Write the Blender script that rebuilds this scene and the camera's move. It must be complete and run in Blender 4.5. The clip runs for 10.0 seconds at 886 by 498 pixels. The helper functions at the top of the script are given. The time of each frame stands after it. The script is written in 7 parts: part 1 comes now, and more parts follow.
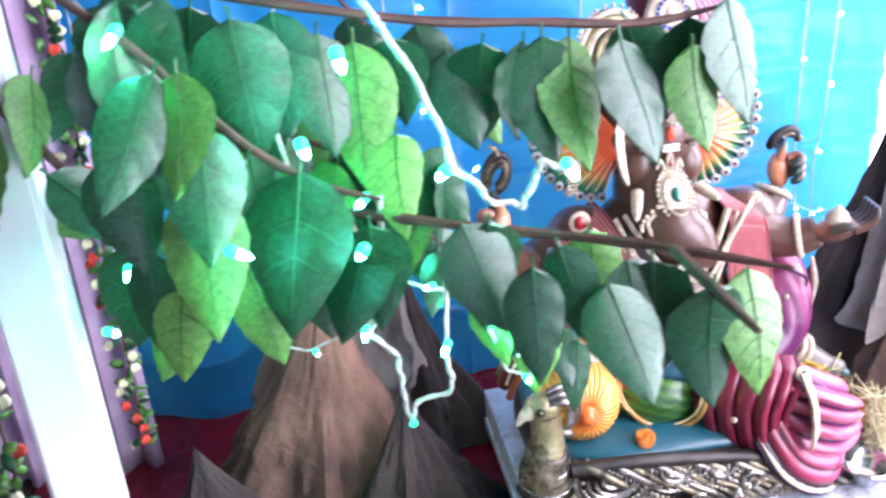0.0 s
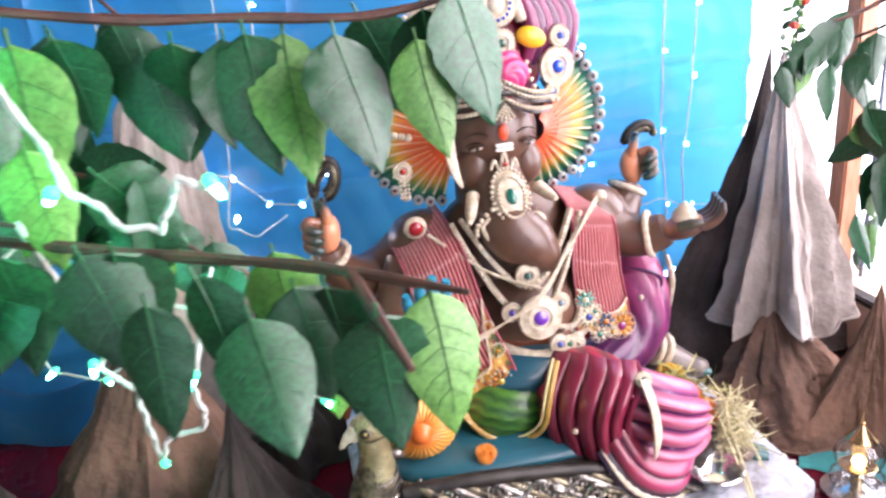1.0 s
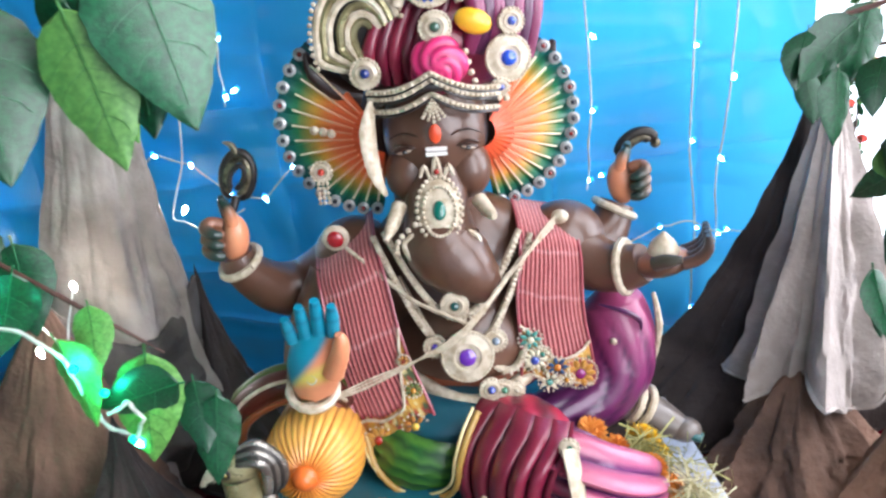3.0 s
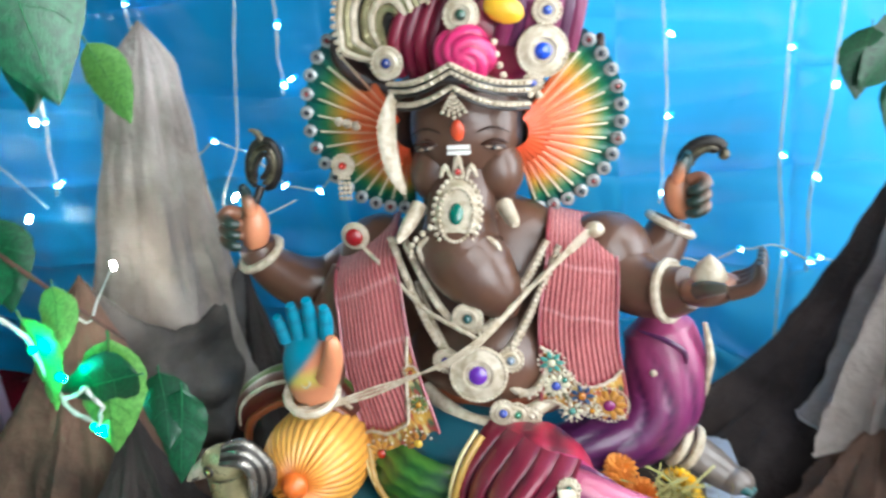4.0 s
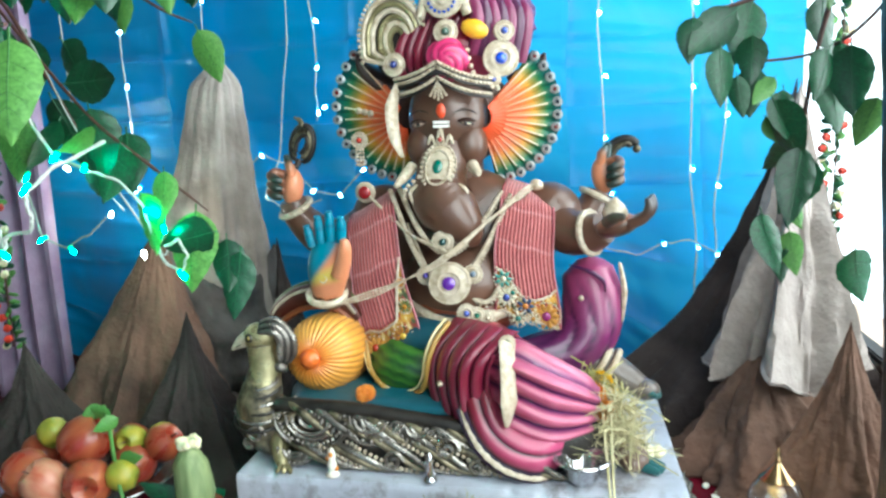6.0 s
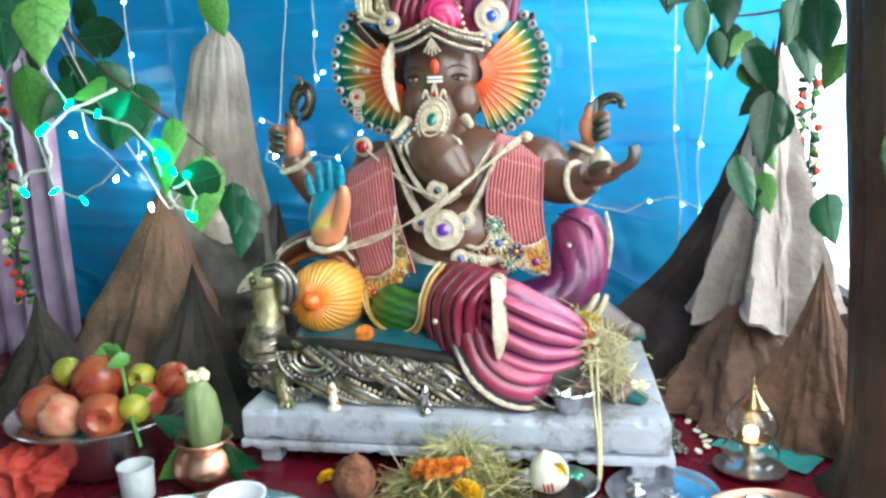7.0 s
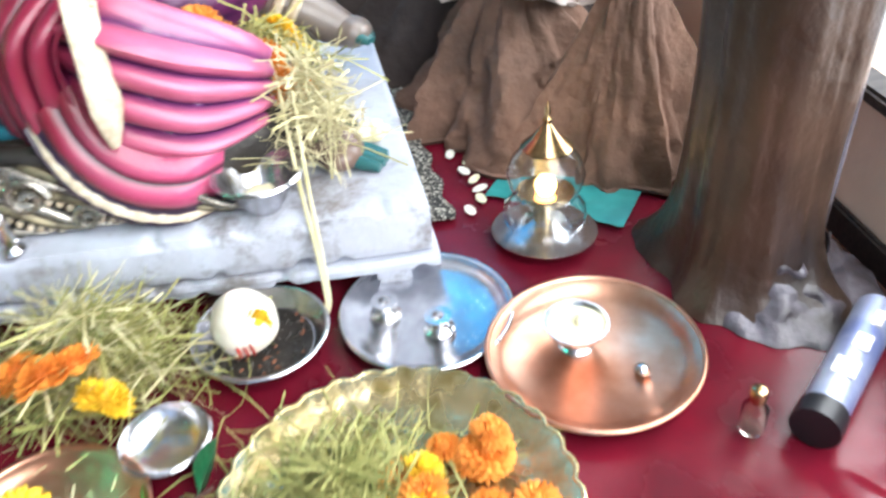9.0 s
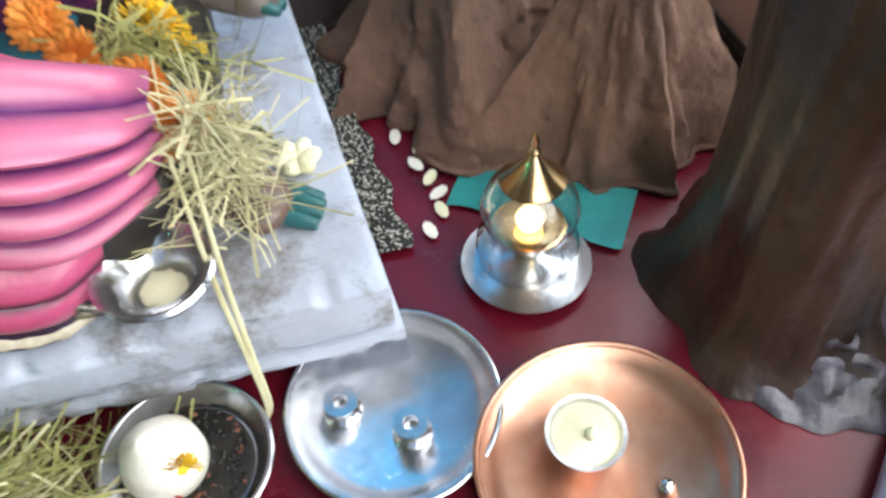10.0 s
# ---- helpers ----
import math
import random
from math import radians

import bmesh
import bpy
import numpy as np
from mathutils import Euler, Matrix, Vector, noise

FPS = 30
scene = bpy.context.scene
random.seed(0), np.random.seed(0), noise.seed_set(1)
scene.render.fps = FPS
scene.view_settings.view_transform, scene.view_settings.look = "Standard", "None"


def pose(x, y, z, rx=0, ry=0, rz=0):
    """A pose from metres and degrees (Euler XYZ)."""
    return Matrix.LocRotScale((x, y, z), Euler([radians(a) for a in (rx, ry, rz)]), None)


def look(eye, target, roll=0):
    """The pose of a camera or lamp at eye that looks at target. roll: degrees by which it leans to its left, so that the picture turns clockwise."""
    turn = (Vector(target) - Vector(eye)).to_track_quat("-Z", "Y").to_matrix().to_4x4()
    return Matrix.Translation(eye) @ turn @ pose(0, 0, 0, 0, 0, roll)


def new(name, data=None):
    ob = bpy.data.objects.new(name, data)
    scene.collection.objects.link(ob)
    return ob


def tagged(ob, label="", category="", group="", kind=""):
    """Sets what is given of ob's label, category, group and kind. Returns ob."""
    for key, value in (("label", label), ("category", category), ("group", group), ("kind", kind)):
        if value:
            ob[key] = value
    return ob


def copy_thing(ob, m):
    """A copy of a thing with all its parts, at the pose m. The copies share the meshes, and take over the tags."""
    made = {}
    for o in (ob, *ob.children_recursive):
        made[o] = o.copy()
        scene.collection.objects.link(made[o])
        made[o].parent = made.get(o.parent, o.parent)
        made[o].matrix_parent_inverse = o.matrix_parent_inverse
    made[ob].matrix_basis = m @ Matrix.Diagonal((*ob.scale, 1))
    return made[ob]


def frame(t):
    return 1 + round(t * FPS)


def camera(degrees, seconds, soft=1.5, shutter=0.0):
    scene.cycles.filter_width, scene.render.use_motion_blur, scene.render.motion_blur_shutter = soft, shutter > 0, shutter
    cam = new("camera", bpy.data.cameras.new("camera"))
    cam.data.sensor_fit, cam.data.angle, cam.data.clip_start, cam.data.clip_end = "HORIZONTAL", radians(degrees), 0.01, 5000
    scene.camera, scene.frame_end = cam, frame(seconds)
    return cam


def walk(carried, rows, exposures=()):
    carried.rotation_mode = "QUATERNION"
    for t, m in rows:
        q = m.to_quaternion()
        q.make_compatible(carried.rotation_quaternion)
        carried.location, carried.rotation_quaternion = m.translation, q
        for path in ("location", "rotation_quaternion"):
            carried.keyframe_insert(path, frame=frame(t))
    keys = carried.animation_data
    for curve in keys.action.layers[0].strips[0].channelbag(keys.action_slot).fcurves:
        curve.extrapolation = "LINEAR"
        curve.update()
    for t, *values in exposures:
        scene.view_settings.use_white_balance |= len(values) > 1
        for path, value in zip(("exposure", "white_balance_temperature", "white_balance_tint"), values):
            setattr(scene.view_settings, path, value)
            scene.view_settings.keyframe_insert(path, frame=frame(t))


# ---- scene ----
cam = camera(56.1, 10.0, soft=2.6, shutter=0.4)
PATH = [
    (0, (-0.529, -0.962, 1.0), (-0.303, 0.877, 0.245), -4.4),
    (0.5, (-0.432, -0.971, 0.995), (-0.154, 0.867, 0.257), -5.5),
    (1, (-0.316, -0.921, 0.973), (0.005, 0.897, 0.204), -5.2),
    (1.5, (-0.235, -0.876, 0.964), (0.072, 0.952, 0.212), -5.2),
    (2, (-0.132, -0.838, 0.955), (0.023, 1.014, 0.216), -4.0),
    (2.5, (-0.033, -0.822, 0.947), (-0.039, 1.037, 0.208), -4.0),
    (2.7, (-0.008, -0.799, 0.931), (-0.028, 1.05, 0.169), -4.5),
    (3.8, (0.127, -0.688, 0.895), (-0.047, 1.15, 0.126), -4.0),
    (4, (0.174, -0.674, 0.876), (-0.208, 1.146, 0.138), -4.6),
    (4.5, (0.211, -0.654, 0.735), (-0.308, 1.207, 0.218), -2.8),
    (5, (0.238, -0.79, 0.645), (-0.221, 1.129, 0.316), -2.3),
    (5.5, (0.272, -1.003, 0.681), (-0.201, 0.904, 0.308), -3.0),
    (5.7, (0.285, -1.06, 0.687), (-0.144, 0.856, 0.307), -2.2),
    (7, (0.314, -1.206, 0.611), (-0.088, 0.714, 0.222), -2.6),
    (7.5, (0.317, -1.216, 0.583), (-0.094, 0.676, 0.079), -3.6),
    (8, (0.31, -1.17, 0.572), (0.053, 0.735, 0.02), -3.7),
    (8.5, (0.385, -0.949, 0.537), (0.335, 0.827, -0.381), -6.7),
    (9, (0.363, -0.625, 0.539), (0.473, 0.943, -0.697), -5.1),
    (9.5, (0.338, -0.478, 0.628), (0.632, 0.934, -0.757), -4.2),
    (10, (0.379, -0.329, 0.583), (0.589, 0.841, -1.025), -4.5),
]
walk(cam, [(t, look(eye, target, roll)) for t, eye, target, roll in PATH],
     [(0, 0.75, 5750, 30), (0.5, 0.65, 6250, 28), (1, 0.4, 6400, 29), (2, 0.22, 6000, 22), (2.7, 0.05, 5950, 16), (4, -0.08, 5900, 5), (5.7, -0.10, 5850, -3), (7, 0.0, 5950, 1), (8, 0.05, 6000, 5), (8.5, 0.3, 6000, 6), (9, 0.45, 6100, 8), (9.5, 0.15, 6000, 6), (10, -0.18, 6100, 6)])

# ---- light ----
world = bpy.data.worlds.new("sky")
scene.world = world
world.use_nodes = True
wn = world.node_tree.nodes
sky = wn.new("ShaderNodeTexSky")
sky.sky_type, sky.sun_disc = "NISHITA", False
sky.sun_elevation, sky.sun_rotation = radians(63), radians(20)
world.node_tree.links.new(sky.outputs[0], wn["Background"].inputs[0])
wn["Background"].inputs[1].default_value = 0.15


def window_light(name, m, w, h, watts, colour=(1, 1, 1)):
    data = bpy.data.lights.new(name, "AREA")
    data.shape, data.size, data.size_y, data.energy, data.color = "RECTANGLE", w, h, watts, colour
    ob = new(name, data)
    ob.matrix_world = m
    return ob


window_light("window_daylight", look((0.93, -0.35, 1.0), (0.0, -0.1, 0.45)), 2.2, 1.5, 68, (1.0, 0.98, 0.95))
# weak fill lamp added out of view behind the camera
window_light("doorway_daylight", look((-0.1, -2.5, 1.35), (0.0, 0.3, 0.4)), 2.0, 1.7, 4, (0.95, 0.98, 1.0))

sun = new("sun", bpy.data.lights.new("sun", "SUN"))
sun.data.energy, sun.data.angle, sun.data.color = 1.4, radians(12), (1.0, 0.96, 0.9)
sun.matrix_world = look((0.6, 1.6, 3.4), (0, 0, 0))

# ---- materials ----


def lin(h):
    """Linear colour from a hex string."""
    v = [int(h[i:i + 2], 16) / 255 for i in (0, 2, 4)]
    return tuple(c / 12.92 if c <= 0.04045 else ((c + 0.055) / 1.055) ** 2.4 for c in v)


def material(name, colour, second=None, rough=0.6, metal=0.0, scale=20.0, bump=0.0, bump_scale=120.0, stretch=(1, 1, 1), attribute="", vary=0.0, coat=0.0, sheen=0.0):
    m = bpy.data.materials.new(name)
    m.use_nodes = True
    n, l = m.node_tree.nodes, m.node_tree.links
    b = n["Principled BSDF"]
    b.inputs["Roughness"].default_value, b.inputs["Metallic"].default_value = rough, metal
    b.inputs["Coat Weight"].default_value = coat
    b.inputs["Sheen Weight"].default_value = sheen
    tc = n.new("ShaderNodeTexCoord")
    mp = n.new("ShaderNodeMapping")
    mp.inputs["Scale"].default_value = stretch
    l.new(tc.outputs["Object"], mp.inputs[0])
    tex = n.new("ShaderNodeTexNoise")
    tex.inputs["Scale"].default_value, tex.inputs["Detail"].default_value = scale, 5
    l.new(mp.outputs[0], tex.inputs["Vector"])
    second = second or tuple(c * 0.72 for c in colour)
    mix = n.new("ShaderNodeMix")
    mix.data_type = "RGBA"
    ramp = n.new("ShaderNodeMapRange")
    ramp.inputs[1].default_value, ramp.inputs[2].default_value = 0.35, 0.68
    l.new(tex.outputs[0], ramp.inputs[0])
    l.new(ramp.outputs[0], mix.inputs[0])
    mix.inputs[6].default_value, mix.inputs[7].default_value = (*colour, 1), (*second, 1)
    out = mix.outputs[2]
    if attribute:
        at = n.new("ShaderNodeAttribute")
        at.attribute_name = attribute
        mul = n.new("ShaderNodeMix")
        mul.data_type, mul.blend_type = "RGBA", "MULTIPLY"
        mul.inputs[0].default_value = 1
        l.new(at.outputs["Color"], mul.inputs[6])
        l.new(out, mul.inputs[7])
        out = mul.outputs[2]
    if vary:
        info = n.new("ShaderNodeObjectInfo")
        hsv = n.new("ShaderNodeHueSaturation")
        span = n.new("ShaderNodeMapRange")
        span.inputs[3].default_value, span.inputs[4].default_value = 1 - vary, 1 + vary
        l.new(info.outputs["Random"], span.inputs[0])
        l.new(span.outputs[0], hsv.inputs["Value"])
        l.new(out, hsv.inputs["Color"])
        out = hsv.outputs[0]
    l.new(out, b.inputs["Base Color"])
    rr = n.new("ShaderNodeMapRange")
    rr.inputs[3].default_value, rr.inputs[4].default_value = max(rough - 0.08, 0.02), min(rough + 0.1, 1)
    l.new(tex.outputs[0], rr.inputs[0])
    l.new(rr.outputs[0], b.inputs["Roughness"])
    if bump:
        fine = n.new("ShaderNodeTexNoise")
        fine.inputs["Scale"].default_value, fine.inputs["Detail"].default_value = bump_scale, 6
        l.new(mp.outputs[0], fine.inputs["Vector"])
        bp = n.new("ShaderNodeBump")
        bp.inputs["Strength"].default_value, bp.inputs["Distance"].default_value = bump, 0.004
        l.new(fine.outputs[0], bp.inputs["Height"])
        l.new(bp.outputs[0], b.inputs["Normal"])
    return m


def glowing(name, colour, power):
    m = bpy.data.materials.new(name)
    m.use_nodes = True
    b = m.node_tree.nodes["Principled BSDF"]
    b.inputs["Base Color"].default_value = (*colour, 1)
    b.inputs["Emission Color"].default_value = (*colour, 1)
    b.inputs["Emission Strength"].default_value = power
    return m


def clear(name, colour, rough=0.02):
    m = bpy.data.materials.new(name)
    m.use_nodes = True
    b = m.node_tree.nodes["Principled BSDF"]
    b.inputs["Base Color"].default_value = (*colour, 1)
    b.inputs["Transmission Weight"].default_value, b.inputs["Roughness"].default_value, b.inputs["IOR"].default_value = 1, rough, 1.45
    return m


WHITE = (1, 1, 1)
M = dict(
    paint=material("statue_paint", WHITE, (0.86, 0.86, 0.86), 0.32, scale=30, attribute="Col", bump=0.12, bump_scale=160, coat=0.25),
    shawl=material("shawl_weave", WHITE, (0.8, 0.8, 0.8), 0.7, scale=140, attribute="Col", bump=0.5, bump_scale=500, sheen=0.3),
    pearl=material("cream_beadwork", lin("cec2ad"), lin("a8977d"), 0.36, scale=90, bump=0.12, bump_scale=300),
    carved=material("carved_silver_paint", lin("aaa59c"), lin("55504a"), 0.26, 0.75, scale=26, bump=0.25, bump_scale=120),
    bird_gold=material("pale_olive_gold_paint", lin("a39b74"), lin("6f6848"), 0.28, 0.45, scale=40, bump=0.2, bump_scale=140),
    stud=material("silver_grey_stud", lin("b9bcba"), lin("85898a"), 0.3, 0.3, scale=80),
    gem=material("cut_gem", WHITE, (0.8, 0.8, 0.8), 0.08, scale=60, attribute="Col", coat=1.0),
    blue=material("blue_satin", lin("159ad8"), lin("0b78c0"), 0.33, scale=7, bump=0.6, bump_scale=16, stretch=(1, 1, 0.35), sheen=0.4),
    satin=material("maroon_satin", lin("661022"), lin("480a18"), 0.25, scale=9, bump=0.25, bump_scale=22),
    stone=material("white_painted_wood", lin("bcc1ce"), lin("a4a6b0"), 0.42, scale=14, bump=0.35, bump_scale=75),
    burlap=material("grey_brown_burlap", lin("443a37"), lin("251f1e"), 0.92, scale=8, bump=1.0, bump_scale=70),
    burlap_grey=material("smoke_grey_burlap", lin("6a625c"), lin("38332f"), 0.92, scale=8, bump=1.0, bump_scale=70),
    burlap_light=material("pale_grey_burlap", lin("b5aaa4"), lin("7c726c"), 0.9, scale=7, bump=1.0, bump_scale=70),
    burlap_brown=material("brown_burlap", lin("7a5c4c"), lin("46352c"), 0.92, scale=8, bump=1.0, bump_scale=70),
    carved_dark=material("blackened_carving", lin("35302b"), lin("1c1916"), 0.4, 0.3, scale=40, bump=0.3, bump_scale=150),
    vein_soft=material("pale_leaf_vein", lin("24643c"), lin("1d5633"), 0.35),
    bird=material("dull_gold_and_black_carving", lin("90866c"), lin("1e1a14"), 0.3, 0.55, scale=60, bump=0.4, bump_scale=120),
    bark=material("dark_brown_paper_bark", lin("46342a"), lin("1a120e"), 0.34, scale=10, bump=1.0, bump_scale=45, stretch=(1, 1, 0.7)),
    bark_grey=material("grey_torn_paper_and_edge_light", lin("625e68"), lin("241d1d"), 0.32, scale=25, bump=0.8, bump_scale=70),
    twig=material("brown_twig", lin("57352a"), lin("3a211a"), 0.6, scale=40, bump=0.4),
    leaf_dark=material("dark_green_leaf", lin("1a5533"), lin("0e3822"), 0.3, scale=25, bump=0.15, bump_scale=90, vary=0.3),
    leaf_light=material("light_green_leaf", lin("5e9142"), lin("437430"), 0.42, scale=25, bump=0.15, bump_scale=90, vary=0.25),
    vein=material("leaf_vein", lin("35682c"), lin("2a5624"), 0.5),
    wire=material("white_cable", lin("c3c6be"), lin("a7aca4"), 0.5, scale=60),
    steel=material("polished_steel", (0.72, 0.72, 0.74), (0.5, 0.5, 0.53), 0.22, 1.0, scale=45, bump=0.05, bump_scale=60),
    copper=material("polished_copper", lin("dcae96"), lin("bd8468"), 0.3, 1.0, scale=22),
    brass=material("old_brass", lin("cdb890"), lin("b08a58"), 0.2, 1.0, scale=22),
    gold=material("gold_foil_plate", lin("d0c198"), lin("988554"), 0.26, 0.85, scale=40, bump=0.2),
    plastic=material("white_plastic", lin("e6e9f0"), lin("d2d5dd"), 0.35, scale=20),
    frosted=material("frosted_plastic", lin("d3d8da"), lin("bfc6ca"), 0.3, scale=30),
    haze_ground=material("sunlit_pale_paving", (0.85, 0.85, 0.85), (0.75, 0.75, 0.75), 0.9, scale=2),
    wall=material("pink_brown_wall", lin("e6cab4"), lin("d0b09a"), 0.85, scale=5, bump=0.3, bump_scale=90),
    plaster=material("pale_plaster", lin("7e766e"), lin("6a625b"), 0.9, scale=4, bump=0.3, bump_scale=80),
    dark=material("dark_wood", lin("2b211d"), lin("1b1412"), 0.6, scale=20, stretch=(1, 8, 8)),
    orange_wood=material("orange_brown_frame", lin("b5795a"), lin("96603f"), 0.5, scale=15, stretch=(6, 6, 1)),
    metal_bar=material("grey_window_bar", lin("6c7580"), lin("565d66"), 0.45, 0.6),
    curtain=material("mauve_curtain", lin("b79fba"), lin("8e7593"), 0.8, scale=10, bump=0.4, bump_scale=200),
    floor=material("grey_cement_floor", lin("8d8680"), lin("6f6963"), 0.8, scale=5, bump=0.3),
    apple=material("red_apple_skin", lin("82281e"), lin("9c5634"), 0.28, scale=22, stretch=(2, 2, 0.5), vary=0.15),
    apple_pale=material("pale_apple_skin", lin("c99a7c"), lin("a8513a"), 0.28, scale=18, stretch=(2, 2, 0.5)),
    lemon=material("yellow_green_fruit", lin("a89a30"), lin("76802c"), 0.4, scale=30, bump=0.2),
    corn=material("green_husk", lin("8b9a68"), lin("66784c"), 0.55, scale=30, stretch=(4, 4, 0.3), bump=0.3),
    husk=material("coconut_husk", lin("8a5a42"), lin("5a3626"), 0.9, scale=50, bump=0.9, bump_scale=160),
    marigold_o=material("orange_petals", lin("ea9c40"), lin("d47c28"), 0.7, scale=60, vary=0.12),
    marigold_y=material("yellow_petals", lin("f2cf2e"), lin("d9a91a"), 0.7, scale=60, vary=0.1),
    grass=material("dried_grass", lin("a9a468"), lin("777a3e"), 0.8, scale=18),
    grass_dry=material("straw_grass", lin("d2caa4"), lin("a8a070"), 0.8, scale=18),
    red_cloth=material("red_crumpled_cloth", lin("b2382c"), lin("922a22"), 0.7, scale=14, bump=0.3),
    sweet=material("white_sweet", lin("efe9dd"), lin("d9cfbd"), 0.5, scale=40, bump=0.3),
    white=material("white_gloss_paint", lin("e8e6e6"), lin("d6d3d4"), 0.4, scale=8),
    teal=material("teal_cloth", lin("2c8a86"), lin("1f6f70"), 0.7, scale=20),
    powder_y=material("turmeric_powder", lin("b58a2a"), lin("94691a"), 0.95, scale=60),
    powder_r=material("red_powder", lin("b3122f"), lin("8e0f26"), 0.95, scale=60),
    silver_blue=material("silver_blue_foil", lin("b7bfd6"), lin("6f7aa8"), 0.3, 0.5, scale=18),
    black=material("black_plastic", lin("1d1d22"), lin("111116"), 0.4),
    flower=material("red_flower", lin("d8452a"), lin("b83020"), 0.6, vary=0.2),
    petal_white=material("pale_petals", lin("ede6c8"), lin("d6cfa0"), 0.6),
)
M["satin"].node_tree.nodes["Principled BSDF"].inputs["Specular IOR Level"].default_value = 0.34
# the stand's paint: grey scuffs and brown stains of their own shape
sn = M["stone"].node_tree
wear = sn.nodes.new("ShaderNodeTexNoise")
wear.inputs["Scale"].default_value, wear.inputs["Detail"].default_value, wear.inputs["Roughness"].default_value = 16, 9, 0.72
co = sn.nodes.new("ShaderNodeTexCoord")
sn.links.new(co.outputs["Object"], wear.inputs["Vector"])
cut = sn.nodes.new("ShaderNodeMapRange")
cut.inputs[1].default_value, cut.inputs[2].default_value, cut.inputs[4].default_value = 0.50, 0.64, 0.85
sn.links.new(wear.outputs[0], cut.inputs[0])
dirt = sn.nodes.new("ShaderNodeMix")
dirt.data_type = "RGBA"
dirt.inputs[7].default_value = (*lin("6c645e"), 1)
base = sn.nodes["Principled BSDF"].inputs["Base Color"]
sn.links.new(base.links[0].from_socket, dirt.inputs[6])
sn.links.new(cut.outputs[0], dirt.inputs[0])
sn.links.new(dirt.outputs[2], base)
cl = M["blue"].node_tree
tr = cl.nodes.new("ShaderNodeBsdfTranslucent")
tr.inputs["Color"].default_value = (0.10, 0.60, 0.95, 1)
mx = cl.nodes.new("ShaderNodeMixShader")
mx.inputs[0].default_value = 0.52
out = cl.nodes["Material Output"]
cl.links.new(cl.nodes["Principled BSDF"].outputs[0], mx.inputs[1])
cl.links.new(tr.outputs[0], mx.inputs[2])
cl.links.new(mx.outputs[0], out.inputs[0])
sp = M["speckle"] = material("speckled_black_and_white", lin("15130f"), lin("b8b2a6"), 0.8, scale=330)
for node in sp.node_tree.nodes:
    if node.type == "MAP_RANGE" and node.inputs[1].default_value > 0.3:
        node.inputs[1].default_value, node.inputs[2].default_value = 0.54, 0.58
# glowing shells added round the lamp cores to imitate their coloured halo
M["glow_soft"] = glowing("green_led_halo", (0.02, 0.9, 0.42), 1.6)
M["glow_soft_blue"] = glowing("blue_led_halo", (0.03, 0.35, 1.0), 1.6)
M["glow_green"] = glowing("green_led", (0.05, 1.0, 0.6), 250)
M["glow_blue"] = glowing("blue_white_led", (0.25, 0.6, 1.0), 75)
M["glow_warm"] = glowing("warm_white_led", (1.0, 0.9, 0.75), 600)
M["flame"] = glowing("oil_flame", (1.0, 0.62, 0.2), 10)
M["haze"] = glowing("white_daylight_haze", (0.93, 0.97, 1.0), 2.2)
M["glass"] = clear("clear_glass", (0.95, 0.97, 0.98))
M["clear_plastic"] = clear("clear_bottle", (0.9, 0.88, 0.82), 0.08)

# ---- mesh tools ----


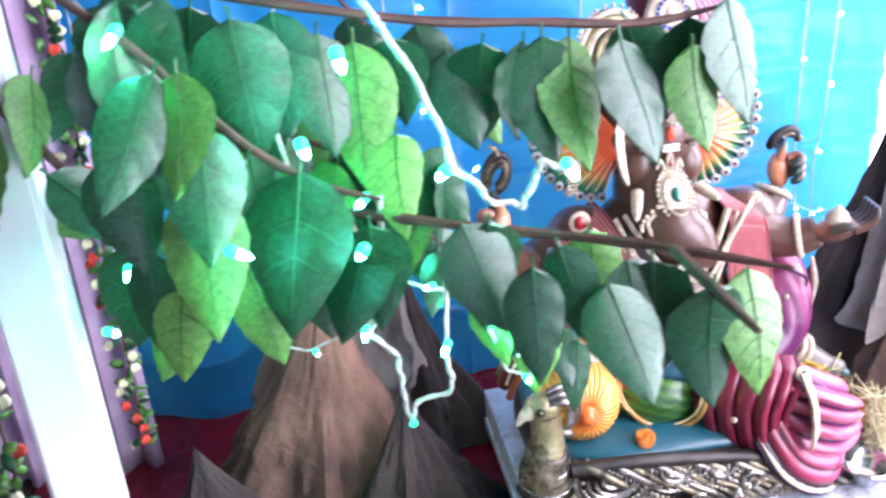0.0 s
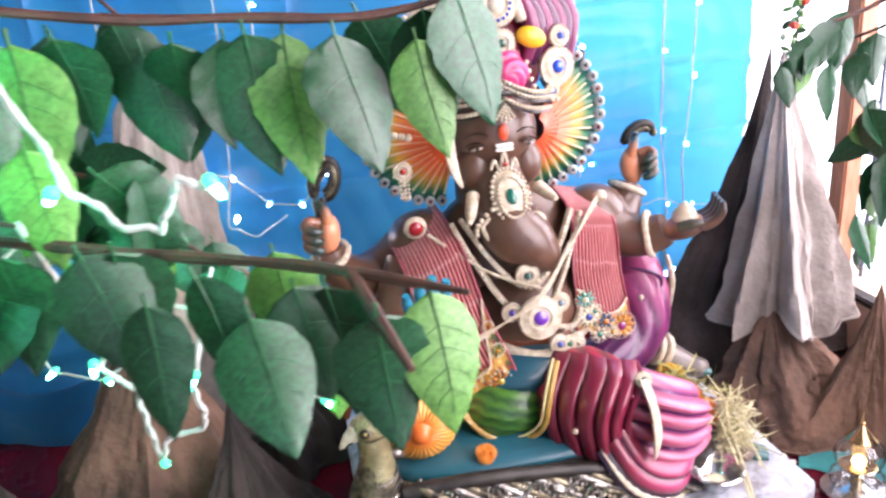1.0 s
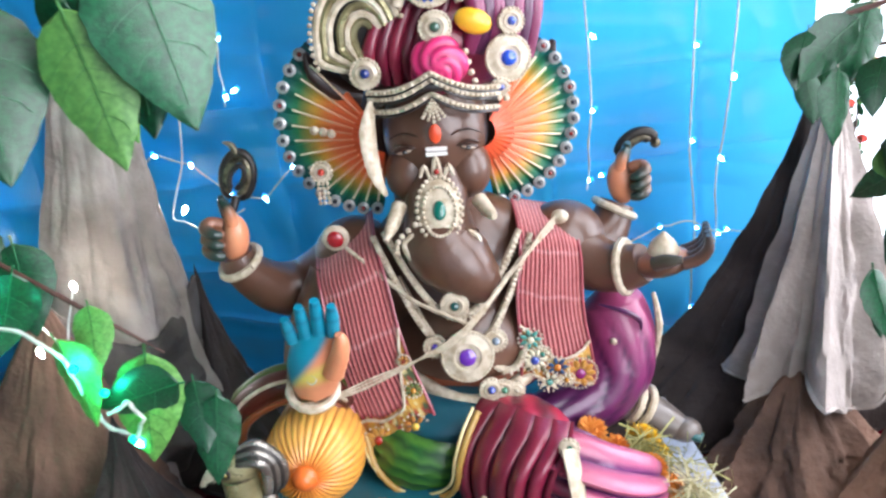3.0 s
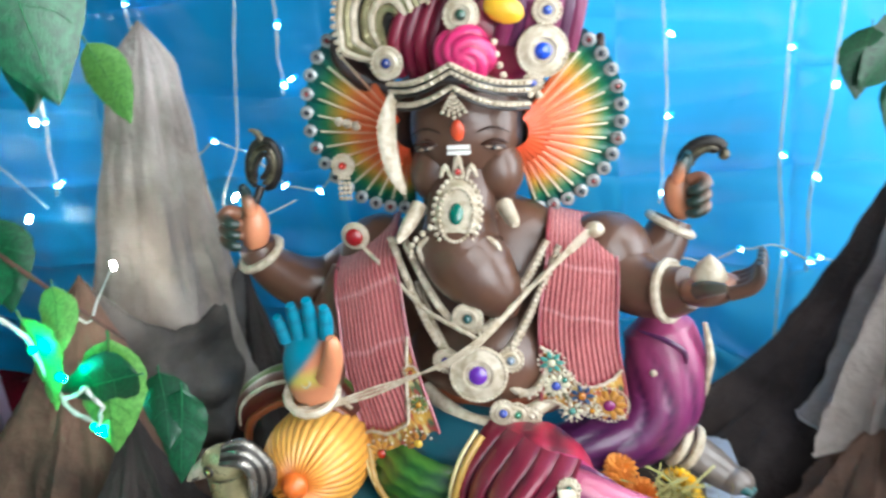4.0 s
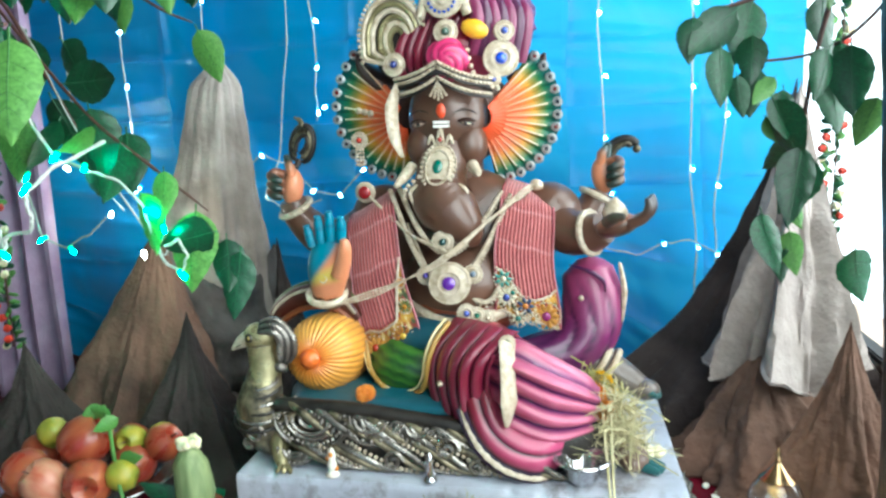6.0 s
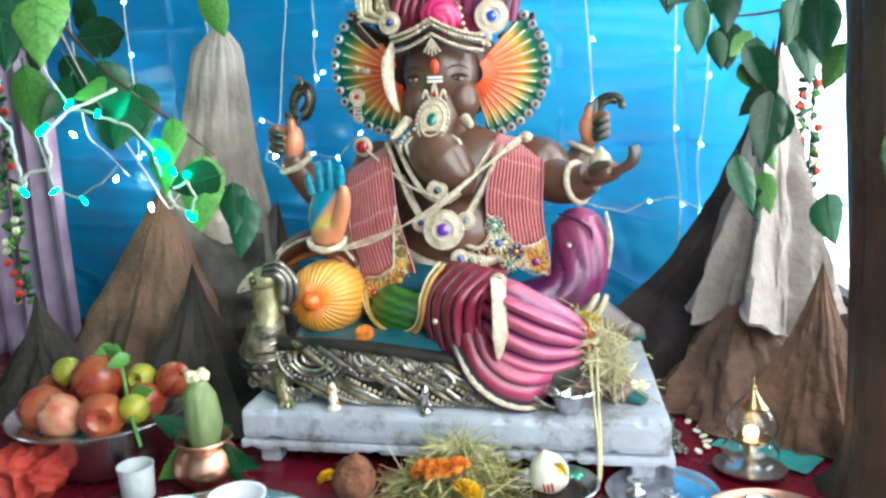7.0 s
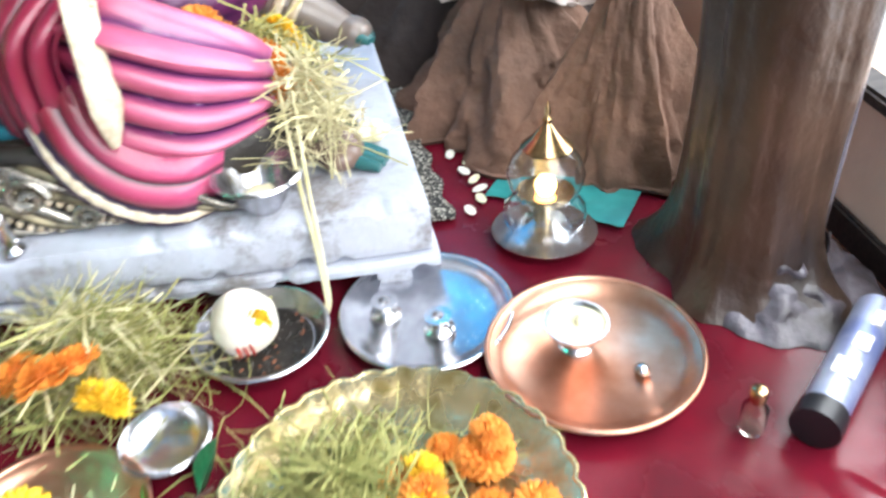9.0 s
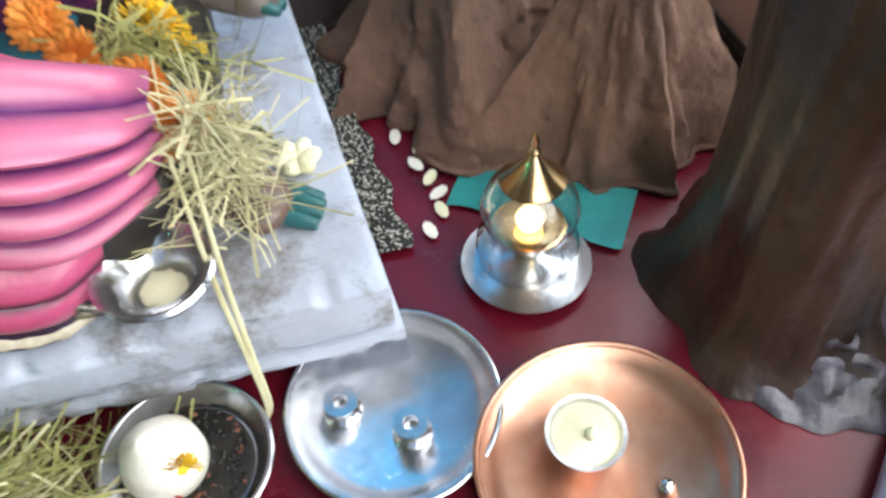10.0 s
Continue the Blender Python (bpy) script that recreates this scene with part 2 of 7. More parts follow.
class Shape:
    """Collects pieces of one mesh with colours and materials."""

    def __init__(self):
        self.v, self.f, self.c, self.m, self.mats = [], [], [], [], []

    def add(self, verts, faces, mat, colour=WHITE):
        o = len(self.v)
        self.v += [tuple(p) for p in verts]
        self.c += list(colour) if isinstance(colour, list) else [colour] * len(verts)
        if mat not in self.mats:
            self.mats.append(mat)
        k = self.mats.index(mat)
        self.f += [tuple(i + o for i in f) for f in faces]
        self.m += [k] * len(faces)

    def mesh(self, name):
        me = bpy.data.meshes.new(name)
        me.from_pydata(self.v, [], self.f)
        for m in self.mats:
            me.materials.append(M[m])
        me.polygons.foreach_set("material_index", self.m)
        me.polygons.foreach_set("use_smooth", [True] * len(self.f))
        at = me.color_attributes.new("Col", "FLOAT_COLOR", "POINT")
        at.data.foreach_set("color", [x for c in self.c for x in (*c, 1)])
        bm = bmesh.new()
        bm.from_mesh(me)
        bmesh.ops.recalc_face_normals(bm, faces=bm.faces)
        bm.to_mesh(me)
        bm.free()
        me.set_sharp_from_angle(angle=radians(50))
        return me

    def grid(self, rows, mat, colour=WHITE, closed=False, caps=False):
        """Rows of points of equal length; closed joins each row's ends."""
        n, k = len(rows), len(rows[0])
        faces = []
        for i in range(n - 1):
            for j in range(k if closed else k - 1):
                a, b = i * k + j, i * k + (j + 1) % k
                faces.append((a, b, b + k, a + k))
        if caps and closed:
            faces += [tuple(range(k))[::-1], tuple(range((n - 1) * k, n * k))]
        self.add([p for r in rows for p in r], faces, mat, colour)

    def ball(self, c, r, mat, colour=WHITE, rot=None, nu=20, nv=12, bend=None, tint=None):
        r = (r, r, r) if isinstance(r, (int, float)) else r
        q = Euler([radians(a) for a in rot]).to_matrix() if rot else Matrix.Identity(3)
        rows, cols = [], []
        for i in range(nv + 1):
            th = math.pi * i / nv
            row = []
            for j in range(nu):
                ph = 2 * math.pi * j / nu
                d = Vector((math.sin(th) * math.cos(ph), math.sin(th) * math.sin(ph), math.cos(th)))
                s = bend(d) if bend else 1
                p = q @ Vector((d.x * r[0] * s, d.y * r[1] * s, d.z * r[2] * s)) + Vector(c)
                row.append(p)
                cols.append(tint(d, p) if tint else colour)
            rows.append(row)
        self.grid(rows, mat, cols, closed=True)

    def tube(self, pts, radii, mat, colour=WHITE, n=8, steps=4, fold=None, tint=None, flat=1.0):
        pts = [Vector(p) for p in pts]
        radii = [radii] * len(pts) if isinstance(radii, (int, float)) else list(radii)
        line, rad = [], []
        for i in range(len(pts) - 1):
            a, b, c, d = pts[max(i - 1, 0)], pts[i], pts[i + 1], pts[min(i + 2, len(pts) - 1)]
            for s in range(steps):
                t = s / steps
                line.append(0.5 * ((2 * b) + (c - a) * t + (2 * a - 5 * b + 4 * c - d) * t * t + (3 * b - a - 3 * c + d) * t ** 3))
                rad.append(radii[i] * (1 - t) + radii[i + 1] * t)
        line.append(pts[-1])
        rad.append(radii[-1])
        rows, cols, side = [], [], None
        for i, p in enumerate(line):
            d = (line[min(i + 1, len(line) - 1)] - line[max(i - 1, 0)]).normalized()
            if side is None:
                side = d.orthogonal().normalized()
            side = (side - d * side.dot(d)).normalized()
            up = d.cross(side)
            row = []
            for j in range(n):
                a = 2 * math.pi * j / n
                r = rad[i] * (fold(i / (len(line) - 1), a) if fold else 1)
                row.append(p + side * math.cos(a) * r + up * math.sin(a) * r * flat)
                cols.append(tint(i / (len(line) - 1), a) if tint else colour)
            rows.append(row)
        self.grid(rows, mat, cols, closed=True, caps=True)

    def lathe(self, profile, mat, colour=WHITE, c=(0, 0, 0), axis=(0, 0, 1), n=28, wave=None):
        """Profile of (radius, height) turned about the axis through c."""
        q = Vector(axis).to_track_quat("Z", "Y").to_matrix()
        rows = []
        for r, h in profile:
            row = []
            for j in range(n):
                a = 2 * math.pi * j / n
                k = wave(a, r) if wave else 1
                row.append(q @ Vector((math.cos(a) * r * k, math.sin(a) * r * k, h)) + Vector(c))
            rows.append(row)
        self.grid(rows, mat, colour, closed=True, caps=True)

    def box(self, lo, hi, mat, colour=WHITE, bevel=0.004):
        bm = bmesh.new()
        bmesh.ops.create_cube(bm, size=1)
        for v in bm.verts:
            v.co = Vector([lo[i] + (v.co[i] + 0.5) * (hi[i] - lo[i]) for i in range(3)])
        if bevel:
            bmesh.ops.bevel(bm, geom=bm.edges[:], offset=bevel, segments=2, affect="EDGES")
        bm.verts.index_update()
        self.add([v.co[:] for v in bm.verts], [tuple(v.index for v in f.verts) for f in bm.faces], mat, colour)
        bm.free()


def thing(name, label, category, group="", kind="", at=None, shape=None):
    ob = new(name, shape.mesh(name) if shape else None)
    if at is not None:
        ob.matrix_world = at if isinstance(at, Matrix) else pose(*at)
    return tagged(ob, label, category, group, kind)


def part(name, shape, parent, label="", at=None):
    ob = new(name, shape if isinstance(shape, bpy.types.Mesh) else shape.mesh(name))
    ob.parent = parent
    if at is not None:
        ob.matrix_local = at if isinstance(at, Matrix) else pose(*at)
    return tagged(ob, label)


def mixc(a, b, t):
    t = min(max(t, 0), 1)
    return tuple(x * (1 - t) + y * t for x, y in zip(a, b))


def slab(name, lo, hi, mat, label, category="wall", bevel=0.0):
    s = Shape()
    s.box(lo, hi, mat, bevel=bevel)
    ob = thing(name, label, category, kind="structure", shape=s)
    return ob


# ---- setting ----
slab("floor", (-2.2, -2.8, -0.5), (1.0, 1.0, -0.42), "floor", "grey cement floor under the platform", "floor")
slab("platform", (-1.25, -0.62, -0.42), (0.77, 0.9, -0.006), "dark", "dark wooden platform under the maroon cloth", "platform")
slab("wall_north", (-2.2, 0.95, -0.42), (0.1, 1.07, 2.3), "plaster", "pale plaster wall behind the blue cloth")
slab("wall_north", (0.1, 0.95, -0.42), (0.58, 1.07, 0.62), "plaster", "pale plaster wall below the window behind the cloth")
slab("wall_north", (0.1, 0.95, 1.9), (0.58, 1.07, 2.3), "plaster", "pale plaster wall above the window behind the cloth")
slab("wall_west", (-2.3, -2.8, -0.42), (-2.2, 1.07, 2.3), "plaster", "pale plaster side wall")
slab("ceiling", (-2.3, -2.9, 2.3), (2.6, 1.07, 2.4), "plaster", "pale plaster ceiling", "ceiling")
# unseen wall with an added opening that lets fill light in from behind
slab("wall_south", (-2.3, -2.9, -0.42), (-1.3, -2.8, 2.3), "plaster", "unseen plaster wall beside an added opening for fill light")
slab("wall_south", (1.1, -2.9, -0.42), (1.25, -2.8, 2.3), "plaster", "unseen plaster wall beside an added opening for fill light")
slab("wall_south", (-1.3, -2.9, 2.1), (1.1, -2.8, 2.3), "plaster", "unseen plaster wall above an added opening for fill light")
slab("wall_north", (0.58, 0.95, -0.42), (0.76, 1.07, 0.2), "wall", "pink-brown wall below the bright opening")
slab("ground", (-40, -60, -0.62), (60, 40, -0.56), "haze_ground", "pale paved ground outside the window", "ground")

# bright hazy daylight far outside
s = Shape()
s.grid([[(3.2 * math.cos(a), 3.2 * math.sin(a), z) for z in (-0.9, 2.5, 6.0)] for a in [radians(-75 + 15 * i) for i in range(12)]], "haze")
thing("backdrop", "bright hazy white daylight outside the window", "backdrop", kind="structure", shape=s)

# window wall, slightly turned towards the altar
TURN_WALL = pose(0.845, -0.06, 0, 0, 0, 5.0)
s = Shape()
s.box((0, -2.8, -0.42), (0.12, 1.05, 0.125), "wall", bevel=0)
s.box((0, -2.8, 1.75), (0.12, 1.05, 2.3), "wall", bevel=0)
thing("wall_east", "pink-brown painted wall under the bright window", "wall", kind="structure", at=TURN_WALL, shape=s)
s = Shape()
s.box((-0.012, -2.8, -0.03), (-0.002, 1.0, 0.008), "dark", bevel=0.003)
thing("baseboard", "dark strip along the foot of the window wall", "trim", kind="structure", at=TURN_WALL, shape=s)
win = thing("window_1", "wide bright window with grey bars and orange-brown posts", "window", kind="structure", at=TURN_WALL)
s = Shape()
s.box((-0.014, -2.7, 0.128), (0.02, 1.0, 0.145), "dark")
part("window_sill", s, win, "dark window sill")
for y in (-2.3, -1.2, 0.62):
    s = Shape()
    s.box((0.03, y, 0.15), (0.075, y + 0.045, 1.75), "orange_wood")
    part("window_frame", s, win, "orange-brown window post")
bar = Shape()
bar.tube([(0, 0, 0.15), (0, 0, 1.0), (0, 0, 1.75)], 0.005, "metal_bar", n=6, steps=1)
bar_mesh = bar.mesh("window_bar")
for i in range(34):
    y = -2.25 + i * 0.088
    part("window_bar", bar_mesh, win, at=(0.05, y, 0))
for z in (0.42, 0.95):
    s = Shape()
    s.box((0.045, -2.3, z), (0.055, 0.62, z + 0.02), "metal_bar", bevel=0)
    part("window_rail", s, win)

# maroon satin cloth over the platform, with folds at its front right corner


def spread(u, v):
    x = -1.2 + 1.55 * u / 0.4 if u < 0.4 else 0.35 + 0.47 * (u - 0.4) / 0.6
    y = -0.60 + 0.40 * v / 0.6 if v < 0.6 else -0.20 + 1.05 * (v - 0.6) / 0.4
    z = 0.0015 * noise.noise((x * 7, y * 7, 0)) + 0.0006 * noise.noise((x * 25, y * 25, 3))
    k = min(1, max(0, (x - 0.36) / 0.2)) * min(1, max(0, (-0.27 - y + 0.3 * max(0, x - 0.6)) / 0.12))
    k = k * k * (3 - 2 * k)
    z += k * (0.045 * abs(noise.noise((x * 7 + y * 3, y * 5, 5))) + 0.03 * abs(noise.noise((x * 15 - y * 5, y * 6 + x * 4, 2))) + 0.012 * abs(noise.noise((x * 34 + y * 22, y * 22, 7))))
    z += 0.006 * math.exp(-abs(x - 0.47 - 0.25 * (y + 0.2)) / 0.006) * min(1, max(0, (-0.14 - y) / 0.05))
    edge = max(0, (x - 0.765) / 0.05)
    z -= 0.10 * min(edge, 1) ** 2
    front = max(0, (-0.56 - y) / 0.04)
    z -= 0.06 * min(front, 1) ** 2
    return x, y, z


s = Shape()
s.grid([[spread(i / 330, j / 220) for j in range(221)] for i in range(331)], "satin")
cloth = thing("altar_cloth", "shiny maroon satin cloth spread over the platform", "cloth", shape=s)
cloth.modifiers.new("thick", "SOLIDIFY").thickness = 0.0015


def hang(u, v):
    x, z = -1.12 + 1.78 * u, 0.03 + 1.75 * v
    low = max(0, 1 - v * 5)
    y = 0.68 + 0.018 * math.sin(x * 17 + 1.5 * noise.noise((x * 2, z, 0))) * (0.35 + low) + 0.022 * noise.noise((x * 3, z * 1.4, 2)) + 0.022 * abs(noise.noise((x * 2.2 + z * 3, z * 15, 8))) + 0.012 * abs(noise.noise((x * 11, z * 6 + x * 5, 3)))
    for z0 in (0.18, 0.30, 0.47, 0.62, 0.78, 0.92):
        y -= 0.012 * math.exp(-abs(z - z0 - 0.012 * math.sin(x * 6 + z0 * 20)) / 0.007)
    for x0 in (-0.72, -0.28, 0.20, 0.47):
        y -= 0.010 * math.exp(-abs(x - x0 - 0.008 * math.sin(z * 7)) / 0.006)
    sag = 0.09 * math.exp(-((x - 0.44) / 0.09) ** 2) * low
    return x, y, z - sag + 0.06 * low * math.sin(x * 9)


s = Shape()
s.grid([[hang(i / 300, j / 280) for j in range(281)] for i in range(301)], "blue")
ob = thing("blue_backdrop_cloth", "bright blue satin cloth hung behind the statue", "cloth", shape=s)

s = Shape()
s.grid([[(-1.35 + 0.40 * i / 40, 0.52 + 0.02 * math.sin(i * 1.1) + 0.01 * noise.noise((i * 0.3, j * 0.1, 1)), 1.7 * j / 30) for j in range(31)] for i in range(41)], "curtain")
ob = thing("mauve_curtain", "mauve pleated curtain beside the blue cloth", "curtain", shape=s)
ob.modifiers.new("thick", "SOLIDIFY").thickness = 0.0015


# burlap hung over peaks


def peak(name, tip, foot, rx, ry, mat, label, folds=6, bottom=0.002, seed=0, power=0.8, hem=0.0, lean=0.35, blunt=0.02):
    rows = []
    for i in range(57):
        t = i / 56
        z = tip[2] + (bottom - tip[2]) * t
        cx, cy = tip[0] + (foot[0] - tip[0]) * t, tip[1] + (foot[1] - tip[1]) * t
        row = []
        for j in range(120):
            a = 2 * math.pi * j / 120
            q = folds * a + seed + 1.2 * math.sin(2 * a + seed) + 0.8 * noise.noise((t * 2, math.cos(a), seed + math.sin(a)))
            w = 1 + lean * t ** 0.5 * (0.62 - 1.35 * abs(math.sin(q * 0.5)) ** 0.8 + 0.16 * math.sin(q * 2.3 + t * 5)) + 0.25 * t * noise.noise((math.cos(a) * 2, math.sin(a) * 2, seed + t * 2)) + 0.10 * noise.noise((math.cos(a) * 6, math.sin(a) * 6, seed + t * 7)) + 0.055 * noise.noise((math.cos(a) * 15, math.sin(a) * 15, seed + t * 18)) * min(1, t * 4)
            g = t ** power * (1 - blunt) + blunt * min(1, t * 12 + 0.05)
            zz = z + hem * t * math.sin(folds * a * 0.5 + seed)
            row.append((cx + math.cos(a) * rx * g * w, cy + math.sin(a) * ry * g * w, max(zz, 0.002) + 0.004 * noise.noise((a * 4, t * 9, seed))))
        rows.append(row)
    s = Shape()
    s.grid(rows, mat, closed=True)
    ob = thing(name, label, "drape", "burlap drapes")
    part("cloth", s, ob)
    s = Shape()
    s.tube([(p[0], p[1], p[2] + 0.003) for p in rows[-1][::2]] + [(rows[-1][0][0], rows[-1][0][1], rows[-1][0][2] + 0.003)], 0.0032, mat, n=6, steps=2, fold=lambda t, a: 1 + 0.35 * math.sin(90 * t + 3 * a))
    part("hem", s, ob, "frayed rolled hem")
    return ob


peak("burlap_drape", (-0.525, 0.53, 0.765), (-0.58, 0.50), 0.175, 0.09, "burlap_light", "tall pale grey burlap peak before the blue cloth", 5, seed=1, power=0.95, lean=0.25, blunt=0.26)
peak("burlap_drape", (-0.430, 0.547, 0.375), (-0.41, 0.49), 0.19, 0.10, "burlap", "low grey burlap peak behind the statue", 5, seed=2, power=1.7)
peak("burlap_drape", (-0.585, 0.33, 0.43), (-0.64, 0.27), 0.25, 0.14, "burlap_brown", "brown burlap slope beside the mauve curtain", 6, seed=3, power=1.05, lean=0.2)
peak("burlap_drape", (-0.47, 0.21, 0.30), (-0.46, 0.18), 0.19, 0.11, "burlap", "dark grey burlap tent beside the fruit bowl", 6, seed=4, power=1.5)
peak("burlap_drape", (-0.81, 0.20, 0.24), (-0.76, 0.17), 0.17, 0.10, "burlap", "small dark burlap peak behind the fruit bowl", 5, seed=5, power=1.4)
peak("burlap_drape", (0.622, 0.55, 0.67), (0.55, 0.52), 0.33, 0.10, "burlap", "dark grey burlap tent sloping down beside the statue", 7, seed=9, power=1.9, lean=0.2)
peak("burlap_drape", (0.622, 0.51, 0.665), (0.595, 0.41), 0.125, 0.115, "burlap_light", "pale creased burlap cone with a torn hem beside the window", 7, bottom=0.16, seed=6, power=1.1, hem=0.03, lean=0.45)
peak("burlap_drape", (0.545, 0.37, 0.20), (0.553, 0.30), 0.16, 0.125, "burlap_brown", "brown burlap skirt around the foot of the cone", 7, seed=7, power=0.75)
peak("burlap_drape", (0.648, 0.21, 0.30), (0.64, 0.19), 0.13, 0.085, "burlap_brown", "brown burlap peak with pale edges behind the trunk", 5, seed=8, power=1.3, lean=0.4)

def swag(label, a, b, sag, mat, seed):
    """Cloth slung between two points, sagging in folds and falling to the table."""
    a, b = Vector(a), Vector(b)
    out = Vector(((b - a).y, -(b - a).x, 0)).normalized()
    rows = []
    for i in range(61):
        u = i / 60
        top = a.lerp(b, u)
        top.z -= sag * math.sin(math.pi * u) ** 0.9
        row = []
        for j in range(61):
            v = j / 60
            belly = 0.055 * math.sin(math.pi * min(1, v * 1.1)) * math.sin(math.pi * u)
            ripple = 0.012 * math.sin(v * 20 - 7 * (u - 0.5) ** 2 + seed) * math.sin(math.pi * u) * (1 - v * 0.6) + 0.010 * math.sin(u * 22 + seed) * v + 0.006 * noise.noise((u * 9, v * 9, seed))
            p = top + out * (belly + ripple)
            p.z = 0.002 + (top.z - 0.002) * (1 - v) + 0.004 * noise.noise((u * 12, v * 12, seed + 3)) * (1 - v)
            row.append(p)
        rows.append(row)
    s = Shape()
    s.grid(rows, mat)
    ob = thing("burlap_drape", label, "drape", "burlap drapes")
    sheet = part("cloth", s, ob)
    sheet.modifiers.new("thick", "SOLIDIFY").thickness = 0.002
    s = Shape()
    s.tube([r[0] for r in rows[::4]], 0.0035, mat, n=6, steps=2, fold=lambda t, q: 1 + 0.3 * math.sin(80 * t + 2 * q))
    part("hem", s, ob, "rolled upper hem")


swag("grey burlap slung in a sagging fold between two peaks", (-0.585, 0.33, 0.42), (-0.428, 0.53, 0.362), 0.10, "burlap_grey", 1)

# white post near the viewer
s = Shape()
s.box((-0.03, -0.03, -0.42), (0.03, 0.03, 2.3), "white", bevel=0.004)
thing("white_post", "white painted square post beside the altar", "post", kind="structure", at=(-0.825, -0.2, 0, 0, 0, 8), shape=s)

# ---- low painted stand ----
def worn_board(s, lo, hi, seed):
    """A board along x with rounded, chipped and uneven edges."""
    cy, cz, hy, hz = (lo[1] + hi[1]) / 2, (lo[2] + hi[2]) / 2, (hi[1] - lo[1]) / 2, (hi[2] - lo[2]) / 2
    rows = []
    for i in range(181):
        x = lo[0] + (hi[0] - lo[0]) * i / 180
        end = min(1, (min(x - lo[0], hi[0] - x) + 0.002) / 0.006) ** 0.5
        row = []
        for j in range(88):
            side, u = divmod(j, 22)
            u = -1 + 2 * u / 22
            y, z = [(u, -1), (1, u), (-u, 1), (-1, -u)][side]
            near = max(0, min(abs(y * hy) - hy + 0.012, abs(z * hz) - hz + 0.012)) / 0.012
            p = Vector((x, cy + y * hy, cz + z * hz))
            chip = max(0, noise.noise(p * 38 + Vector((seed, 0, 0))) - 0.12) * 0.016 * near + 0.002 * near
            wob = 0.0005 * noise.noise(p * 14) + 0.0003 * noise.noise(p * 90)
            px = x - 0.08 * max(0, cy + y * hy) * i / 180
            row.append((px, cy + (y * hy - (chip if y > 0 else -chip)) * (0.996 + 0.004 * end) + wob, cz + (z * hz - (chip if z > 0 else -chip)) * (0.85 + 0.15 * end) + wob))
        rows.append(row)
    s.grid(rows, "stone", closed=True, caps=True)


stand = thing("statue_stand", "white painted wooden stand with worn edges under the statue", "stand")
s = Shape()
worn_board(s, (-0.292, 0.0, 0.045), (0.398, 0.47, 0.098), 1)
part("top_board", s, stand)
s = Shape()
worn_board(s, (-0.297, -0.003, 0.026), (0.404, 0.475, 0.0445), 2)
part("lower_board", s, stand, "chipped lower edge board")
for x in (-0.27, 0.34):
    for y in (0.01, 0.43):
        s = Shape()
        s.box((x, y, 0.001), (x + 0.035, y + 0.03, 0.03), "stone", bevel=0.003)
        part("foot", s, stand)

# ---- seated statue on a carved couch, one mesh ----
SKIN, SKIN_D = lin("5c4032"), lin("38231b")
PEACH, MAROON = lin("e0926a"), lin("8c1730")
st = Shape()


def beads(pts, r=0.0042, gap=0.008, mat="pearl"):
    pts = [Vector(p) for p in pts]
    for a, b in zip(pts, pts[1:]):
        k = max(1, int((b - a).length / gap))
        for i in range(k):
            st.ball(a.lerp(b, i / k), r, mat, nu=7, nv=5)


def bow(a, b, sag, n=9):
    """Points of a hanging line from a to b, sagging by the vector sag."""
    a, b, sag = Vector(a), Vector(b), Vector(sag)
    return [a.lerp(b, i / (n - 1)) + sag * math.sin(math.pi * i / (n - 1)) for i in range(n)]


def medallion(c, r, gem_colour, normal=(0.1, -1, 0.25)):
    """A flat cream disc with a beaded rim, a raised ring and a gem."""
    n = Vector(normal).normalized()
    st.lathe([(r * 0.97, -0.004), (r, -0.001), (r * 0.97, 0.0025), (r * 0.66, 0.0035), (r * 0.6, 0.0055), (r * 0.5, 0.0055), (r * 0.46, 0.003), (r * 0.2, 0.003)], "pearl", c=c, axis=n, n=28)
    q = n.to_track_quat("Z", "Y").to_matrix()
    k = max(12, int(r * 2 * math.pi / 0.0056))
    for i in range(k):
        a = 2 * math.pi * i / k
        st.ball(Vector(c) + q @ Vector((math.cos(a) * r * 0.93, math.sin(a) * r * 0.93, 0.002)), 0.0024, "pearl", nu=6, nv=4)
    st.lathe([(r * 0.33, 0.002), (r * 0.31, 0.007), (r * 0.16, 0.010), (r * 0.02, 0.0105)], "gem", gem_colour, c=c, axis=n, n=12)


# couch body, carved with swirls
def couch_bend(d):
    return 1 / max(abs(d.x) ** 4 + abs(d.y) ** 4 + abs(d.z) ** 4, 1e-6) ** 0.25


st.ball((0.02, 0.235, 0.135), (0.285, 0.20, 0.055), "carved_dark", nu=48, nv=14, bend=couch_bend)
st.ball((-0.02, 0.24, 0.178), (0.235, 0.17, 0.022), "paint", lin("1c5a6a"), nu=40, nv=12, bend=couch_bend)
for cx, cz, r in [(-0.172, 0.182, 0.062), (-0.075, 0.184, 0.05), (-0.205, 0.128, 0.03), (0.0, 0.175, 0.036), (-0.125, 0.125, 0.026)]:
    for k, f in enumerate((1.0, 0.84, 0.68, 0.5, 0.3)):
        pts = [(cx + r * f * math.cos(radians(a)), 0.031 - 0.004 * (k % 2), cz + r * f * 0.8 * math.sin(radians(a))) for a in range(172, 372, 20)]
        if k == 1:
            beads(pts, 0.0036, 0.0075, "carved")
        else:
            st.tube(pts, [0.0016] + [0.0038] * (len(pts) - 2) + [0.0016], "carved", n=7, steps=2)
